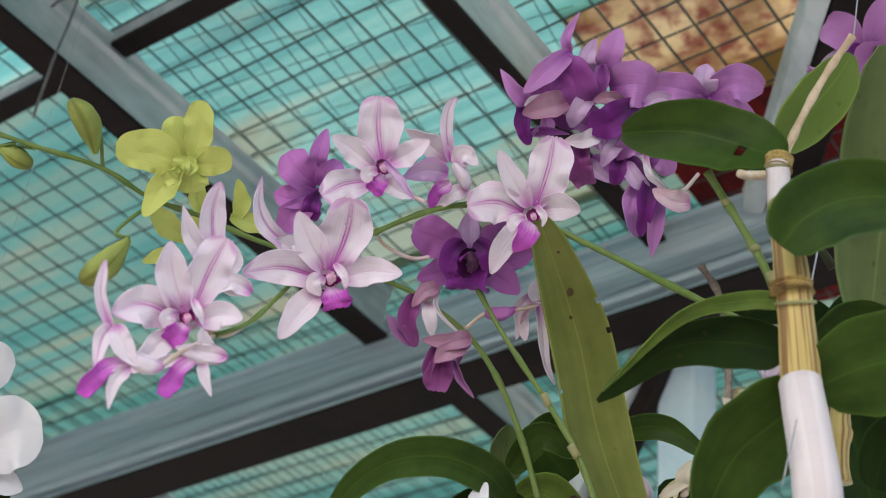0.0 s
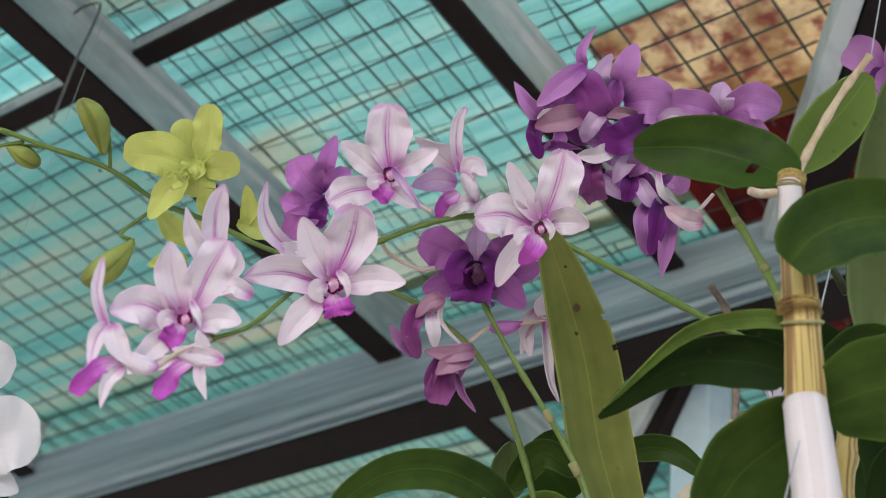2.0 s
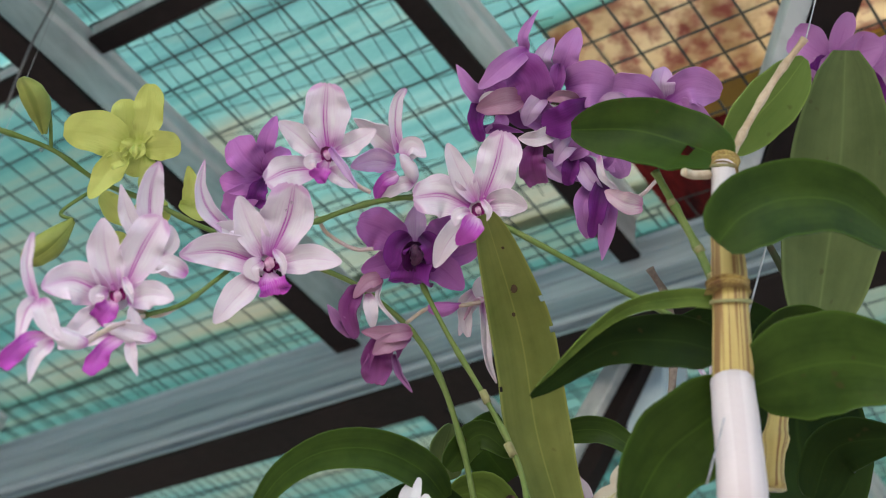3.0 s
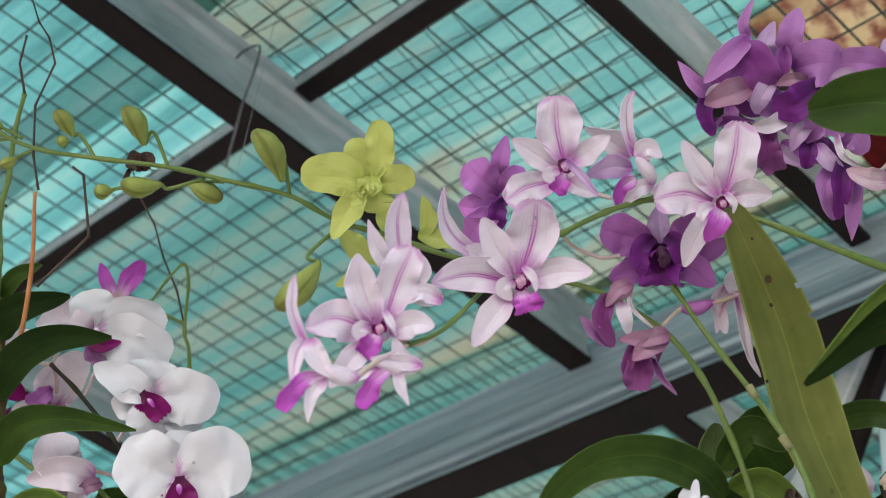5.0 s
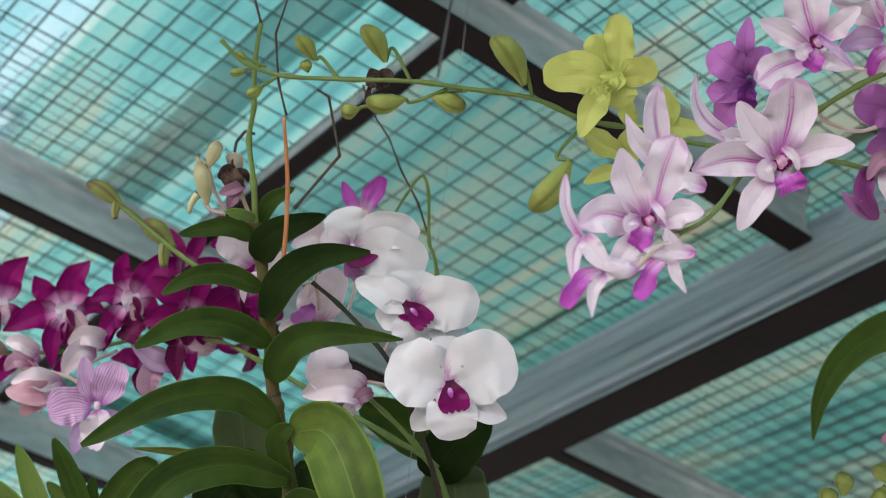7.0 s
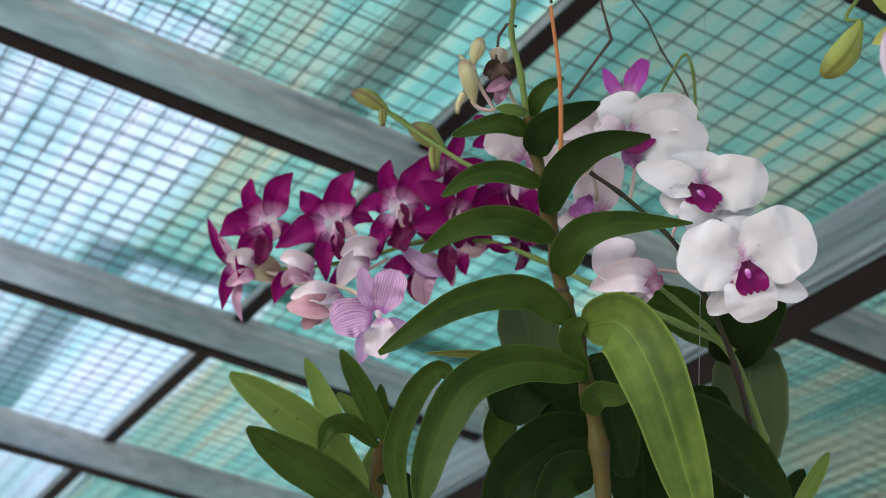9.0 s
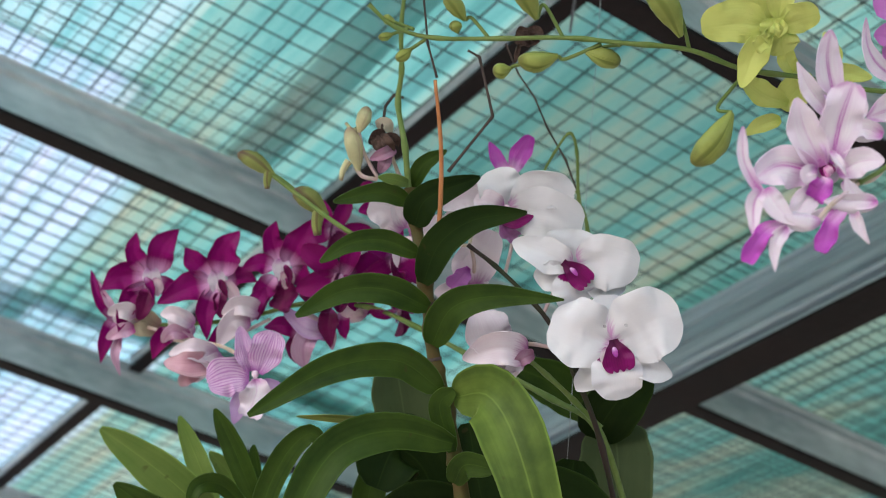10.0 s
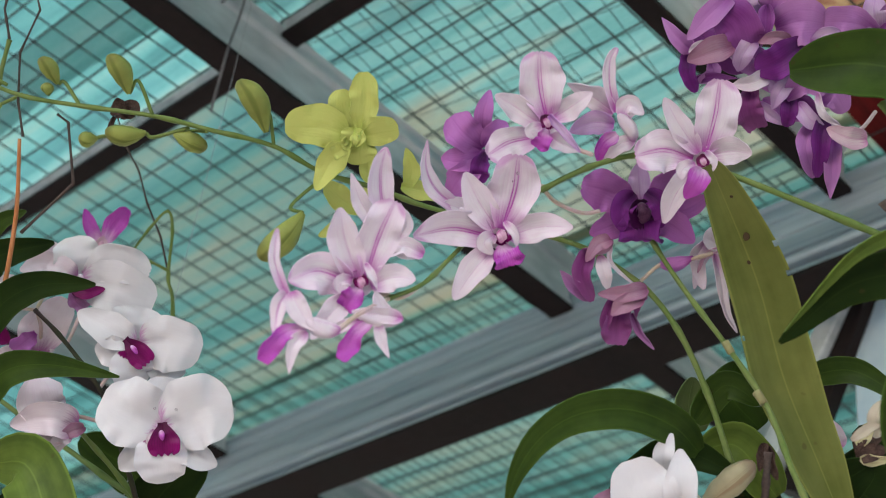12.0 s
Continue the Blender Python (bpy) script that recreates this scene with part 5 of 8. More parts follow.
odd_flower(P1, (-0.4357, 0.3943, 1.8811), (-0.4477, 0.3758, 1.8783), 0.0066, PALE, [
    ([(-0.4429, 0.3836, 1.8782), (-0.4495, 0.3802, 1.8716), (-0.4535, 0.3801, 1.8648), (-0.4571, 0.3795, 1.8588)], 0.0084, LIP_PINK, "lip", "fan"),
    ([(-0.4428, 0.3866, 1.8770), (-0.4434, 0.3900, 1.8709), (-0.4428, 0.3958, 1.8635)], 0.0056, PALE, "sepal", "lance"),
    ([(-0.4347, 0.3927, 1.8803), (-0.4420, 0.3839, 1.8799), (-0.4490, 0.3750, 1.8794)], 0.0076, PALE, "sepal", "hood"),
    ([(-0.4386, 0.3911, 1.8811), (-0.4402, 0.3842, 1.8844), (-0.4393, 0.3787, 1.8889)], 0.0066, PALE, "petal", "oval"),
    ([(-0.4492, 0.3812, 1.8785), (-0.4572, 0.3757, 1.8741), (-0.4630, 0.3725, 1.8699)], 0.0056, PALE, "sepal", "lance")], "striped flower seen from behind with a hanging magenta lip")
odd_flower(P1, (-0.4415, 0.4049, 1.9274), (-0.4489, 0.3904, 1.9261), 0.0064, PALE, [
    ([(-0.4496, 0.3863, 1.9352), (-0.4407, 0.3715, 1.9516), (-0.4317, 0.3645, 1.9612)], 0.0122, STRIPED, "petal", "oval"),
    ([(-0.4519, 0.3843, 1.9345), (-0.4519, 0.3715, 1.9421), (-0.4489, 0.3603, 1.9507)], 0.0093, PALE, "sepal", "lance"),
    ([(-0.4490, 0.3933, 1.9298), (-0.4409, 0.3922, 1.9363), (-0.4383, 0.3858, 1.9415)], 0.0069, PALE, "sepal", "oval"),
    ([(-0.4398, 0.4047, 1.9259), (-0.4448, 0.3961, 1.9277), (-0.4521, 0.3923, 1.9229)], 0.0091, PALE, "sepal", "hood")], "striped flower half hidden behind another")
odd_flower(P1, (-0.4352, 0.4370, 1.9640), (-0.4387, 0.4230, 1.9658), 0.0061, PALE, [
    ([(-0.4400, 0.4278, 1.9669), (-0.4446, 0.4117, 1.9725), (-0.4428, 0.4006, 1.9793), (-0.4357, 0.3929, 1.9879)], 0.0089, STRIPED, "petal", "lance"),
    ([(-0.4371, 0.4326, 1.9643), (-0.4403, 0.4237, 1.9675), (-0.4449, 0.4168, 1.9678)], 0.0112, PALE, "sepal", "hood"),
    ([(-0.4410, 0.4254, 1.9677), (-0.4456, 0.4259, 1.9619), (-0.4435, 0.4332, 1.9564)], 0.0084, PALE, "sepal", "oval")], "striped flower with a pink-tipped petal, turned away")
odd_flower(P1, (-0.3724, 0.4756, 2.0134), (-0.3715, 0.4608, 2.0204), 0.0075, PALE, [
    ([(-0.3735, 0.4611, 2.0230), (-0.3702, 0.4511, 2.0320), (-0.3649, 0.4438, 2.0403), (-0.3590, 0.4419, 2.0449)], 0.0064, STRIPED, "petal", "strap"),
    ([(-0.3758, 0.4621, 2.0248), (-0.3808, 0.4491, 2.0295), (-0.3867, 0.4374, 2.0325)], 0.0122, PALE, "sepal", "lance"),
    ([(-0.3772, 0.4644, 2.0190), (-0.3846, 0.4560, 2.0181), (-0.3943, 0.4503, 2.0130)], 0.0122, LILAC, "petal", "oval"),
    ([(-0.3716, 0.4639, 2.0207), (-0.3661, 0.4623, 2.0247), (-0.3617, 0.4687, 2.0210)], 0.0116, PALE, "sepal", "hood"),
    ([(-0.3765, 0.4662, 2.0137), (-0.3841, 0.4643, 2.0085), (-0.3894, 0.4684, 2.0009)], 0.0070, LIP_PINK, "lip", "wisp"),
    ([(-0.3716, 0.4744, 2.0135), (-0.3787, 0.4703, 2.0102), (-0.3875, 0.4693, 2.0031)], 0.0081, PALE, "sepal", "oval")], "pale pink flower seen from the side")
odd_flower(P1, (-0.3591, 0.5445, 1.9820), (-0.3676, 0.5337, 1.9789), 0.0044, PALE, [
    ([(-0.3621, 0.5413, 1.9811), (-0.3657, 0.5328, 1.9839), (-0.3582, 0.5316, 1.9889)], 0.0111, PALE, "sepal", "oval"),
    ([(-0.3688, 0.5324, 1.9832), (-0.3758, 0.5336, 1.9753), (-0.3777, 0.5429, 1.9630)], 0.0082, PALE, "petal", "strap"),
    ([(-0.3671, 0.5365, 1.9784), (-0.3690, 0.5455, 1.9671), (-0.3717, 0.5533, 1.9545), (-0.3703, 0.5617, 1.9439)], 0.0053, PALE, "petal", "wisp"),
    ([(-0.3618, 0.5381, 1.9800), (-0.3698, 0.5340, 1.9762), (-0.3763, 0.5355, 1.9686)], 0.0026, PINK_BACK, "sepal", "wisp"),
    ([(-0.3681, 0.5380, 1.9820), (-0.3744, 0.5365, 1.9776), (-0.3827, 0.5417, 1.9646)], 0.0076, PALE, "petal", "oval")], "small wilted white flower with hanging petals")

# ---------------------------------------------------------------- yellow-green orchid
P2 = thing("orchid_plant", (-0.3876, 0.5811, 1.8798), "orchid with a yellow-green flower and buds on an arching spray", "orchid", "orchids")
stem(P2, [(-0.3872, 0.5814, 1.8799), (-0.3889, 0.5635, 1.9128), (-0.3930, 0.5457, 1.9408), (-0.4036, 0.5326, 1.9646), (-0.4201, 0.5182, 1.9832), (-0.4412, 0.5023, 1.9978), (-0.4974, 0.4587, 2.0167), (-0.5184, 0.4343, 2.0248), (-0.5363, 0.4078, 2.0271), (-0.5520, 0.3828, 2.0369), (-0.5742, 0.3548, 2.0403), (-0.5972, 0.3315, 2.0459), (-0.6303, 0.3018, 2.0500), (-0.6565, 0.2797, 2.0555), (-0.6671, 0.2606, 2.0599), (-0.6711, 0.2446, 2.0699)], 0.0016, 0.0012, STEM, 14)
odd_flower(P2, (-0.5076, 0.4028, 2.0353), (-0.5073, 0.4011, 2.0287), 0.0043, YELLOW, [
    ([(-0.5098, 0.4014, 2.0393), (-0.5089, 0.3934, 2.0474), (-0.5064, 0.3871, 2.0573)], 0.0165, YELLOW, "sepal", "round"),
    ([(-0.5050, 0.4038, 2.0385), (-0.4962, 0.3971, 2.0499), (-0.4906, 0.3877, 2.0622)], 0.0160, YELLOW, "petal", "broad"),
    ([(-0.5114, 0.3995, 2.0362), (-0.5194, 0.3867, 2.0364), (-0.5318, 0.3738, 2.0341)], 0.0230, YELLOW, "petal", "round"),
    ([(-0.5052, 0.4071, 2.0371), (-0.4970, 0.4111, 2.0383), (-0.4884, 0.4170, 2.0398)], 0.0165, YELLOW, "petal", "round"),
    ([(-0.5127, 0.4015, 2.0331), (-0.5220, 0.4004, 2.0216), (-0.5317, 0.4024, 2.0086)], 0.0152, YELLOW, "sepal", "oval"),
    ([(-0.5076, 0.4084, 2.0353), (-0.5107, 0.4111, 2.0298), (-0.5118, 0.4144, 2.0257)], 0.0175, YELLOW, "sepal", "round"),
    ([(-0.5063, 0.4002, 2.0288), (-0.5089, 0.3972, 2.0224), (-0.5137, 0.3948, 2.0198)], 0.0082, YELLOW, "lip", "fan"),
    ([(-0.5005, 0.4006, 2.0325), (-0.4994, 0.4018, 2.0276), (-0.5034, 0.4022, 2.0249)], 0.0043, YELLOW, "lip_lobe", "wisp"),
    ([(-0.5065, 0.3975, 2.0295), (-0.5080, 0.3972, 2.0249), (-0.5080, 0.3995, 2.0228)], 0.0039, YELLOW, "lip_lobe", "wisp"),
    ([(-0.5020, 0.3982, 2.0316), (-0.5011, 0.3991, 2.0266), (-0.5032, 0.4006, 2.0249)], 0.0035, YELLOW, "anther_cap", "oval"),
    ([(-0.5054, 0.4001, 2.0382), (-0.5070, 0.4018, 2.0334), (-0.5092, 0.4036, 2.0296)], 0.0136, YELLOW, "callus", "round")], "open yellow-green flower")
odd_flower(P2, (-0.5251, 0.4478, 2.0373), (-0.5287, 0.4383, 2.0348), 0.0061, YELLOW, [
    ([(-0.5305, 0.4395, 2.0386), (-0.5290, 0.4326, 2.0436), (-0.5238, 0.4271, 2.0509)], 0.0104, YELLOW, "petal", "oval"),
    ([(-0.5177, 0.4546, 2.0390), (-0.5116, 0.4498, 2.0467), (-0.5087, 0.4411, 2.0543)], 0.0104, YELLOW, "petal", "oval"),
    ([(-0.5188, 0.4504, 2.0380), (-0.5101, 0.4609, 2.0370), (-0.5027, 0.4707, 2.0348)], 0.0110, YELLOW, "sepal", "oval"),
    ([(-0.5400, 0.4447, 2.0254), (-0.5454, 0.4317, 2.0284), (-0.5475, 0.4201, 2.0333)], 0.0135, YELLOW, "petal", "broad"),
    ([(-0.5465, 0.4453, 2.0184), (-0.5532, 0.4382, 2.0154), (-0.5615, 0.4321, 2.0097)], 0.0092, YELLOW, "sepal", "oval"),
    ([(-0.5264, 0.4488, 2.0386), (-0.5352, 0.4451, 2.0323), (-0.5441, 0.4439, 2.0236)], 0.0184, YELLOW, "sepal", "round")], "yellow-green flower behind the striped ones")
for a, b, c in (((-0.5185, 0.4059, 2.0422), (-0.5295, 0.4135, 2.0360), (-0.5345, 0.4104, 2.0270)), ((-0.5275, 0.4477, 2.0385), (-0.5209, 0.4457, 2.0298), (-0.5130, 0.4424, 2.0235))):
    stem(P2, [a, b, c], 0.0013, 0.0012, STEM, name="flower_stalk")
for a, b, w, c, s in (
        ((-0.5480, 0.3739, 2.0387), (-0.5460, 0.3474, 2.0567), 0.0150, (-0.5443, 0.3706, 2.0476), (-0.5518, 0.3830, 2.0370)),
        ((-0.5385, 0.4020, 1.9959), (-0.5630, 0.3976, 1.9725), 0.0155, (-0.5447, 0.3978, 2.0010), (-0.5359, 0.4097, 2.0261)),
        ((-0.6037, 0.3164, 2.0551), (-0.6008, 0.2962, 2.0682), 0.0105, (-0.5977, 0.3164, 2.0614), (-0.5976, 0.3311, 2.0457)),
        ((-0.6072, 0.3350, 2.0412), (-0.6205, 0.3175, 2.0363), 0.0122, (-0.6056, 0.3395, 2.0405), (-0.5845, 0.3473, 2.0421)),
        ((-0.5945, 0.3447, 2.0412), (-0.5851, 0.3620, 2.0375), 0.0095, (-0.5858, 0.3513, 2.0432), (-0.5754, 0.3540, 2.0394)),
        ((-0.6350, 0.2887, 2.0593), (-0.6341, 0.2732, 2.0673), 0.0085, (-0.6326, 0.2913, 2.0607), (-0.6297, 0.3025, 2.0502)),
        ((-0.6280, 0.3181, 2.0358), (-0.6340, 0.3100, 2.0333), 0.0078, (-0.6261, 0.3194, 2.0373), (-0.6121, 0.3298, 2.0388)),
        ((-0.6408, 0.2877, 2.0532), (-0.6385, 0.2831, 2.0580), 0.0060, (-0.6408, 0.2877, 2.0532), (-0.6378, 0.2877, 2.0566)),
        ((-0.6748, 0.2778, 2.0578), (-0.6823, 0.2731, 2.0513), 0.0060, (-0.6748, 0.2778, 2.0578), (-0.6622, 0.2824, 2.0617)),
        ((-0.6752, 0.2651, 2.0710), (-0.6772, 0.2574, 2.0720), 0.0050, (-0.6752, 0.2651, 2.0710), (-0.6685, 0.2744, 2.0665)),
        ((-0.6792, 0.2668, 2.0659), (-0.6844, 0.2604, 2.0627), 0.0045, (-0.6792, 0.2668, 2.0659), (-0.6698, 0.2714, 2.0664))):
    bud(P2, a, b, w if w > 0.012 else 1.2 * w, bend=0.22 if w > 0.009 else 0.15, spin=40, label="yellow-green bud" if w > 0.012 else "")
    stem(P2, [s, c, a], 0.0011, 0.0010, STEM, name="flower_stalk")

odd_flower(P2, (-0.6432, 0.3386, 2.0743), (-0.6375, 0.3326, 2.0753), 0.0055, BUD_BROWN, [
    ([(-0.6421, 0.3366, 2.0737), (-0.6401, 0.3310, 2.0741), (-0.6431, 0.3287, 2.0698)], 0.0094, BUD_BROWN, "petal", "oval"),
    ([(-0.6414, 0.3373, 2.0738), (-0.6344, 0.3354, 2.0757), (-0.6312, 0.3393, 2.0720)], 0.0105, BUD_BROWN, "petal", "oval"),
    ([(-0.6404, 0.3354, 2.0732), (-0.6364, 0.3317, 2.0754), (-0.6348, 0.3312, 2.0775)], 0.0115, BUD_BROWN, "petal", "round"),
    ([(-0.6445, 0.3324, 2.0718), (-0.6468, 0.3326, 2.0661), (-0.6497, 0.3338, 2.0621)], 0.0029, BUD_BROWN, "petal", "wisp")], "shrivelled brown flower behind the spray")

# ---------------------------------------------------------------- purple orchid
P3 = thing("orchid_plant", (-0.3491, 0.5841, 1.8702), "orchid with a deep purple open flower and wilted ones", "orchid", "orchids")
stem(P3, [(-0.3346, 0.5813, 1.8216), (-0.3399, 0.5708, 1.8444), (-0.3436, 0.5644, 1.8609), (-0.3544, 0.5638, 1.8949), (-0.3654, 0.5489, 1.9234), (-0.3788, 0.5284, 1.9540), (-0.3883, 0.5122, 1.9802), (-0.3904, 0.5069, 1.9920)], 0.0015, 0.0012, STEM, 6)
for a, b, r in (((-0.3667, 0.5456, 1.9282), (-0.3653, 0.5494, 1.9227), 0.0025), ((-0.3577, 0.5588, 1.9026), (-0.3553, 0.5619, 1.8967), 0.0028)):
    stem(P3, [a, b], r * 0.78, r * 0.78, JOINT, 0, "sheath", "pale papery joint", n=4)
odd_flower(P3, (-0.3827, 0.4956, 1.9912), (-0.3843, 0.4996, 1.9814), 0.0075, COLUMN_PURPLE, [
    ([(-0.3910, 0.4992, 1.9960), (-0.3973, 0.4867, 2.0005), (-0.4062, 0.4754, 2.0015)], 0.0217, PURPLE, "petal", "broad"),
    ([(-0.3883, 0.5020, 1.9985), (-0.3850, 0.4957, 2.0063), (-0.3814, 0.4902, 2.0134)], 0.0123, LILAC, "sepal", "oval"),
    ([(-0.3840, 0.5037, 1.9971), (-0.3745, 0.5039, 2.0016), (-0.3643, 0.5031, 2.0077)], 0.0182, PURPLE, "petal", "broad"),
    ([(-0.3939, 0.5012, 1.9917), (-0.4031, 0.4969, 1.9867), (-0.4126, 0.4917, 1.9823)], 0.0147, PURPLE, "sepal", "oval"),
    ([(-0.3840, 0.5095, 1.9912), (-0.3777, 0.5166, 1.9874), (-0.3719, 0.5263, 1.9804)], 0.0159, PURPLE, "sepal", "oval"),
    ([(-0.3825, 0.5101, 1.9934), (-0.3704, 0.5168, 1.9953), (-0.3582, 0.5197, 2.0004)], 0.0117, PURPLE, "sepal", "oval"),
    ([(-0.3864, 0.5000, 1.9936), (-0.3878, 0.5032, 1.9831), (-0.3925, 0.5089, 1.9788)], 0.0226, DARK_LIP, "lip", "fan"),
    ([(-0.3854, 0.4935, 1.9974), (-0.3914, 0.4909, 1.9887), (-0.3968, 0.4984, 1.9805)], 0.0122, DARK_LIP, "lip_lobe", "oval"),
    ([(-0.3806, 0.4967, 1.9981), (-0.3754, 0.5018, 1.9910), (-0.3803, 0.5097, 1.9830)], 0.0116, DARK_LIP, "lip_lobe", "oval"),
    ([(-0.3834, 0.4956, 1.9938), (-0.3853, 0.4991, 1.9874), (-0.3878, 0.5036, 1.9812)], 0.0127, DARK_THROAT, "throat", "throat")], "open purple flower with a dark velvety lip")
odd_flower(P3, (-0.4472, 0.4476, 2.0199), (-0.4448, 0.4382, 2.0168), 0.0047, DARK_LIP, [
    ([(-0.4407, 0.4341, 2.0241), (-0.4344, 0.4269, 2.0294), (-0.4294, 0.4248, 2.0424)], 0.0099, PURPLE, "sepal", "oval"),
    ([(-0.4431, 0.4379, 2.0187), (-0.4426, 0.4230, 2.0181), (-0.4478, 0.4167, 2.0278)], 0.0186, PURPLE, "petal", "broad"),
    ([(-0.4451, 0.4395, 2.0155), (-0.4513, 0.4297, 2.0076), (-0.4594, 0.4246, 2.0103)], 0.0140, PURPLE, "sepal", "oval"),
    ([(-0.4454, 0.4408, 2.0142), (-0.4520, 0.4336, 2.0006), (-0.4627, 0.4368, 1.9973)], 0.0151, PURPLE, "petal", "broad"),
    ([(-0.4411, 0.4367, 2.0183), (-0.4321, 0.4351, 2.0220), (-0.4284, 0.4384, 2.0293)], 0.0128, PURPLE, "petal", "oval"),
    ([(-0.4411, 0.4378, 2.0143), (-0.4434, 0.4367, 2.0049), (-0.4495, 0.4427, 2.0023)], 0.0105, DARK_LIP, "lip", "fan")], "purple flower turned away behind the white ones")
odd_flower(P3, (-0.3901, 0.5130, 1.9496), (-0.3975, 0.5082, 1.9452), 0.0056, DUSKY, [
    ([(-0.4011, 0.5077, 1.9460), (-0.4062, 0.5094, 1.9355), (-0.4110, 0.5147, 1.9252)], 0.0141, MAROON, "lip", "fan"),
    ([(-0.4023, 0.5036, 1.9457), (-0.4085, 0.5038, 1.9359), (-0.4138, 0.5099, 1.9291)], 0.0062, MAROON, "lip_lobe", "strap"),
    ([(-0.4016, 0.5154, 1.9415), (-0.4010, 0.5214, 1.9331), (-0.3975, 0.5289, 1.9256)], 0.0037, MAUVE, "petal", "wisp"),
    ([(-0.3894, 0.5111, 1.9488), (-0.3962, 0.5014, 1.9431), (-0.4064, 0.4936, 1.9424)], 0.0090, DUSKY, "sepal", "hood"),
    ([(-0.3921, 0.5108, 1.9453), (-0.3976, 0.5034, 1.9386), (-0.4050, 0.5032, 1.9345)], 0.0096, DUSKY, "petal", "hood"),
    ([(-0.3919, 0.5136, 1.9492), (-0.3953, 0.5118, 1.9435), (-0.3998, 0.5164, 1.9388)], 0.0051, MAROON, "sepal", "lance")], "wilted purple flower hanging from its stalk")
odd_flower(P3, (-0.3985, 0.4937, 1.9726), (-0.4075, 0.4882, 1.9659), 0.0057, DUSKY, [
    ([(-0.4077, 0.4881, 1.9674), (-0.4134, 0.4891, 1.9556), (-0.4164, 0.5013, 1.9465)], 0.0097, MAROON, "sepal", "strap"),
    ([(-0.4155, 0.5016, 1.9485), (-0.4194, 0.4908, 1.9509), (-0.4239, 0.4837, 1.9588)], 0.0080, MAUVE, "petal", "lance"),
    ([(-0.4049, 0.4917, 1.9647), (-0.4053, 0.4961, 1.9571), (-0.4074, 0.5026, 1.9508)], 0.0074, BLUSH, "petal", "oval"),
    ([(-0.3997, 0.4937, 1.9716), (-0.4023, 0.4975, 1.9628), (-0.3982, 0.5123, 1.9553)], 0.0023, BLUSH, "petal", "wisp"),
    ([(-0.3977, 0.4910, 1.9711), (-0.4016, 0.4858, 1.9665), (-0.4099, 0.4871, 1.9602)], 0.0080, DUSKY, "sepal", "hood")], "wilted purple flower hanging from its stalk")
bud(P3, (-0.3743, 0.5291, 1.9737), (-0.3895, 0.5208, 1.9702), 0.0080, PURPLE, label="purple bud")
stem(P3, [(-0.3656, 0.5338, 1.9754), (-0.3745, 0.5294, 1.9732), (-0.3881, 0.5214, 1.9708), (-0.3947, 0.5129, 1.9576)], 0.0012, 0.0010, PEDICEL, name="flower_stalk")
stem(P3, [(-0.3986, 0.4828, 1.9850), (-0.4066, 0.4770, 1.9837), (-0.4150, 0.4654, 1.9876), (-0.4117, 0.4516, 1.9871)], 0.0011, 0.0010, PEDICEL, name="flower_stalk")

# ---------------------------------------------------------------- violet orchid behind
P4 = thing("orchid_plant", (-0.2805, 0.6667, 2.0989), "orchid with a dense cluster of violet flowers", "orchid", "orchids")
stem(P4, [(-0.2667, 0.6957, 2.0725), (-0.2864, 0.6504, 2.1284), (-0.3146, 0.6184, 2.1533), (-0.3515, 0.5941, 2.1635), (-0.3821, 0.5717, 2.1655)], 0.0022, 0.0014, STEM_DARK, 6)
for i, (kind, at, turn, size) in enumerate((
        ("violet", (-0.2238, 0.6765, 2.2154), (115.9, 19.9, 20.4), 0.0330),
        ("violet", (-0.2126, 0.6882, 2.2083), (135.2, -23.9, 36.5), 0.0330),
        ("violet", (-0.2420, 0.6793, 2.2067), (163.7, 32.7, -29.8), 0.0260))):
    flower(P4, kind, at, turn, size, i % 5, label="violet flower with a dark lip")
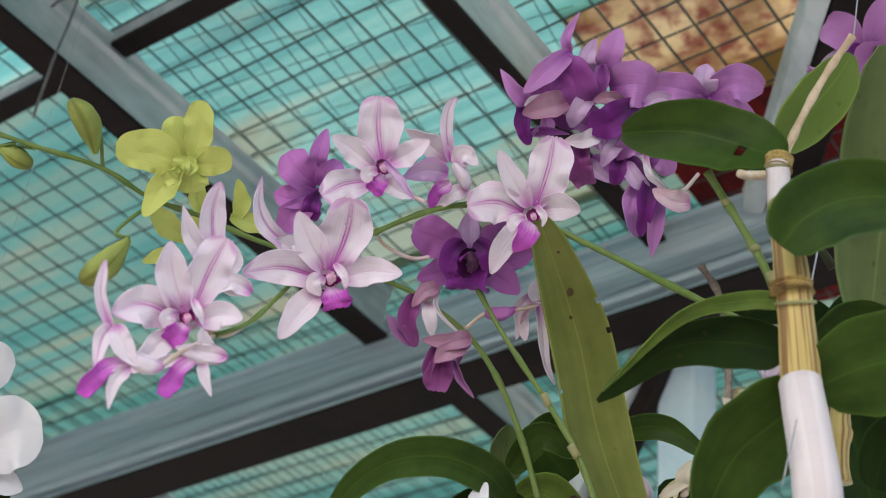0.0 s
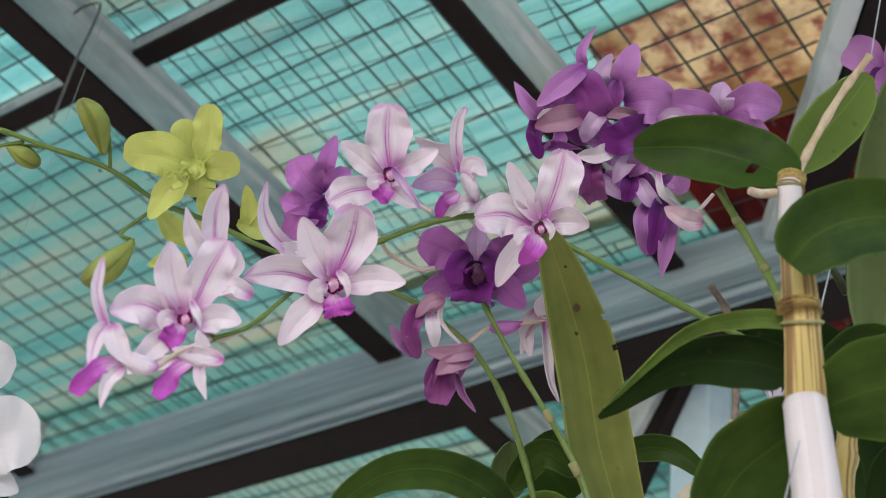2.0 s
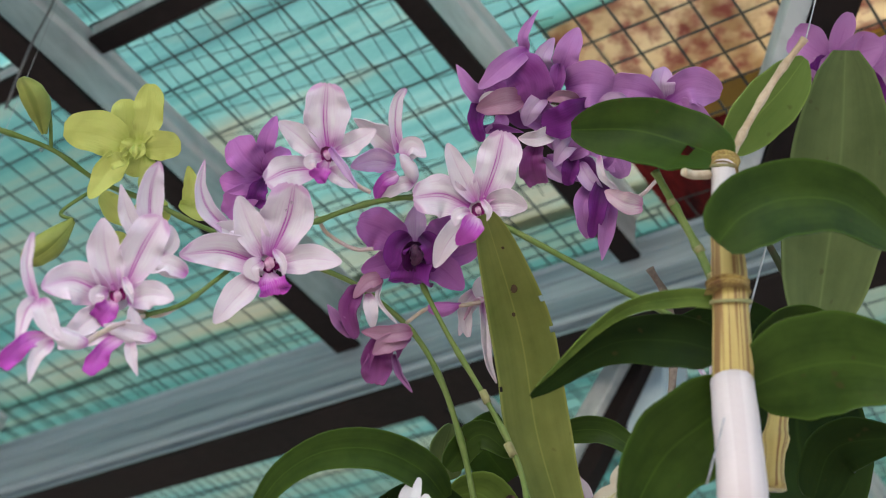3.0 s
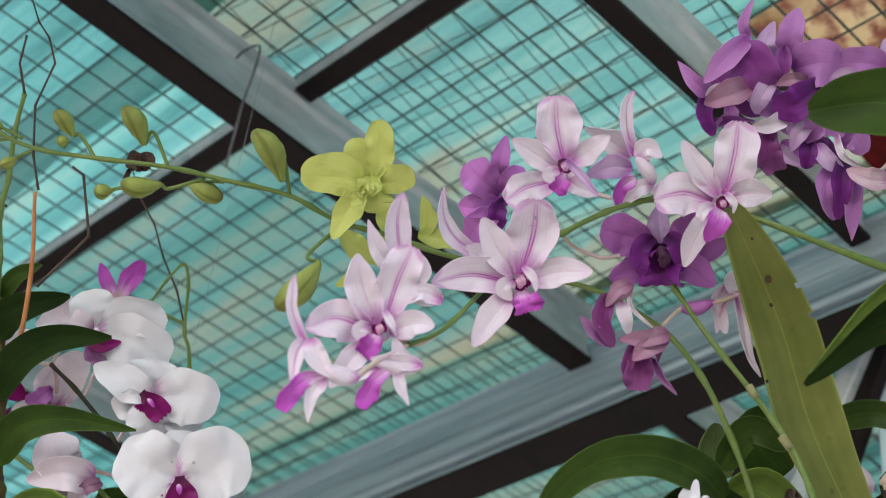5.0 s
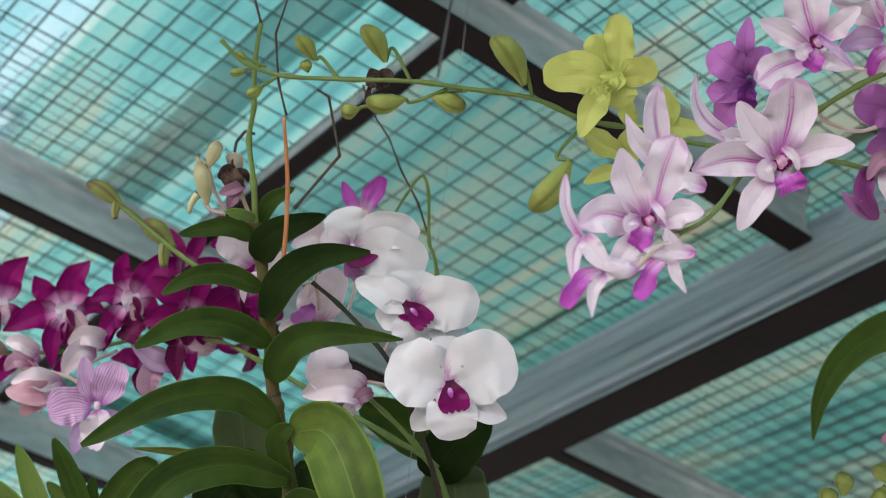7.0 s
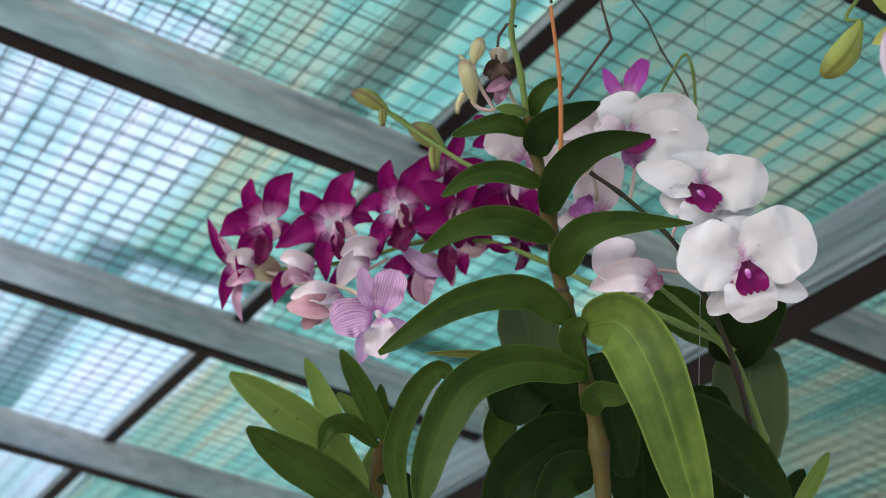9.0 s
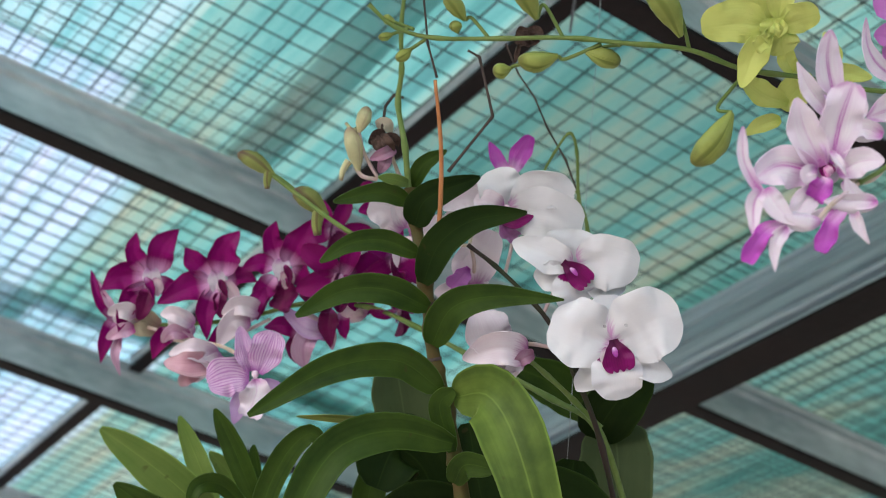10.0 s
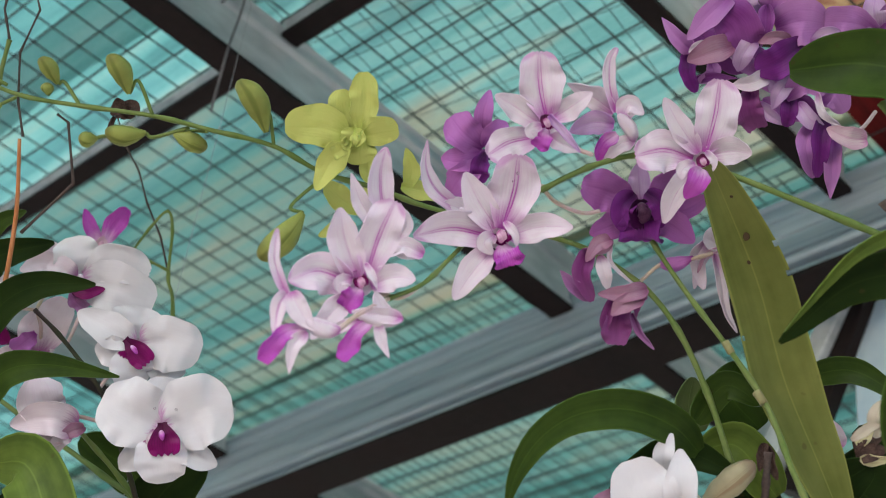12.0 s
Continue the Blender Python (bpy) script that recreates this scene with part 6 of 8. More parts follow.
odd_flower(P4, (-0.3425, 0.5261, 2.0925), (-0.3404, 0.5123, 2.0945), 0.0067, VIOLET_BACK, [
    ([(-0.3308, 0.5009, 2.1128), (-0.3278, 0.4929, 2.1179), (-0.3187, 0.4913, 2.1315)], 0.0061, VIOLET, "sepal", "lance"),
    ([(-0.3567, 0.5045, 2.0890), (-0.3593, 0.4922, 2.0922), (-0.3637, 0.4832, 2.1035)], 0.0092, VIOLET, "petal", "lance"),
    ([(-0.3399, 0.4983, 2.1113), (-0.3293, 0.5055, 2.0970), (-0.3332, 0.5202, 2.0895)], 0.0257, VIOLET_DEEP, "petal", "broad"),
    ([(-0.3286, 0.4985, 2.1121), (-0.3405, 0.4924, 2.0973), (-0.3548, 0.4945, 2.0904)], 0.0123, VIOLET, "petal", "oval"),
    ([(-0.3375, 0.5109, 2.0885), (-0.3448, 0.5010, 2.0795), (-0.3573, 0.4982, 2.0786)], 0.0141, DUSKY, "sepal", "hood"),
    ([(-0.3457, 0.5052, 2.0906), (-0.3505, 0.4985, 2.0868), (-0.3567, 0.4984, 2.0852)], 0.0049, PALE, "lip_lobe", "oval"),
    ([(-0.3590, 0.5024, 2.0891), (-0.3608, 0.5040, 2.0767), (-0.3631, 0.5143, 2.0714)], 0.0092, DARK_LIP, "lip", "strap"),
    ([(-0.3525, 0.5133, 2.0871), (-0.3525, 0.5145, 2.0796), (-0.3621, 0.5130, 2.0766)], 0.0080, VIOLET, "lip_lobe", "oval"),
    ([(-0.3640, 0.5121, 2.0792), (-0.3530, 0.5156, 2.0782), (-0.3440, 0.5253, 2.0793)], 0.0049, VIOLET_DEEP, "sepal", "lance")], "violet flower with a dark lip")
odd_flower(P4, (-0.3242, 0.5403, 2.0967), (-0.3229, 0.5219, 2.0993), 0.0067, VIOLET_DEEP, [
    ([(-0.3175, 0.5176, 2.1076), (-0.3094, 0.5104, 2.1128), (-0.3034, 0.5093, 2.1266)], 0.0141, VIOLET, "petal", "oval"),
    ([(-0.3241, 0.5180, 2.1068), (-0.3235, 0.5070, 2.1096), (-0.3168, 0.5060, 2.1222)], 0.0098, LILAC, "sepal", "oval"),
    ([(-0.3159, 0.5124, 2.1074), (-0.3184, 0.5157, 2.0959), (-0.3266, 0.5220, 2.0899)], 0.0086, VIOLET_DEEP, "sepal", "lance"),
    ([(-0.3185, 0.5239, 2.1008), (-0.3038, 0.5252, 2.0985), (-0.2959, 0.5381, 2.1021)], 0.0257, VIOLET, "petal", "round"),
    ([(-0.3123, 0.5286, 2.0918), (-0.3170, 0.5201, 2.0897), (-0.3261, 0.5188, 2.0902)], 0.0074, DUSKY, "lip_lobe", "hood"),
    ([(-0.3278, 0.5187, 2.0952), (-0.3346, 0.5172, 2.0850), (-0.3417, 0.5224, 2.0808)], 0.0104, LILAC, "sepal", "oval"),
    ([(-0.3069, 0.5327, 2.0921), (-0.3163, 0.5264, 2.0780), (-0.3318, 0.5243, 2.0772)], 0.0184, DARK_LIP, "lip", "broad"),
    ([(-0.3045, 0.5358, 2.0911), (-0.2940, 0.5367, 2.0922), (-0.2900, 0.5457, 2.0933)], 0.0067, LILAC, "sepal", "oval")], "violet flower with a dark lip")
odd_flower(P4, (-0.2802, 0.5650, 2.1050), (-0.2754, 0.5557, 2.1049), 0.0043, VIOLET_DEEP, [
    ([(-0.2765, 0.5573, 2.1025), (-0.2734, 0.5485, 2.1053), (-0.2712, 0.5477, 2.1157)], 0.0141, LILAC, "sepal", "oval"),
    ([(-0.2754, 0.5590, 2.1018), (-0.2601, 0.5569, 2.1031), (-0.2491, 0.5724, 2.1068)], 0.0202, VIOLET, "petal", "broad"),
    ([(-0.2774, 0.5576, 2.1015), (-0.2844, 0.5413, 2.0987), (-0.2975, 0.5360, 2.1028)], 0.0178, VIOLET, "petal", "broad"),
    ([(-0.2722, 0.5608, 2.0994), (-0.2634, 0.5662, 2.0949), (-0.2576, 0.5802, 2.0926)], 0.0104, VIOLET, "sepal", "oval"),
    ([(-0.2748, 0.5542, 2.0972), (-0.2751, 0.5538, 2.0910), (-0.2794, 0.5581, 2.0900)], 0.0080, VIOLET_DEEP, "lip", "fan")], "open violet flower")
odd_flower(P4, (-0.3333, 0.5520, 2.0785), (-0.3313, 0.5350, 2.0802), 0.0055, LILAC, [
    ([(-0.3282, 0.5322, 2.0790), (-0.3347, 0.5253, 2.0709), (-0.3449, 0.5219, 2.0724)], 0.0092, PALE, "sepal", "hood"),
    ([(-0.3394, 0.5323, 2.0764), (-0.3418, 0.5325, 2.0617), (-0.3451, 0.5445, 2.0572)], 0.0141, MAROON, "lip", "fan"),
    ([(-0.3408, 0.5402, 2.0710), (-0.3369, 0.5454, 2.0628), (-0.3314, 0.5557, 2.0607)], 0.0074, LILAC, "sepal", "lance"),
    ([(-0.3191, 0.5420, 2.0801), (-0.3258, 0.5378, 2.0693), (-0.3340, 0.5428, 2.0644)], 0.0092, LILAC, "petal", "oval"),
    ([(-0.3271, 0.5460, 2.0700), (-0.3134, 0.5426, 2.0714), (-0.3083, 0.5556, 2.0726)], 0.0141, VIOLET, "petal", "broad"),
    ([(-0.3285, 0.5374, 2.0802), (-0.3205, 0.5384, 2.0793), (-0.3163, 0.5481, 2.0798)], 0.0086, VIOLET, "petal", "oval"),
    ([(-0.3261, 0.5489, 2.0712), (-0.3273, 0.5496, 2.0632), (-0.3330, 0.5550, 2.0600)], 0.0092, DARK_LIP, "lip_lobe", "strap"),
    ([(-0.3151, 0.5614, 2.0745), (-0.3060, 0.5603, 2.0731), (-0.3064, 0.5716, 2.0685)], 0.0147, VIOLET, "petal", "round"),
    ([(-0.3353, 0.5325, 2.0858), (-0.3385, 0.5235, 2.0854), (-0.3408, 0.5216, 2.0917)], 0.0092, VIOLET, "petal", "oval")], "violet flower turned aside")
odd_flower(P4, (-0.3031, 0.5852, 2.0615), (-0.3123, 0.5729, 2.0595), 0.0061, PALE, [
    ([(-0.3215, 0.5629, 2.0617), (-0.3272, 0.5634, 2.0472), (-0.3308, 0.5768, 2.0380)], 0.0104, VIOLET, "petal", "strap"),
    ([(-0.3144, 0.5626, 2.0627), (-0.3197, 0.5662, 2.0473), (-0.3285, 0.5765, 2.0369)], 0.0104, DARK_LIP, "lip", "strap"),
    ([(-0.3162, 0.5740, 2.0553), (-0.3204, 0.5779, 2.0405), (-0.3290, 0.5893, 2.0308)], 0.0098, VIOLET, "sepal", "lance"),
    ([(-0.3004, 0.5807, 2.0520), (-0.3059, 0.5696, 2.0486), (-0.3137, 0.5633, 2.0548)], 0.0116, POUCH, "sepal", "hood"),
    ([(-0.3220, 0.5496, 2.0675), (-0.3189, 0.5550, 2.0584), (-0.3162, 0.5652, 2.0573)], 0.0092, LILAC, "petal", "oval"),
    ([(-0.3117, 0.5520, 2.0702), (-0.3117, 0.5568, 2.0593), (-0.3085, 0.5687, 2.0570)], 0.0040, PALE, "sepal", "strap")], "violet flower hanging with a dark lip")
odd_flower(P4, (-0.3286, 0.5538, 2.0995), (-0.3304, 0.5377, 2.1038), 0.0061, VIOLET_DEEP, [
    ([(-0.3584, 0.5049, 2.1094), (-0.3492, 0.5156, 2.0971), (-0.3416, 0.5337, 2.0923)], 0.0184, VIOLET_DEEP, "petal", "broad"),
    ([(-0.3398, 0.5295, 2.1009), (-0.3332, 0.5384, 2.0882), (-0.3290, 0.5567, 2.0806)], 0.0172, VIOLET, "petal", "oval"),
    ([(-0.3219, 0.5417, 2.1035), (-0.3146, 0.5487, 2.0932), (-0.3128, 0.5653, 2.0852)], 0.0184, VIOLET_DEEP, "petal", "broad"),
    ([(-0.3298, 0.5579, 2.0820), (-0.3239, 0.5637, 2.0716), (-0.3215, 0.5761, 2.0682)], 0.0135, VIOLET_DEEP, "sepal", "oval"),
    ([(-0.3064, 0.5445, 2.1164), (-0.3126, 0.5303, 2.1153), (-0.3269, 0.5240, 2.1163)], 0.0141, VIOLET, "petal", "oval"),
    ([(-0.3436, 0.5485, 2.0800), (-0.3342, 0.5543, 2.0724), (-0.3279, 0.5670, 2.0717)], 0.0104, VIOLET, "petal", "oval")], "violet flower deep inside the cluster")
stem(P4, [(-0.3358, 0.6178, 2.0984), (-0.3263, 0.6240, 2.1051), (-0.3193, 0.6293, 2.1185)], 0.0014, 0.0012, PEDICEL, name="flower_stalk")

# ---------------------------------------------------------------- white orchid with the leafy cane
P5 = thing("orchid_plant", (-0.7679, 0.4146, 1.7832), "orchid with a leafy upright cane and white flowers", "orchid", "orchids")
stem(P5, [(-0.7640, 0.4119, 1.7815), (-0.7552, 0.3972, 1.8326), (-0.7486, 0.3831, 1.8613), (-0.7411, 0.3652, 1.8923), (-0.7370, 0.3545, 1.9090), (-0.7307, 0.3419, 1.9391), (-0.7262, 0.3308, 1.9636), (-0.7246, 0.3243, 1.9798), (-0.7214, 0.3143, 1.9998)], 0.0050, 0.0032, CANE_GREEN, 9, "cane", wobble=0.15)
stem(P5, [(-0.7228, 0.3156, 1.9971), (-0.7151, 0.3042, 2.0224), (-0.7162, 0.2957, 2.0512), (-0.7069, 0.2899, 2.0682), (-0.6959, 0.2794, 2.0900), (-0.6819, 0.2712, 2.1084)], 0.0020, 0.0013, STEM, 5)
stem(P5, [(-0.6819, 0.2712, 2.1084), (-0.6772, 0.2600, 2.1222), (-0.6685, 0.2548, 2.1357)], 0.0008, 0.0006, TWIG, 3, "dry_twig")
for pts, w, mat, a, b, tw in (
        ([(-0.7208, 0.3157, 1.9907), (-0.7238, 0.2973, 1.9907), (-0.7370, 0.2746, 1.9798)], 0.0118, LEAF, 0.4, 0.6, 0),
        ([(-0.7239, 0.3168, 2.0036), (-0.7101, 0.3158, 2.0124), (-0.6986, 0.3234, 2.0204)], 0.0105, LEAF, 0.4, 0.7, 0),
        ([(-0.7202, 0.3126, 2.0024), (-0.7169, 0.3000, 1.9977), (-0.7170, 0.2908, 1.9948)], 0.0070, LEAF_BRIGHT, 0.4, 0.7, 0),
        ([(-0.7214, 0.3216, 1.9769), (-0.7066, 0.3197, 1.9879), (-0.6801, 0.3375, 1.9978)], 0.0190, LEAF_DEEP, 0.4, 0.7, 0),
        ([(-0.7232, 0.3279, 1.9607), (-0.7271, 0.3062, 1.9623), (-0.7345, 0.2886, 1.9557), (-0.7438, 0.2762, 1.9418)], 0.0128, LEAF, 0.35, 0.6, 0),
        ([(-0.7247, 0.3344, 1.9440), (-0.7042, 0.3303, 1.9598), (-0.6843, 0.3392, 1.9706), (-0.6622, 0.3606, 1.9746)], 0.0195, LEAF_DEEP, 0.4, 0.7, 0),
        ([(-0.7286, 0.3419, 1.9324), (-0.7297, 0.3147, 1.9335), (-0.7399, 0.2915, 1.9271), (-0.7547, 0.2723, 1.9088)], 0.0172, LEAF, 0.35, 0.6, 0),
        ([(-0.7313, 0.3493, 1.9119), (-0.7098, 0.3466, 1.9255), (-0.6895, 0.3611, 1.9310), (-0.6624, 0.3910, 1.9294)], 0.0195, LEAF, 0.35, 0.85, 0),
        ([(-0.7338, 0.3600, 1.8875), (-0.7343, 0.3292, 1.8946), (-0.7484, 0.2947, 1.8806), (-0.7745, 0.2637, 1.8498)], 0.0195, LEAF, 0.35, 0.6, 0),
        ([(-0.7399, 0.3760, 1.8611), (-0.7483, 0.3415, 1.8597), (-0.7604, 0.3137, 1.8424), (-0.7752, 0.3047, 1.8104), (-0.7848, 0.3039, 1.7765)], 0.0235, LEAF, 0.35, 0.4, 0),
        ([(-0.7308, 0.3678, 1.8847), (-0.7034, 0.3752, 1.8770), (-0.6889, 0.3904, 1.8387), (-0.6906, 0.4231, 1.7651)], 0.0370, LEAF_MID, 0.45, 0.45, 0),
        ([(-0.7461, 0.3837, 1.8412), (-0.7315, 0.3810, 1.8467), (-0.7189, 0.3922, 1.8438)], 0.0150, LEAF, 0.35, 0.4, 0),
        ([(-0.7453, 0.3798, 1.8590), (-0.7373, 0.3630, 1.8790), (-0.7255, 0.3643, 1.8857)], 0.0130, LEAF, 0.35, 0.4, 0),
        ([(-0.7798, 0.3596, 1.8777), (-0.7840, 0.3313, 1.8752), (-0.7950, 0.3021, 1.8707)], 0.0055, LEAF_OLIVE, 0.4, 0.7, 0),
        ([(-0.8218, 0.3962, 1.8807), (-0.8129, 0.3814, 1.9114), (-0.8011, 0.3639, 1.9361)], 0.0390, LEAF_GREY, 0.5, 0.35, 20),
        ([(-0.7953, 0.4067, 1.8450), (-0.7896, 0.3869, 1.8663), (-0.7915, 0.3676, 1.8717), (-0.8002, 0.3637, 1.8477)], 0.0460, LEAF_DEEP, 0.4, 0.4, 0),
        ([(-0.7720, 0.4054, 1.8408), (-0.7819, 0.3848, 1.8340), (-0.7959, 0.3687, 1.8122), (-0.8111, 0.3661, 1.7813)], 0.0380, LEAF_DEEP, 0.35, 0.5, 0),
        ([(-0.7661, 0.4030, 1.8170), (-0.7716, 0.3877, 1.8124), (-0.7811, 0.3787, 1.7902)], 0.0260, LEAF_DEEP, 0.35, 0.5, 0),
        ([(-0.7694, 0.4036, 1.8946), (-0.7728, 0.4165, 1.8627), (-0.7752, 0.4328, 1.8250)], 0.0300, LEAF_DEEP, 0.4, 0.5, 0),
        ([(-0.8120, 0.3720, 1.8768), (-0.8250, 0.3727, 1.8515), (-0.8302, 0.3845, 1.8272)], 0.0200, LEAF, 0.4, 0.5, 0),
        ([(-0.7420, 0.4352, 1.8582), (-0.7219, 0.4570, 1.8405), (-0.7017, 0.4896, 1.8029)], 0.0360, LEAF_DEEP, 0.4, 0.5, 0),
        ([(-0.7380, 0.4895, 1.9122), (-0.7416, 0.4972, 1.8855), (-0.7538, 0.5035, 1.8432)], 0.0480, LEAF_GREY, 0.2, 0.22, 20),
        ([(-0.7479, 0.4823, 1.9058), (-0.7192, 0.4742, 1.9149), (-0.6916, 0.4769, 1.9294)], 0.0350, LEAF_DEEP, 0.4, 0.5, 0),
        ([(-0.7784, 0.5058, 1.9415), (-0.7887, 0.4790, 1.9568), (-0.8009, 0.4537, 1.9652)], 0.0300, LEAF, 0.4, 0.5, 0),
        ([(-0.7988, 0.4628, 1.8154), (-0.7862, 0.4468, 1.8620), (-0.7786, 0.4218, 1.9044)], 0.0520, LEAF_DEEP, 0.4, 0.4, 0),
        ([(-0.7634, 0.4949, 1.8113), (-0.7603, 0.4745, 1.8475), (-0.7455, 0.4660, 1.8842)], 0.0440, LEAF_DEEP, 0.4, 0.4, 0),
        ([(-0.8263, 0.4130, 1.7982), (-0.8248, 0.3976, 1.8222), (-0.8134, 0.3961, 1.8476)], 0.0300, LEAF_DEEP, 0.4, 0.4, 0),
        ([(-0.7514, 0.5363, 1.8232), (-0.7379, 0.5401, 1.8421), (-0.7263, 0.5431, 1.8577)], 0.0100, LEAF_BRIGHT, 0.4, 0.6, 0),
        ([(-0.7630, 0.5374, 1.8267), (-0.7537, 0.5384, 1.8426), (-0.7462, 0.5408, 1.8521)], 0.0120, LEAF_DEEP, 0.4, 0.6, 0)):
    leaf(P5, pts, w, mat, a=a, b=b, twist=tw, seed=len(P5.children))
stem(P5, [(-0.7332, 0.4951, 1.8416), (-0.6986, 0.4477, 1.8790), (-0.6877, 0.4139, 1.9118), (-0.6871, 0.3947, 1.9320), (-0.6995, 0.3705, 1.9569), (-0.7119, 0.3541, 1.9732)], 0.0018, 0.0012, STEM_DARK, 6)
odd_flower(P5, (-0.6535, 0.4194, 1.9101), (-0.6528, 0.4220, 1.9017), 0.0028, COLUMN_WHITE, [
    ([(-0.6606, 0.4233, 1.9145), (-0.6525, 0.4147, 1.9236), (-0.6497, 0.4105, 1.9352)], 0.0288, WHITE, "sepal", "round"),
    ([(-0.6542, 0.4193, 1.9095), (-0.6593, 0.4019, 1.9117), (-0.6726, 0.3897, 1.9179)], 0.0389, WHITE, "petal", "round"),
    ([(-0.6521, 0.4201, 1.9092), (-0.6325, 0.4263, 1.9146), (-0.6206, 0.4407, 1.9217)], 0.0414, WHITE, "petal", "round"),
    ([(-0.6622, 0.4209, 1.9035), (-0.6696, 0.4172, 1.8946), (-0.6799, 0.4167, 1.8882)], 0.0157, WHITE, "sepal", "oval"),
    ([(-0.6524, 0.4306, 1.9044), (-0.6450, 0.4402, 1.8982), (-0.6398, 0.4521, 1.8959)], 0.0163, WHITE, "sepal", "oval"),
    ([(-0.6527, 0.4207, 1.9047), (-0.6528, 0.4265, 1.8911), (-0.6603, 0.4358, 1.8836)], 0.0288, WHITE_LIP, "lip", "round"),
    ([(-0.6490, 0.4167, 1.9086), (-0.6501, 0.4210, 1.9004), (-0.6514, 0.4251, 1.8921)], 0.0180, THROAT, "throat", "heart"),
    ([(-0.6530, 0.4149, 1.9047), (-0.6551, 0.4145, 1.8980), (-0.6558, 0.4191, 1.8948)], 0.0028, BLUSH, "lip_lobe", "lance"),
    ([(-0.6480, 0.4165, 1.9032), (-0.6480, 0.4178, 1.9002), (-0.6492, 0.4199, 1.8988)], 0.0031, LIP_PINK, "anther_cap", "oval")], "white flower with a magenta throat")
odd_flower(P5, (-0.6624, 0.3939, 1.9558), (-0.6602, 0.3967, 1.9488), 0.0029, COLUMN_WHITE, [
    ([(-0.6690, 0.3990, 1.9597), (-0.6610, 0.3934, 1.9659), (-0.6583, 0.3912, 1.9755)], 0.0333, WHITE, "sepal", "round"),
    ([(-0.6635, 0.3945, 1.9542), (-0.6680, 0.3783, 1.9576), (-0.6800, 0.3642, 1.9651)], 0.0205, WHITE, "petal", "oval"),
    ([(-0.6593, 0.3968, 1.9547), (-0.6437, 0.4051, 1.9542), (-0.6364, 0.4223, 1.9543)], 0.0320, WHITE, "petal", "round"),
    ([(-0.6670, 0.3944, 1.9525), (-0.6728, 0.3872, 1.9483), (-0.6802, 0.3810, 1.9499)], 0.0179, WHITE, "sepal", "oval"),
    ([(-0.6616, 0.4049, 1.9501), (-0.6533, 0.4135, 1.9456), (-0.6486, 0.4233, 1.9447)], 0.0179, WHITE, "sepal", "oval"),
    ([(-0.6637, 0.3945, 1.9490), (-0.6642, 0.3979, 1.9388), (-0.6695, 0.4066, 1.9340)], 0.0244, WHITE_LIP, "lip", "round"),
    ([(-0.6621, 0.3880, 1.9531), (-0.6584, 0.3950, 1.9472), (-0.6557, 0.4026, 1.9413)], 0.0140, THROAT, "throat", "heart"),
    ([(-0.6580, 0.3903, 1.9483), (-0.6568, 0.3925, 1.9460), (-0.6572, 0.3951, 1.9449)], 0.0026, LIP_PINK, "anther_cap", "oval")], "white flower with a magenta throat")
odd_flower(P5, (-0.6897, 0.3629, 1.9947), (-0.6875, 0.3653, 1.9896), 0.0030, COLUMN_WHITE, [
    ([(-0.6960, 0.3678, 1.9972), (-0.6905, 0.3582, 2.0046), (-0.6905, 0.3516, 2.0155)], 0.0283, WHITE, "sepal", "round"),
    ([(-0.6875, 0.3654, 1.9945), (-0.6696, 0.3707, 2.0008), (-0.6593, 0.3907, 1.9997)], 0.0237, WHITE, "petal", "broad"),
    ([(-0.6888, 0.3658, 1.9912), (-0.6721, 0.3791, 1.9874), (-0.6627, 0.4005, 1.9858)], 0.0302, WHITE, "petal", "round"),
    ([(-0.6925, 0.3629, 1.9935), (-0.6944, 0.3530, 1.9956), (-0.7012, 0.3478, 1.9969)], 0.0151, BLUSH, "sepal", "oval"),
    ([(-0.6917, 0.3619, 1.9869), (-0.6849, 0.3677, 1.9834), (-0.6777, 0.3752, 1.9870)], 0.0082, THROAT, "throat", "oval"),
    ([(-0.6910, 0.3658, 1.9857), (-0.6915, 0.3664, 1.9797), (-0.6921, 0.3741, 1.9773)], 0.0099, MAUVE, "lip", "fan")], "white flower with a magenta throat")
odd_flower(P5, (-0.7397, 0.3773, 1.9736), (-0.7383, 0.3701, 1.9740), 0.0054, COLUMN_WHITE, [
    ([(-0.7399, 0.3778, 1.9691), (-0.7288, 0.3757, 1.9817), (-0.7168, 0.3738, 1.9947)], 0.0223, BLUSH, "petal", "round"),
    ([(-0.7402, 0.3756, 1.9667), (-0.7368, 0.3676, 1.9762), (-0.7315, 0.3625, 1.9853)], 0.0156, BLUSH, "sepal", "oval"),
    ([(-0.7333, 0.3687, 1.9742), (-0.7378, 0.3665, 1.9682), (-0.7432, 0.3633, 1.9616)], 0.0115, PURPLE, "lip", "fan"),
    ([(-0.7405, 0.3766, 1.9673), (-0.7481, 0.3673, 1.9640), (-0.7542, 0.3593, 1.9613)], 0.0135, BLUSH, "sepal", "oval"),
    ([(-0.7411, 0.3786, 1.9688), (-0.7389, 0.3857, 1.9646), (-0.7328, 0.3904, 1.9675)], 0.0149, BLUSH, "petal", "oval")], "blushed white flower half hidden by leaves")
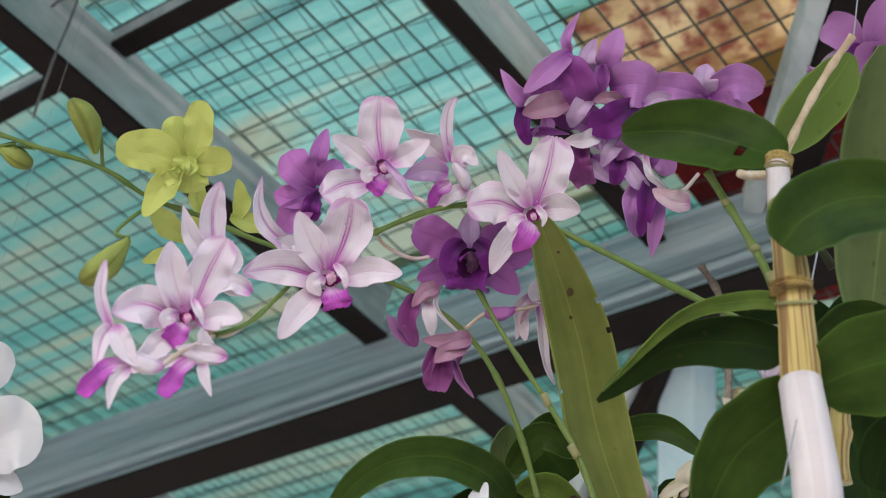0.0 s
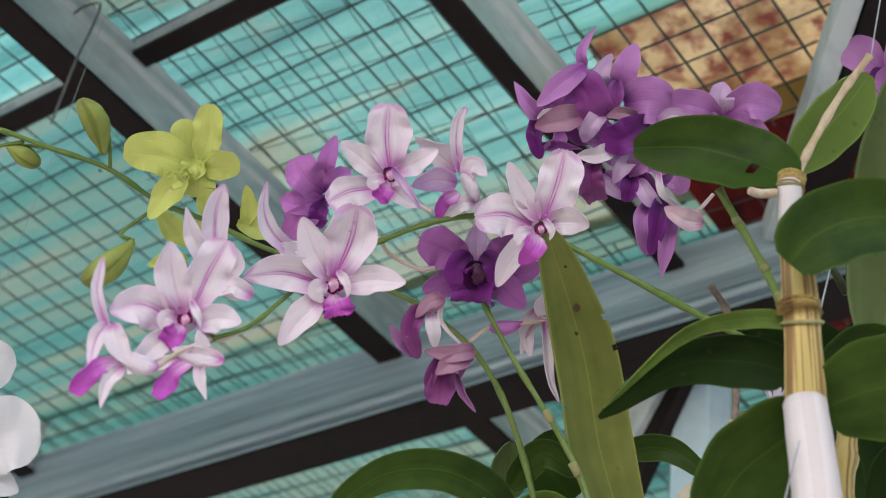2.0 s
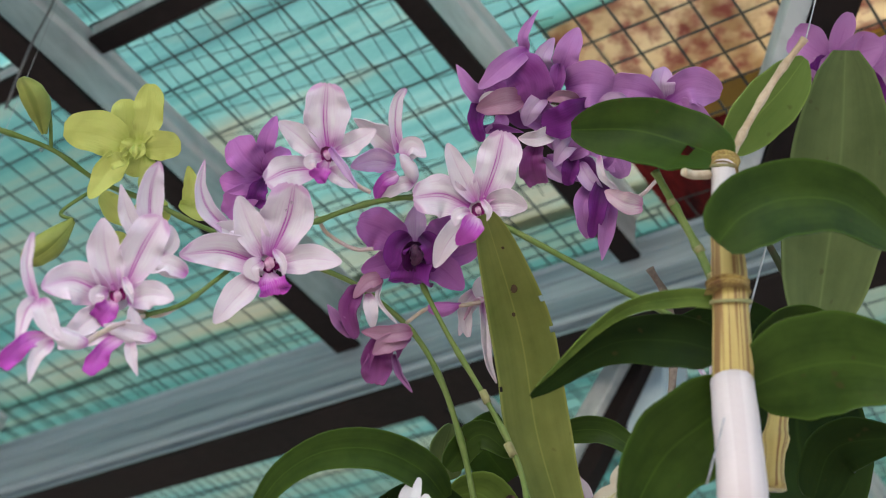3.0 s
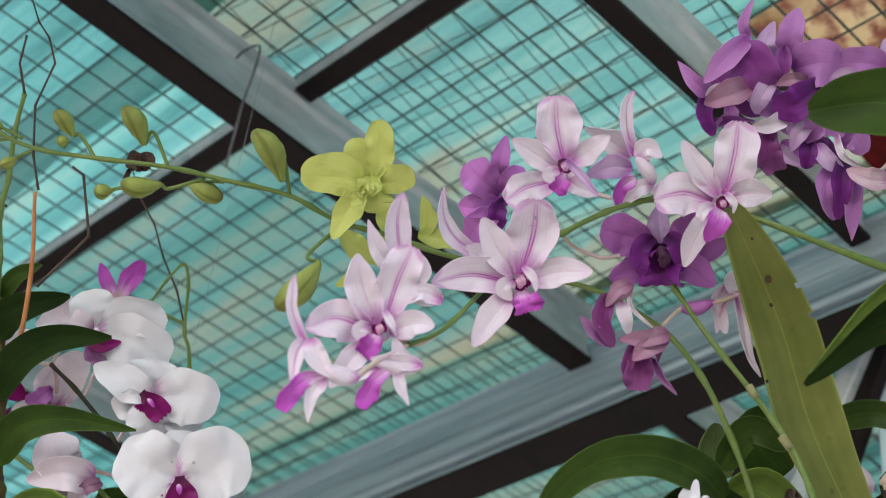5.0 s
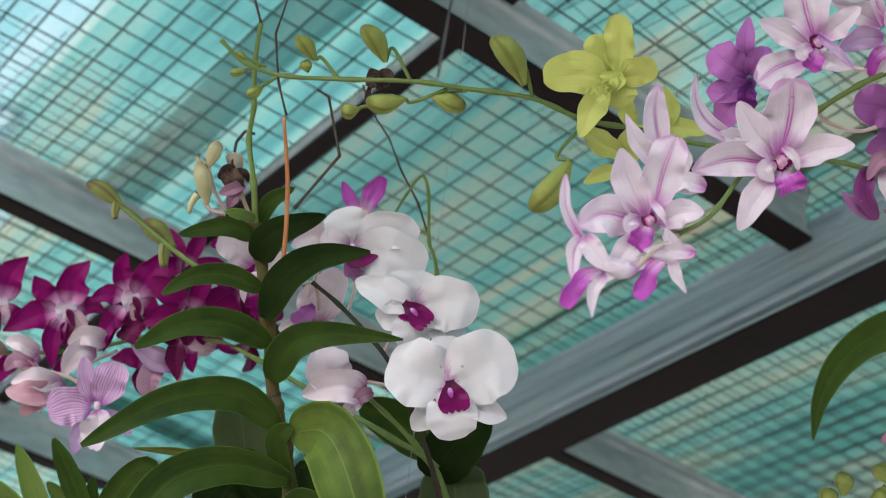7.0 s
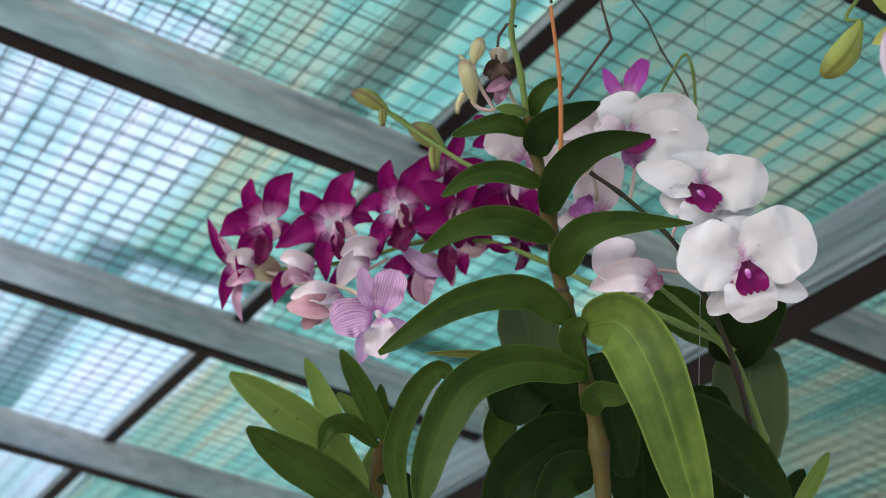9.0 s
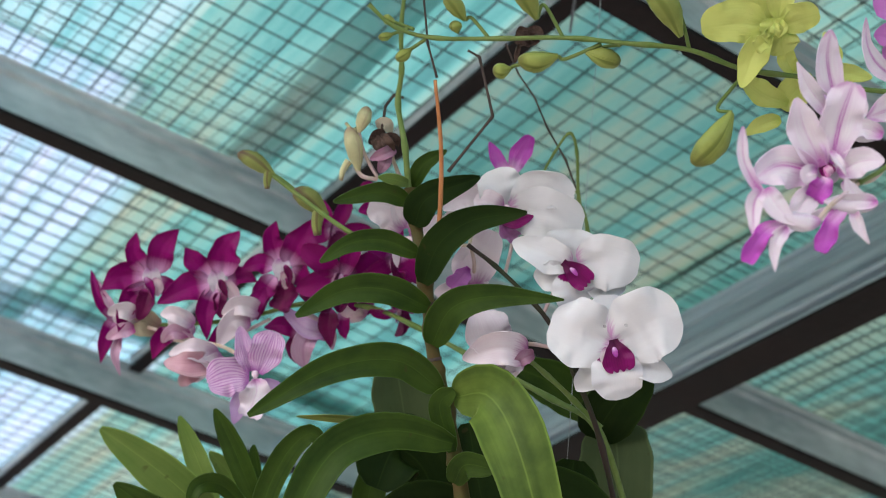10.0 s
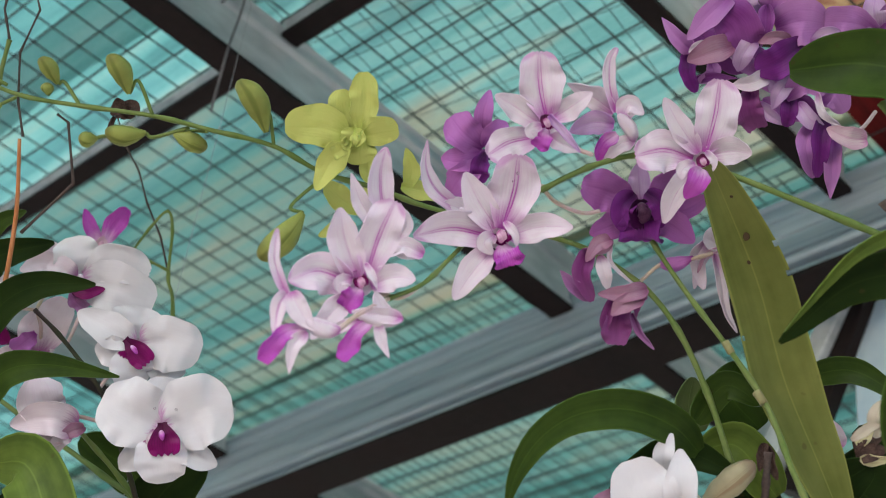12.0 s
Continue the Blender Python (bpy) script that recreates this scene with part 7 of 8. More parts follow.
odd_flower(P5, (-0.7765, 0.3550, 2.0079), (-0.7776, 0.3454, 2.0064), 0.0056, COLUMN_WHITE, [
    ([(-0.7768, 0.3442, 2.0119), (-0.7766, 0.3309, 2.0180), (-0.7799, 0.3184, 2.0186)], 0.0211, BLUSH, "petal", "round"),
    ([(-0.7757, 0.3452, 2.0126), (-0.7706, 0.3394, 2.0215), (-0.7629, 0.3387, 2.0299)], 0.0162, BLUSH, "sepal", "oval"),
    ([(-0.7791, 0.3474, 1.9954), (-0.7791, 0.3530, 1.9892), (-0.7790, 0.3595, 1.9824)], 0.0140, MAGENTA, "lip", "fan"),
    ([(-0.7757, 0.3481, 2.0087), (-0.7658, 0.3582, 2.0121), (-0.7562, 0.3676, 2.0154)], 0.0190, BLUSH, "petal", "round"),
    ([(-0.7791, 0.3463, 2.0055), (-0.7819, 0.3512, 1.9962), (-0.7828, 0.3589, 1.9872)], 0.0162, BLUSH, "sepal", "oval")], "blushed white flower half hidden by leaves")
odd_flower(P5, (-0.7360, 0.3713, 2.0197), (-0.7358, 0.3628, 2.0193), 0.0055, COLUMN_WHITE, [
    ([(-0.7303, 0.3758, 2.0195), (-0.7315, 0.3614, 2.0264), (-0.7380, 0.3538, 2.0215)], 0.0159, BLUSH, "petal", "oval"),
    ([(-0.7303, 0.3751, 2.0166), (-0.7336, 0.3611, 2.0214), (-0.7439, 0.3520, 2.0139)], 0.0173, BLUSH, "sepal", "hood"),
    ([(-0.7345, 0.3661, 2.0200), (-0.7429, 0.3619, 2.0121), (-0.7521, 0.3562, 2.0040)], 0.0138, BLUSH, "petal", "oval")], "blushed white flower half hidden by leaves")
odd_flower(P5, (-0.7077, 0.4047, 1.9173), (-0.7148, 0.3904, 1.9131), 0.0064, DUSKY, [
    ([(-0.7148, 0.3911, 1.9158), (-0.7133, 0.3769, 1.9200), (-0.7152, 0.3684, 1.9358)], 0.0270, BLUSH, "sepal", "broad"),
    ([(-0.7018, 0.3949, 1.9119), (-0.7051, 0.3781, 1.9104), (-0.7283, 0.3691, 1.9090)], 0.0199, BLUSH, "petal", "hood"),
    ([(-0.7064, 0.3937, 1.9084), (-0.7112, 0.3832, 1.9032), (-0.7297, 0.3777, 1.8998)], 0.0154, BLUSH, "petal", "hood"),
    ([(-0.7029, 0.3946, 1.9077), (-0.7059, 0.3897, 1.9025), (-0.7153, 0.3936, 1.8965)], 0.0097, BLUSH, "lip_lobe", "oval"),
    ([(-0.6988, 0.3982, 1.9119), (-0.6997, 0.3918, 1.9067), (-0.7100, 0.3916, 1.9034)], 0.0084, DUSKY, "sepal", "hood")], "blushed white flower hanging with its back turned")
for a, b, c in (((-0.6673, 0.4302, 1.9163), (-0.6850, 0.4277, 1.9213), (-0.6874, 0.4124, 1.9138)), ((-0.6721, 0.4022, 1.9575), (-0.6844, 0.3998, 1.9499), (-0.6875, 0.3950, 1.9332)), ((-0.6892, 0.3698, 1.9903), (-0.6970, 0.3747, 1.9750), (-0.6982, 0.3729, 1.9546)), ((-0.7397, 0.3773, 1.9736), (-0.7247, 0.3669, 1.9739), (-0.7116, 0.3559, 1.9721)), ((-0.7765, 0.3550, 2.0079), (-0.7449, 0.3588, 1.9910), (-0.7119, 0.3541, 1.9732)), ((-0.7360, 0.3713, 2.0197), (-0.7241, 0.3628, 1.9963), (-0.7116, 0.3546, 1.9732))):
    stem(P5, [a, b, c], 0.0013, 0.0011, PEDICEL, name="flower_stalk")
stem(P5, [(-0.7156, 0.3903, 1.9188), (-0.7060, 0.3973, 1.9213), (-0.6960, 0.4060, 1.9187), (-0.6892, 0.4109, 1.9150)], 0.0013, 0.0012, PEDICEL, name="flower_stalk")
stem(P5, [(-0.7237, 0.3368, 1.9452), (-0.7069, 0.3301, 1.9651), (-0.6822, 0.3113, 2.0011), (-0.6627, 0.2898, 2.0336)], 0.0017, 0.0010, TIE, 0, "dry_stalk", "orange dry stalk")
stem(P5, [(-0.6676, 0.2934, 2.0401), (-0.6615, 0.2811, 2.0546), (-0.6493, 0.2673, 2.0754), (-0.6318, 0.2627, 2.0948), (-0.6268, 0.2523, 2.1038), (-0.6258, 0.2432, 2.1082), (-0.6213, 0.2326, 2.1163)], 0.0007, 0.0004, TWIG, 6, "dry_twig")
stem(P5, [(-0.6841, 0.3183, 1.9945), (-0.6498, 0.3230, 2.0170), (-0.6414, 0.3046, 2.0452), (-0.6437, 0.2978, 2.0478)], 0.0009, 0.0006, TWIG, 3, "dry_twig")
spurred_bud(P5, (-0.7460, 0.2915, 2.0149), (-0.7389, 0.2769, 2.0368), 0.0112, [(-0.7466, 0.2843, 2.0195), (-0.7508, 0.2834, 2.0140), (-0.7537, 0.2846, 2.0087)], 0.0051, BUD_PALE, "pale withered bud")
spurred_bud(P5, (-0.7372, 0.2832, 2.0345), (-0.7283, 0.2818, 2.0489), 0.0091, [(-0.7371, 0.2814, 2.0361), (-0.7388, 0.2785, 2.0358), (-0.7389, 0.2742, 2.0389)], 0.0037, BUD_PALE, "pale withered bud")
stem(P5, [(-0.7369, 0.2830, 2.0351), (-0.7402, 0.2910, 2.0240), (-0.7415, 0.3034, 2.0124)], 0.0011, 0.0012, PEDICEL, name="flower_stalk")
stem(P5, [(-0.7462, 0.2891, 2.0165), (-0.7458, 0.2949, 2.0126), (-0.7420, 0.3030, 2.0121)], 0.0013, 0.0013, PEDICEL, name="flower_stalk")
stem(P5, [(-0.7291, 0.2942, 2.0382), (-0.7226, 0.2908, 2.0505), (-0.7175, 0.2926, 2.0568), (-0.7149, 0.2983, 2.0563)], 0.0009, 0.0009, TWIG, name="flower_stalk")
stem(P5, [(-0.7315, 0.3037, 2.0273), (-0.7333, 0.3095, 2.0201), (-0.7343, 0.3147, 2.0147)], 0.0012, 0.0012, PEDICEL, name="flower_stalk")
odd_flower(P5, (-0.7295, 0.2941, 2.0376), (-0.7354, 0.2965, 2.0270), 0.0054, BUD_BROWN, [
    ([(-0.7273, 0.2961, 2.0355), (-0.7285, 0.2912, 2.0297), (-0.7347, 0.2911, 2.0283)], 0.0081, BUD_BROWN, "petal", "oval"),
    ([(-0.7289, 0.2917, 2.0344), (-0.7248, 0.2963, 2.0274), (-0.7297, 0.3019, 2.0254)], 0.0074, BUD_BROWN, "petal", "fan"),
    ([(-0.7301, 0.2895, 2.0324), (-0.7279, 0.2938, 2.0247), (-0.7313, 0.2983, 2.0238)], 0.0068, BUD_BROWN, "petal", "oval"),
    ([(-0.7303, 0.2987, 2.0369), (-0.7255, 0.3025, 2.0333), (-0.7292, 0.3073, 2.0319)], 0.0054, BUD_BROWN, "petal", "lance")], "shrivelled brown flower")
odd_flower(P5, (-0.7306, 0.3046, 2.0280), (-0.7345, 0.3027, 2.0235), 0.0047, DUSKY, [
    ([(-0.7272, 0.3041, 2.0275), (-0.7287, 0.2971, 2.0208), (-0.7374, 0.2937, 2.0202)], 0.0074, DUSKY, "petal", "hood"),
    ([(-0.7303, 0.3024, 2.0243), (-0.7312, 0.3006, 2.0164), (-0.7375, 0.3016, 2.0139)], 0.0074, DUSKY, "petal", "oval"),
    ([(-0.7331, 0.2936, 2.0405), (-0.7271, 0.2947, 2.0407), (-0.7295, 0.3011, 2.0401)], 0.0088, CREAM, "sepal", "oval")], "withered dusky flower")

# ---------------------------------------------------------------- magenta orchid behind
P6 = thing("orchid_plant", (-0.7242, 0.4936, 1.8487), "orchid with a long spray of deep magenta flowers", "orchid", "orchids")
stem(P6, [(-0.7242, 0.4936, 1.8487), (-0.7133, 0.4589, 1.8900), (-0.7387, 0.4402, 1.9141), (-0.7878, 0.4095, 1.9511), (-0.8223, 0.3869, 1.9777), (-0.8562, 0.3684, 1.9991), (-0.8925, 0.3380, 2.0047), (-0.9244, 0.3081, 1.9942), (-0.9505, 0.2705, 1.9847), (-0.9646, 0.2470, 1.9843)], 0.0019, 0.0013, STEM, 9)
stem(P6, [(-0.7051, 0.4543, 1.8871), (-0.7120, 0.4284, 1.9066), (-0.7201, 0.3989, 1.9254)], 0.0016, 0.0013, STEM, 3)
for i, (kind, at, turn, size) in enumerate((
        ("magenta", (-0.8576, 0.3454, 2.0144), (124.2, -5.8, 77.6), 0.0350),
        ("magenta", (-0.8265, 0.3674, 2.0241), (131.3, -21.2, 67.9), 0.0300),
        ("magenta", (-0.8777, 0.3426, 2.0591), (108.9, 12.5, 88.2), 0.0280),
        ("magenta", (-0.8450, 0.3858, 2.0016), (152.0, -27.9, 116.9), 0.0240),
        ("magenta", (-0.8382, 0.3590, 2.0663), (93.7, -4.6, 96.9), 0.0240))):
    flower(P6, kind, at, turn, size, i % 4)
odd_flower(P6, (-0.9449, 0.2456, 2.0085), (-0.9452, 0.2465, 1.9999), 0.0053, COLUMN_WHITE, [
    ([(-0.9395, 0.2410, 2.0131), (-0.9420, 0.2450, 2.0069), (-0.9446, 0.2490, 2.0006)], 0.0125, PALE, "callus", "round"),
    ([(-0.9404, 0.2464, 2.0116), (-0.9287, 0.2427, 2.0263), (-0.9171, 0.2470, 2.0364)], 0.0188, MAGENTA, "petal", "lance"),
    ([(-0.9439, 0.2395, 2.0115), (-0.9412, 0.2280, 2.0209), (-0.9347, 0.2244, 2.0319)], 0.0131, MAGENTA, "sepal", "lance"),
    ([(-0.9441, 0.2410, 2.0085), (-0.9499, 0.2265, 2.0047), (-0.9580, 0.2174, 1.9939)], 0.0212, MAGENTA, "petal", "lance"),
    ([(-0.9419, 0.2486, 2.0079), (-0.9400, 0.2573, 2.0023), (-0.9403, 0.2631, 1.9948)], 0.0122, MAGENTA, "sepal", "lance"),
    ([(-0.9442, 0.2427, 2.0038), (-0.9532, 0.2362, 1.9883), (-0.9611, 0.2372, 1.9700)], 0.0155, MAGENTA, "sepal", "lance"),
    ([(-0.9437, 0.2459, 1.9990), (-0.9469, 0.2464, 1.9904), (-0.9520, 0.2458, 1.9791)], 0.0122, MAGENTA_DARK, "lip", "strap"),
    ([(-0.9399, 0.2394, 2.0049), (-0.9402, 0.2452, 1.9993), (-0.9419, 0.2499, 1.9920)], 0.0057, MAGENTA, "lip_lobe", "lance"),
    ([(-0.9407, 0.2450, 2.0063), (-0.9404, 0.2498, 2.0021), (-0.9424, 0.2519, 1.9958)], 0.0082, POUCH, "lip_lobe", "oval")], "deep magenta flower with a pale centre")
odd_flower(P6, (-0.9182, 0.2828, 2.0107), (-0.9178, 0.2852, 2.0024), 0.0053, COLUMN_WHITE, [
    ([(-0.9131, 0.2783, 2.0150), (-0.9156, 0.2823, 2.0088), (-0.9180, 0.2862, 2.0025)], 0.0125, PALE, "callus", "round"),
    ([(-0.9137, 0.2835, 2.0138), (-0.9037, 0.2781, 2.0267), (-0.8914, 0.2805, 2.0379)], 0.0218, MAGENTA, "petal", "lance"),
    ([(-0.9186, 0.2762, 2.0123), (-0.9187, 0.2632, 2.0188), (-0.9172, 0.2546, 2.0250)], 0.0154, MAGENTA, "sepal", "lance"),
    ([(-0.9194, 0.2782, 2.0080), (-0.9273, 0.2652, 2.0012), (-0.9387, 0.2516, 1.9886)], 0.0202, MAGENTA, "petal", "lance"),
    ([(-0.9128, 0.2871, 2.0130), (-0.9062, 0.2946, 2.0156), (-0.9023, 0.3048, 2.0124)], 0.0129, MAGENTA, "sepal", "lance"),
    ([(-0.9180, 0.2816, 2.0043), (-0.9247, 0.2819, 1.9887), (-0.9294, 0.2884, 1.9716)], 0.0146, MAGENTA, "sepal", "lance"),
    ([(-0.9163, 0.2846, 2.0014), (-0.9178, 0.2875, 1.9944), (-0.9198, 0.2915, 1.9857)], 0.0097, MAGENTA_DARK, "lip", "strap"),
    ([(-0.9112, 0.2811, 2.0080), (-0.9116, 0.2856, 2.0028), (-0.9118, 0.2900, 1.9975)], 0.0049, MAGENTA_DARK, "lip_lobe", "lance"),
    ([(-0.9133, 0.2854, 2.0094), (-0.9130, 0.2930, 2.0033), (-0.9134, 0.2976, 1.9977)], 0.0089, POUCH, "lip_lobe", "oval")], "deep magenta flower with a pale centre")
odd_flower(P6, (-0.8838, 0.3121, 2.0172), (-0.8832, 0.3147, 2.0090), 0.0052, COLUMN_WHITE, [
    ([(-0.8784, 0.3077, 2.0217), (-0.8807, 0.3116, 2.0156), (-0.8832, 0.3155, 2.0094)], 0.0125, PALE, "callus", "round"),
    ([(-0.8786, 0.3141, 2.0200), (-0.8659, 0.3151, 2.0321), (-0.8529, 0.3156, 2.0447)], 0.0231, MAGENTA, "petal", "lance"),
    ([(-0.8815, 0.3086, 2.0210), (-0.8767, 0.2987, 2.0325), (-0.8696, 0.2961, 2.0423)], 0.0136, MAGENTA, "sepal", "lance"),
    ([(-0.8838, 0.3069, 2.0169), (-0.8875, 0.2965, 2.0162), (-0.8936, 0.2881, 2.0104)], 0.0136, MAGENTA, "petal", "lance"),
    ([(-0.8790, 0.3174, 2.0170), (-0.8764, 0.3270, 2.0125), (-0.8758, 0.3369, 2.0046)], 0.0144, MAGENTA, "petal", "lance"),
    ([(-0.8845, 0.3090, 2.0109), (-0.8916, 0.3062, 1.9980), (-0.8983, 0.3087, 1.9818)], 0.0144, MAGENTA, "sepal", "lance"),
    ([(-0.8807, 0.3142, 2.0094), (-0.8832, 0.3176, 2.0004), (-0.8888, 0.3171, 1.9895)], 0.0167, MAGENTA_DARK, "lip", "fan"),
    ([(-0.8753, 0.3107, 2.0161), (-0.8758, 0.3157, 2.0103), (-0.8774, 0.3183, 2.0041)], 0.0048, MAGENTA_DARK, "lip_lobe", "lance"),
    ([(-0.8800, 0.3130, 2.0148), (-0.8807, 0.3167, 2.0095), (-0.8831, 0.3172, 2.0037)], 0.0096, POUCH, "lip_lobe", "oval")], "deep magenta flower with a pale centre")
odd_flower(P6, (-0.9661, 0.2528, 1.9844), (-0.9690, 0.2330, 1.9835), 0.0132, BLUSH, [
    ([(-0.9695, 0.2353, 1.9810), (-0.9638, 0.2184, 1.9907), (-0.9645, 0.2088, 2.0089)], 0.0085, MAGENTA, "petal", "lance"),
    ([(-0.9648, 0.2352, 1.9842), (-0.9616, 0.2245, 1.9894), (-0.9630, 0.2149, 2.0025)], 0.0054, PINK_BACK, "sepal", "lance"),
    ([(-0.9685, 0.2346, 1.9830), (-0.9717, 0.2330, 1.9677), (-0.9851, 0.2377, 1.9557)], 0.0108, MAGENTA, "petal", "lance"),
    ([(-0.9695, 0.2412, 1.9725), (-0.9728, 0.2419, 1.9592), (-0.9797, 0.2519, 1.9490)], 0.0066, PINK_BACK, "sepal", "lance"),
    ([(-0.9551, 0.2447, 1.9835), (-0.9539, 0.2335, 1.9822), (-0.9649, 0.2282, 1.9816)], 0.0116, BLUSH, "sepal", "hood"),
    ([(-0.9592, 0.2471, 1.9756), (-0.9605, 0.2386, 1.9703), (-0.9720, 0.2333, 1.9671)], 0.0101, PINK_BACK, "sepal", "hood")], "magenta flower seen from the side")
odd_flower(P6, (-0.9281, 0.2782, 1.9728), (-0.9293, 0.2591, 1.9739), 0.0113, BLUSH, [
    ([(-0.9201, 0.2735, 1.9727), (-0.9186, 0.2591, 1.9743), (-0.9285, 0.2525, 1.9763)], 0.0113, BLUSH, "sepal", "hood"),
    ([(-0.9236, 0.2736, 1.9673), (-0.9241, 0.2610, 1.9645), (-0.9352, 0.2601, 1.9603)], 0.0098, PINK_BACK, "petal", "oval"),
    ([(-0.9331, 0.2636, 1.9686), (-0.9353, 0.2583, 1.9615), (-0.9461, 0.2600, 1.9519)], 0.0129, MAGENTA, "petal", "lance"),
    ([(-0.9235, 0.2659, 1.9774), (-0.9224, 0.2685, 1.9692), (-0.9248, 0.2796, 1.9649)], 0.0049, PINK_BACK, "sepal", "strap")], "pale rose flower back with magenta petals")
odd_flower(P6, (-0.9022, 0.3089, 1.9880), (-0.9043, 0.2952, 1.9836), 0.0098, BLUSH, [
    ([(-0.8938, 0.3073, 1.9861), (-0.8923, 0.2924, 1.9841), (-0.9073, 0.2868, 1.9817)], 0.0136, BLUSH, "sepal", "hood"),
    ([(-0.8973, 0.3033, 1.9800), (-0.8994, 0.2917, 1.9739), (-0.9154, 0.2916, 1.9619)], 0.0166, BLUSH, "petal", "hood"),
    ([(-0.9036, 0.3027, 1.9827), (-0.8922, 0.3031, 1.9917), (-0.8884, 0.3063, 2.0027)], 0.0129, MAGENTA, "petal", "lance"),
    ([(-0.9137, 0.2930, 1.9791), (-0.9174, 0.2898, 1.9681), (-0.9259, 0.2907, 1.9625)], 0.0083, MAGENTA, "petal", "oval")], "pale rose flower back with magenta petals")
odd_flower(P6, (-0.8912, 0.3598, 1.9884), (-0.8955, 0.3307, 1.9925), 0.0115, POUCH, [
    ([(-0.8858, 0.3544, 1.9849), (-0.8853, 0.3378, 1.9827), (-0.8943, 0.3225, 1.9968)], 0.0130, LILAC, "sepal", "hood"),
    ([(-0.8901, 0.3464, 1.9846), (-0.8924, 0.3422, 1.9726), (-0.9018, 0.3504, 1.9640)], 0.0161, PINK_BACK, "sepal", "oval"),
    ([(-0.8970, 0.3432, 1.9847), (-0.8984, 0.3279, 1.9865), (-0.9090, 0.3190, 1.9852)], 0.0130, MAGENTA, "petal", "lance"),
    ([(-0.8995, 0.3404, 1.9830), (-0.9016, 0.3385, 1.9735), (-0.9072, 0.3459, 1.9672)], 0.0099, MAGENTA_DARK, "petal", "lance"),
    ([(-0.8905, 0.3530, 1.9829), (-0.8828, 0.3554, 1.9848), (-0.8893, 0.3627, 1.9772)], 0.0092, POUCH, "sepal", "oval")], "pale rose flower back with magenta petals")
odd_flower(P6, (-0.9144, 0.2951, 1.9524), (-0.9230, 0.2711, 1.9463), 0.0149, ROSE, [
    ([(-0.9058, 0.2895, 1.9501), (-0.9040, 0.2709, 1.9475), (-0.9202, 0.2616, 1.9459)], 0.0149, BLUSH, "sepal", "hood"),
    ([(-0.9081, 0.2866, 1.9449), (-0.9079, 0.2712, 1.9375), (-0.9221, 0.2602, 1.9403)], 0.0164, ROSE, "petal", "hood"),
    ([(-0.9138, 0.2849, 1.9416), (-0.9164, 0.2761, 1.9327), (-0.9260, 0.2762, 1.9300)], 0.0104, ROSE, "petal", "oval"),
    ([(-0.9026, 0.2914, 1.9495), (-0.9055, 0.2837, 1.9394), (-0.9183, 0.2828, 1.9326)], 0.0089, BLUSH, "sepal", "strap"),
    ([(-0.9072, 0.2920, 1.9499), (-0.9086, 0.2888, 1.9425), (-0.9138, 0.2937, 1.9388)], 0.0104, PINK_BACK, "sepal", "oval")], "pale rose bud about to open")
odd_flower(P6, (-0.9623, 0.2665, 1.9843), (-0.9640, 0.2456, 1.9861), 0.0116, DUSKY, [
    ([(-0.9548, 0.2625, 1.9831), (-0.9532, 0.2488, 1.9842), (-0.9635, 0.2430, 1.9849)], 0.0101, TAN, "sepal", "hood"),
    ([(-0.9578, 0.2620, 1.9789), (-0.9576, 0.2505, 1.9762), (-0.9667, 0.2477, 1.9765)], 0.0101, TAN, "sepal", "oval")], "faded tan flower back")
odd_flower(P6, (-0.8666, 0.3720, 1.9994), (-0.8719, 0.3546, 1.9973), 0.0112, POUCH, [
    ([(-0.8636, 0.3717, 1.9984), (-0.8671, 0.3621, 1.9998), (-0.8729, 0.3544, 1.9959)], 0.0102, POUCH, "sepal", "hood"),
    ([(-0.8747, 0.3491, 1.9973), (-0.8791, 0.3521, 1.9864), (-0.8823, 0.3583, 1.9744)], 0.0136, MAGENTA_DARK, "petal", "lance"),
    ([(-0.8736, 0.3502, 1.9981), (-0.8761, 0.3389, 2.0010), (-0.8800, 0.3270, 2.0017)], 0.0136, MAGENTA_DARK, "petal", "lance"),
    ([(-0.8705, 0.3555, 1.9970), (-0.8738, 0.3604, 1.9871), (-0.8752, 0.3647, 1.9806)], 0.0096, MAGENTA, "petal", "lance")], "magenta flower hanging with its back turned")
stem(P6, [(-0.9622, 0.2650, 1.9779), (-0.9317, 0.2938, 1.9720), (-0.9117, 0.3234, 1.9944)], 0.0014, 0.0013, PEDICEL, name="flower_stalk")
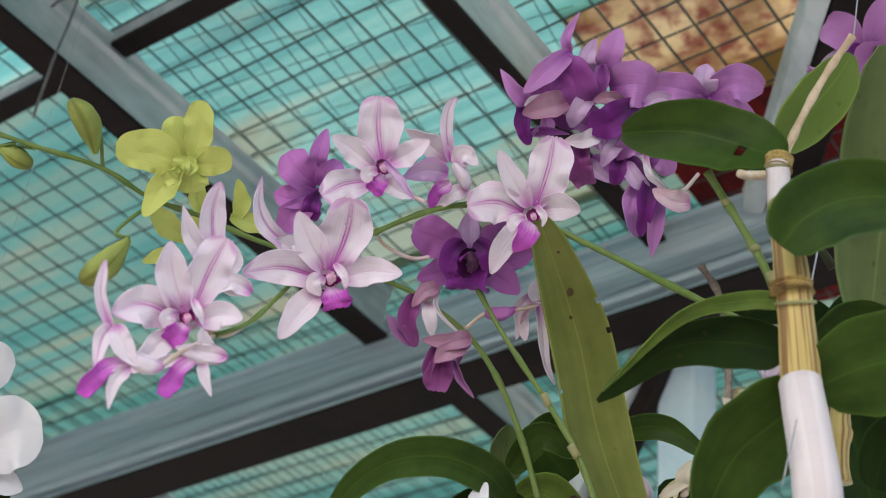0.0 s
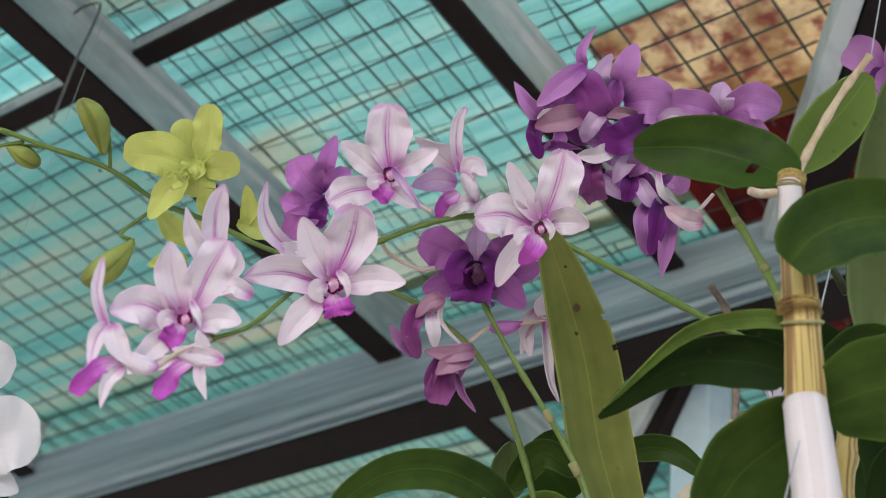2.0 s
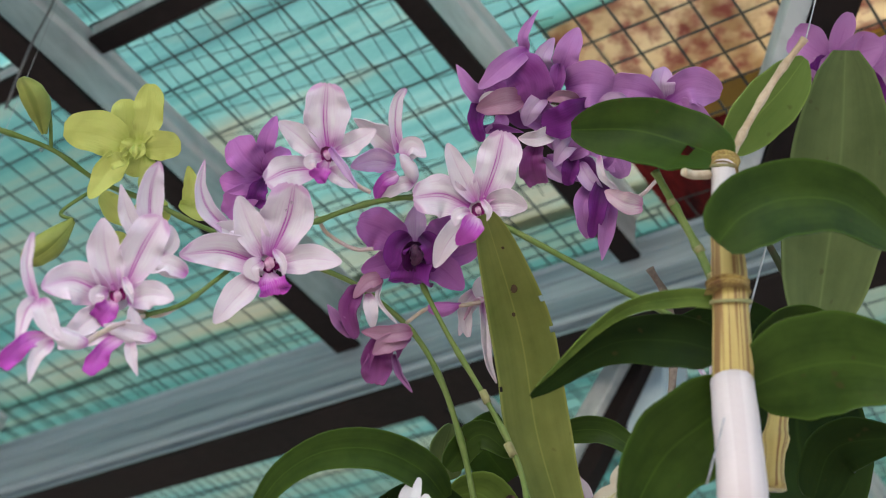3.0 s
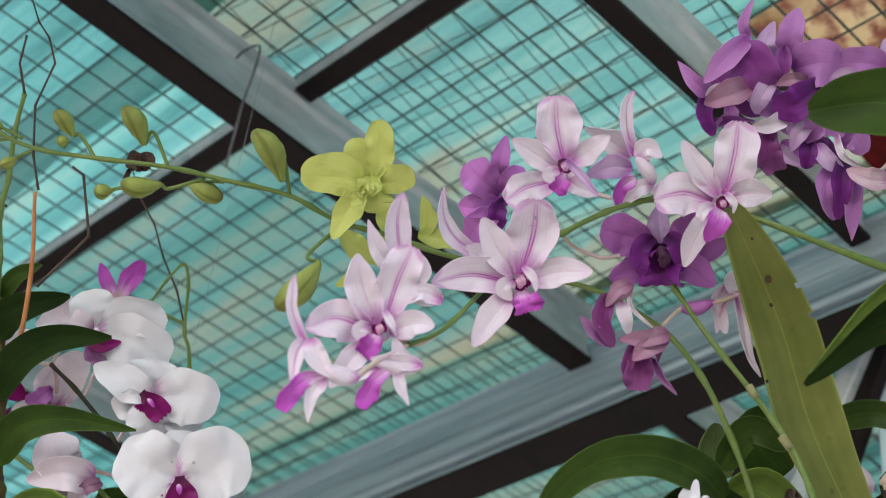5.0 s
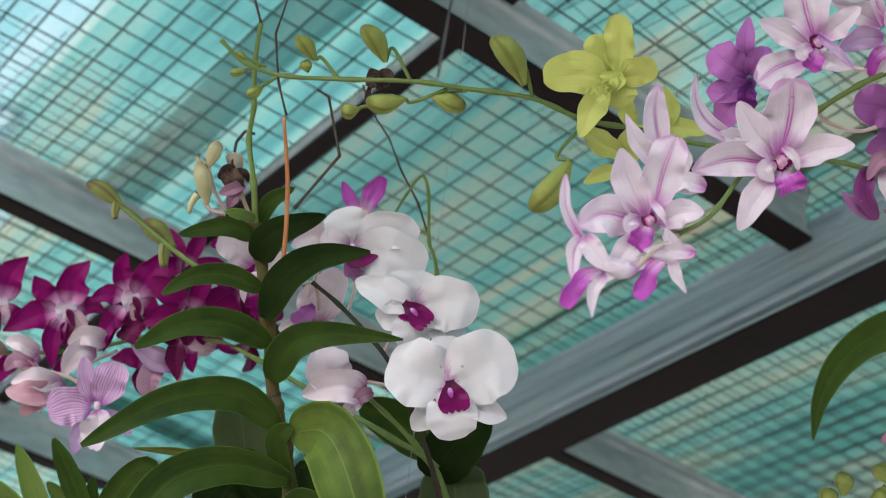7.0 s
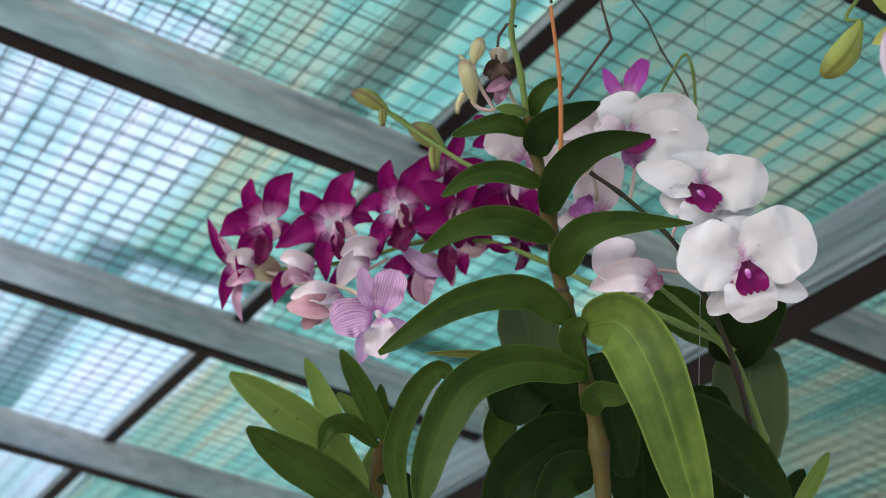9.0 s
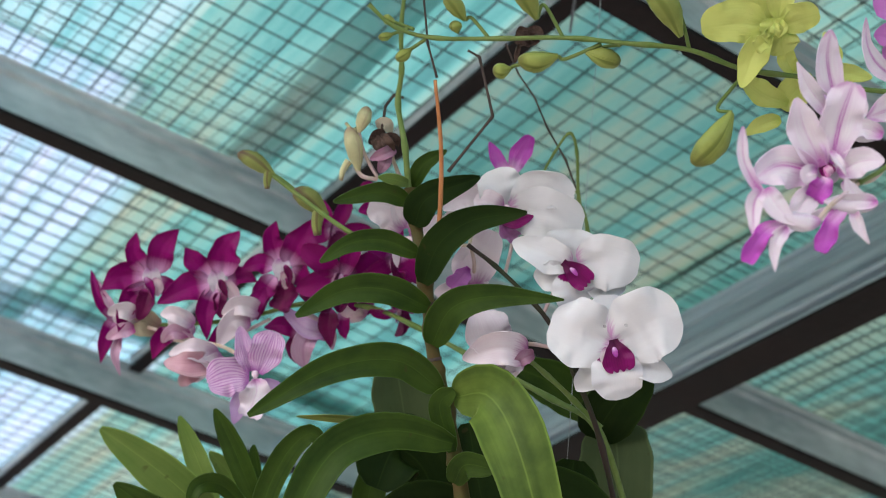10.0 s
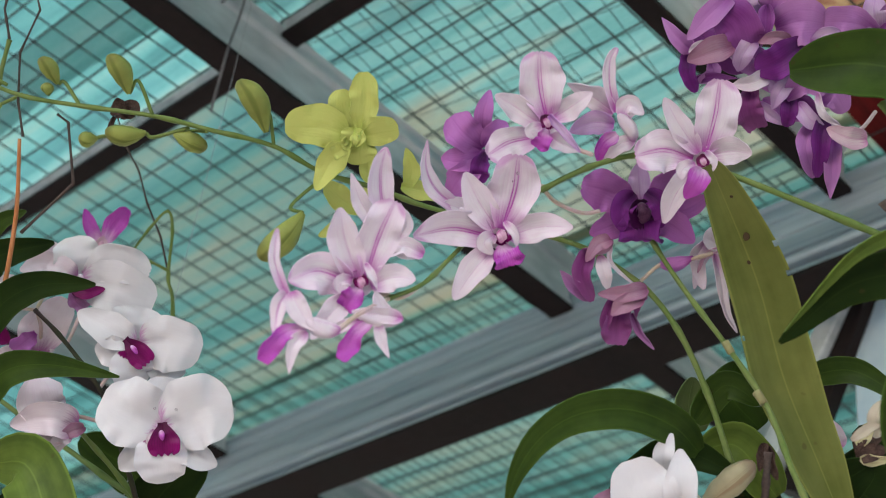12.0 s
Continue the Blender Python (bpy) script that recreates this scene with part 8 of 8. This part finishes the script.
odd_flower(P6, (-0.8744, 0.3036, 1.9322), (-0.8726, 0.3053, 1.9259), 0.0045, COLUMN_WHITE, [
    ([(-0.8728, 0.3063, 1.9308), (-0.8639, 0.3056, 1.9425), (-0.8552, 0.3041, 1.9539)], 0.0220, VEINED, "petal", "broad"),
    ([(-0.8751, 0.3023, 1.9319), (-0.8716, 0.2932, 1.9427), (-0.8670, 0.2849, 1.9543)], 0.0144, VEINED, "sepal", "oval"),
    ([(-0.8765, 0.3021, 1.9276), (-0.8809, 0.2906, 1.9252), (-0.8876, 0.2797, 1.9183)], 0.0257, VEINED, "petal", "broad"),
    ([(-0.8716, 0.3048, 1.9257), (-0.8735, 0.3078, 1.9169), (-0.8798, 0.3076, 1.9024)], 0.0197, PALE, "lip", "fan"),
    ([(-0.8790, 0.3020, 1.9211), (-0.8833, 0.3025, 1.9108), (-0.8882, 0.3028, 1.8991)], 0.0114, LILAC, "sepal", "oval"),
    ([(-0.8731, 0.3097, 1.9256), (-0.8694, 0.3197, 1.9220), (-0.8669, 0.3289, 1.9169)], 0.0129, LILAC, "petal", "oval")], "lilac flower veined with purple")
stem(P6, [(-0.8785, 0.3056, 1.9338), (-0.8941, 0.3038, 1.9488), (-0.9048, 0.2955, 1.9567)], 0.0013, 0.0012, PEDICEL, name="flower_stalk")
odd_flower(P6, (-0.7558, 0.4074, 2.0653), (-0.7494, 0.4017, 2.0704), 0.0054, POUCH, [
    ([(-0.7543, 0.4025, 2.0709), (-0.7527, 0.3928, 2.0782), (-0.7502, 0.3835, 2.0860)], 0.0093, LIP_PINK, "petal", "oval"),
    ([(-0.7520, 0.4049, 2.0715), (-0.7426, 0.4034, 2.0808), (-0.7313, 0.4036, 2.0905)], 0.0132, LIP_PINK, "petal", "broad"),
    ([(-0.7548, 0.4078, 2.0646), (-0.7527, 0.4042, 2.0689), (-0.7490, 0.4012, 2.0745)], 0.0101, POUCH, "sepal", "oval")], "half-hidden magenta flower")
stem(P6, [(-0.9591, 0.2539, 1.9800), (-0.9295, 0.2763, 1.9674), (-0.9057, 0.2916, 1.9577), (-0.8870, 0.2974, 1.9455)], 0.0014, 0.0013, PEDICEL, name="flower_stalk")
spurred_bud(P6, (-0.7860, 0.2550, 2.0152), (-0.7924, 0.2311, 2.0241), 0.0107, [(-0.7870, 0.2513, 2.0166), (-0.7897, 0.2523, 2.0118), (-0.7914, 0.2542, 2.0077)], 0.0065, BUD_TINGED, "green bud tinged with brown")
spurred_bud(P6, (-0.7783, 0.2909, 1.9992), (-0.7832, 0.2681, 2.0094), 0.0134, [(-0.7796, 0.2859, 2.0010), (-0.7836, 0.2875, 1.9938), (-0.7863, 0.2906, 1.9874)], 0.0093, BUD_TINGED, "green bud tinged with brown")
stem(P6, [(-0.7862, 0.2543, 2.0154), (-0.7842, 0.2623, 2.0124), (-0.7817, 0.2761, 2.0054), (-0.7779, 0.2915, 1.9993)], 0.0012, 0.0013, STEM, name="flower_stalk")
stem(P6, [(-0.7863, 0.2536, 2.0148), (-0.7764, 0.2697, 2.0018), (-0.7572, 0.2910, 1.9801), (-0.7440, 0.3099, 1.9674)], 0.0013, 0.0016, STEM, name="flower_stalk")

# ---------------------------------------------------------------- thin stems, twigs and strings
P7 = thing("orchid_plant", (-0.7875, 0.5271, 1.9191), "bare green spray stems of an orchid past flowering", "orchid", "orchids")
stem(P7, [(-0.7794, 0.5107, 1.9515), (-0.7404, 0.4612, 2.0427), (-0.7342, 0.4470, 2.0620), (-0.7214, 0.4334, 2.0870), (-0.7188, 0.4247, 2.0964), (-0.7304, 0.4221, 2.0860), (-0.7439, 0.4215, 2.0718)], 0.0013, 0.0008, STEM, 6)
stem(P7, [(-0.7330, 0.4451, 2.0651), (-0.7317, 0.4322, 2.0855), (-0.7331, 0.4165, 2.1044), (-0.7321, 0.4033, 2.1231), (-0.7312, 0.3884, 2.1340), (-0.7263, 0.3726, 2.1488)], 0.0007, 0.0005, TWIG, 5, "dry_twig")
stem(P7, [(-0.7325, 0.4446, 2.0659), (-0.7383, 0.4334, 2.0686), (-0.7441, 0.4241, 2.0695)], 0.0011, 0.0009, STEM, 2)

# ---------------------------------------------------------------- young leafy orchid
P8 = thing("orchid_plant", (-0.8928, 0.3348, 1.7939), "young orchid with a fan of bright green leaves", "orchid", "orchids")
for pts, w, mat in (
        ([(-0.8906, 0.3183, 1.8179), (-0.8844, 0.2847, 1.8392), (-0.8849, 0.2519, 1.8534), (-0.8858, 0.2185, 1.8644)], 0.0270, LEAF_BRIGHT),
        ([(-0.8739, 0.3246, 1.7968), (-0.8731, 0.2877, 1.8110), (-0.8755, 0.2573, 1.8206), (-0.8754, 0.2315, 1.8295)], 0.0260, LEAF),
        ([(-0.9039, 0.3082, 1.8491), (-0.9008, 0.2889, 1.8729), (-0.8972, 0.2694, 1.8954)], 0.0150, LEAF_BRIGHT),
        ([(-0.8837, 0.3254, 1.8518), (-0.8804, 0.3037, 1.8784), (-0.8780, 0.2841, 1.8991)], 0.0150, LEAF),
        ([(-0.8710, 0.3145, 1.8405), (-0.8698, 0.2951, 1.8489), (-0.8723, 0.2818, 1.8437), (-0.8791, 0.2806, 1.8296)], 0.0120, LEAF),
        ([(-0.9030, 0.3265, 1.8583), (-0.9025, 0.3118, 1.8731), (-0.9041, 0.2969, 1.8826)], 0.0130, LEAF_BRIGHT),
        ([(-0.9021, 0.3208, 1.8146), (-0.9006, 0.3098, 1.8295), (-0.8977, 0.2976, 1.8476)], 0.0220, LEAF_BRIGHT),
        ([(-0.9072, 0.3307, 1.8189), (-0.9007, 0.3263, 1.8383), (-0.8933, 0.3260, 1.8550)], 0.0140, LEAF_BRIGHT),
        ([(-0.8980, 0.3360, 1.8597), (-0.8941, 0.3249, 1.8784), (-0.8900, 0.3197, 1.8911)], 0.0090, LEAF),
        ([(-0.8433, 0.3247, 1.7885), (-0.8351, 0.3095, 1.8238), (-0.8158, 0.3082, 1.8530), (-0.7999, 0.3147, 1.8659), (-0.7973, 0.3264, 1.8597)], 0.0150, LEAF),
        ([(-0.8491, 0.3399, 1.7838), (-0.8456, 0.3270, 1.8073), (-0.8473, 0.3175, 1.8139), (-0.8528, 0.3083, 1.8111)], 0.0130, LEAF_DEEP)):
    leaf(P8, pts, w, mat, a=0.45, b=0.65, seed=len(P8.children))
stem(P8, [(-0.9041, 0.3326, 1.7963), (-0.8956, 0.3281, 1.8223), (-0.8853, 0.3223, 1.8513)], 0.0050, 0.0034, CANE_GREEN, 4, "cane")

# ---------------------------------------------------------------- low flowers beside the long leaf
P9 = thing("orchid_plant", (-0.3976, 0.5853, 1.8437), "orchid with low white flowers beside the long leaf", "orchid", "orchids")
odd_flower(P9, (-0.4016, 0.5679, 1.8534), (-0.4034, 0.5540, 1.8500), 0.0043, BLUSH, [
    ([(-0.4078, 0.5600, 1.8401), (-0.4076, 0.5393, 1.8481), (-0.4089, 0.5288, 1.8660)], 0.0332, WHITE, "petal", "round"),
    ([(-0.4030, 0.5569, 1.8428), (-0.3924, 0.5466, 1.8547), (-0.3892, 0.5408, 1.8716)], 0.0166, WHITE, "petal", "oval"),
    ([(-0.4025, 0.5467, 1.8641), (-0.3977, 0.5392, 1.8706), (-0.3931, 0.5393, 1.8806)], 0.0102, WHITE, "sepal", "oval"),
    ([(-0.3998, 0.5461, 1.8471), (-0.4028, 0.5432, 1.8413), (-0.4087, 0.5460, 1.8377)], 0.0054, DARK_LIP, "lip", "oval"),
    ([(-0.3978, 0.5443, 1.8474), (-0.3979, 0.5470, 1.8415), (-0.4005, 0.5567, 1.8354)], 0.0040, LIP_PINK, "lip_lobe", "lance"),
    ([(-0.4209, 0.5352, 1.8545), (-0.4285, 0.5295, 1.8462), (-0.4416, 0.5258, 1.8405)], 0.0091, DUSKY, "sepal", "oval"),
    ([(-0.3981, 0.5575, 1.8561), (-0.3960, 0.5634, 1.8497), (-0.3962, 0.5727, 1.8449)], 0.0118, CREAM, "sepal", "hood")], "white flower with a magenta-streaked lip")
bud(P9, (-0.3970, 0.5678, 1.8544), (-0.3707, 0.5759, 1.8754), 0.0140, BUD_TAN, bend=0.1, label="pale tan bud")
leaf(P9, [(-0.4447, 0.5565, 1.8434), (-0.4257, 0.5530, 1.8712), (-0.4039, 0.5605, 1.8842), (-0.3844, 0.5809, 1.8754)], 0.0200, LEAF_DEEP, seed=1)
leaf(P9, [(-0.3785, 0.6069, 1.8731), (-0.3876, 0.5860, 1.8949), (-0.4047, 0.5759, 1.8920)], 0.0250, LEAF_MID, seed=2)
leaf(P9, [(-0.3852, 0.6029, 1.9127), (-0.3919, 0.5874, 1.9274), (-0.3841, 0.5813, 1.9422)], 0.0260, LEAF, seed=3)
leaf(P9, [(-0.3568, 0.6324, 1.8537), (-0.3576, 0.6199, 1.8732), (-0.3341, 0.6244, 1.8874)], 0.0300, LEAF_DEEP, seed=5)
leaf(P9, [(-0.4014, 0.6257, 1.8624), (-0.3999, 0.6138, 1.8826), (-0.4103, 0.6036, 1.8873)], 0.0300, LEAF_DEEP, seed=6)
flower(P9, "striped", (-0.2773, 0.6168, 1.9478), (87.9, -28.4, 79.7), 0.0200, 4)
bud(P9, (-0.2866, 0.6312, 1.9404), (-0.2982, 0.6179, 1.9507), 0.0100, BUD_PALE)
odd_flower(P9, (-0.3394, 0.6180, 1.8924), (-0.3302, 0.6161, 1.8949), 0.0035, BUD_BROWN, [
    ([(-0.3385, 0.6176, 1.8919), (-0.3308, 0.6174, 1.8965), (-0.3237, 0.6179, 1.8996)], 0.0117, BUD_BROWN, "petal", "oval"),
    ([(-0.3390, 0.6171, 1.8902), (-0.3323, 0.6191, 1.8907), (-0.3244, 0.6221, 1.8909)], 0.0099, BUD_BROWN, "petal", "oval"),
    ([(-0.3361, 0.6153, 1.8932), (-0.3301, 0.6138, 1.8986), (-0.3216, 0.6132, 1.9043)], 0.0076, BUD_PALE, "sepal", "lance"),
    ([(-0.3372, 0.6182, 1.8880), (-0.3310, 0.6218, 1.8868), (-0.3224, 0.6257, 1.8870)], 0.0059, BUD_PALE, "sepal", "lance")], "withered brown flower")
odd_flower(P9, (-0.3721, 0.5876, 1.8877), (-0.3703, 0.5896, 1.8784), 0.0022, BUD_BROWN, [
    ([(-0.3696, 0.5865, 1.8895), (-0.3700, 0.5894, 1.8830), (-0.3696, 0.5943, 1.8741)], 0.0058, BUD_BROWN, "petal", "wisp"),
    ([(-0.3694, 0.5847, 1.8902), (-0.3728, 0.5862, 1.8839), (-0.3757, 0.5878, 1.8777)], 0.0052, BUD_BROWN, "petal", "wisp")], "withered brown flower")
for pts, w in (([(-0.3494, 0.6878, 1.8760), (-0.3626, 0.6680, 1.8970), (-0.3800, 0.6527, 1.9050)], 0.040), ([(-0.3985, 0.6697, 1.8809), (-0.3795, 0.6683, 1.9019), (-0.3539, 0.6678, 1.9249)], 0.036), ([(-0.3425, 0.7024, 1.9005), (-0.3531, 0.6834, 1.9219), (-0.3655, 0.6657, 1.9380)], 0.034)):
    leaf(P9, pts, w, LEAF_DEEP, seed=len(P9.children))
stem(P9, [(-0.3908, 0.5899, 1.8440), (-0.3736, 0.5891, 1.8635), (-0.3662, 0.5811, 1.8826)], 0.0020, 0.0016, TWIG, 3)
P10 = thing("orchid_plant", (-0.5877, 0.7018, 1.8970), "orchid with small yellow-green buds", "orchid", "orchids")
for a, b in (((-0.5923, 0.6841, 1.9199), (-0.5887, 0.6782, 1.9333)), ((-0.6013, 0.6811, 1.9133), (-0.5997, 0.6750, 1.9248)), ((-0.5642, 0.7021, 1.9249), (-0.5734, 0.6888, 1.9350)), ((-0.5716, 0.7032, 1.9145), (-0.5775, 0.6941, 1.9221))):
    bud(P10, a, b, 0.0125, BUD)
stem(P10, [(-0.3898, 0.5822, 1.8392), (-0.5506, 0.6325, 1.8257), (-0.5949, 0.7000, 1.8906), (-0.5859, 0.6938, 1.9125), (-0.5710, 0.6970, 1.9253)], 0.0016, 0.0012, STEM)

STRING_TOP = Vector((-0.7596, 0.4711, 1.8535))
STRING_TOP.z = 2.514
for pts, r, mat, label in (
        ([STRING_TOP, (-0.7596, 0.4711, 1.8535)], 0.0002, STRING, "thin pale nylon string that holds up a plant"),
        ([(-0.2244, 0.5737, 1.9964), (-0.2337, 0.5672, 1.9436)], 0.0005, STRING, "thin pale nylon string that holds up a plant"),
        ([(-0.2007, 0.7089, 2.5103), (-0.1757, 0.5125, 2.0545)], 0.0004, STRING, "thin pale string hanging from the roof"),
        ([(-0.2145, 0.5041, 1.8450), (-0.2268, 0.5135, 1.8221)], 0.0004, STRING, "thin pale nylon string beside the cane"),
        ([(-0.8837, 0.5154, 2.4730), (-0.8797, 0.5198, 2.4839), (-0.8776, 0.5324, 2.4998), (-0.8782, 0.5337, 2.4704), (-0.8678, 0.5243, 2.4108), (-0.9046, 0.5455, 2.3743)], 0.0012, CABLE, "bent grey wire hook hung from the rafter")):
    ob = thing("string" if mat is STRING else "wire_hook", pts[0], label, "string" if mat is STRING else "hook")
    stem(ob, pts, r, r, mat, 0, "strand", n=16 if len(pts) > 2 else 6, wobble=0)

for a, b, r in (((-0.7566, 0.4007, 1.8231), (-0.7562, 0.3999, 1.8251), 0.0056), ((-0.7496, 0.3860, 1.8562), (-0.7491, 0.3852, 1.8580), 0.0053), ((-0.7430, 0.3695, 1.8850), (-0.7427, 0.3684, 1.8867), 0.0049), ((-0.7378, 0.3561, 1.9062), (-0.7373, 0.3551, 1.9078), 0.0046), ((-0.7312, 0.3433, 1.9353), (-0.7308, 0.3424, 1.9367), 0.0043)):
    stem(P5, [a, b], r, r, TWIG, 0, "node_ring", n=4)

# rings where old leaves were, and rain drops
for a, b, r in (((-0.2173, 0.5097, 1.9622), (-0.2177, 0.5100, 1.9642), 0.0061), ((-0.2132, 0.5081, 1.9049), (-0.2129, 0.5074, 1.9061), 0.0091), ((-0.2202, 0.5153, 1.9924), (-0.2197, 0.5144, 1.9937), 0.0060)):
    stem(P1, [a, b], r, r, JOINT, 0, "node_ring", n=4)
for at, r, p in (((-0.6464, 0.4075, 1.9125), 0.0009, P5), ((-0.6381, 0.4158, 1.9133), 0.0010, P5), ((-0.3986, 0.4195, 1.9670), 0.0010, P1), ((-0.4021, 0.4208, 1.9644), 0.0006, P1), ((-0.5580, 0.3803, 2.0375), 0.0012, P2), ((-0.3857, 0.4946, 1.9952), 0.0009, P3), ((-0.3062, 0.6034, 2.1594), 0.0010, P4)):
    drop(p, at, r)
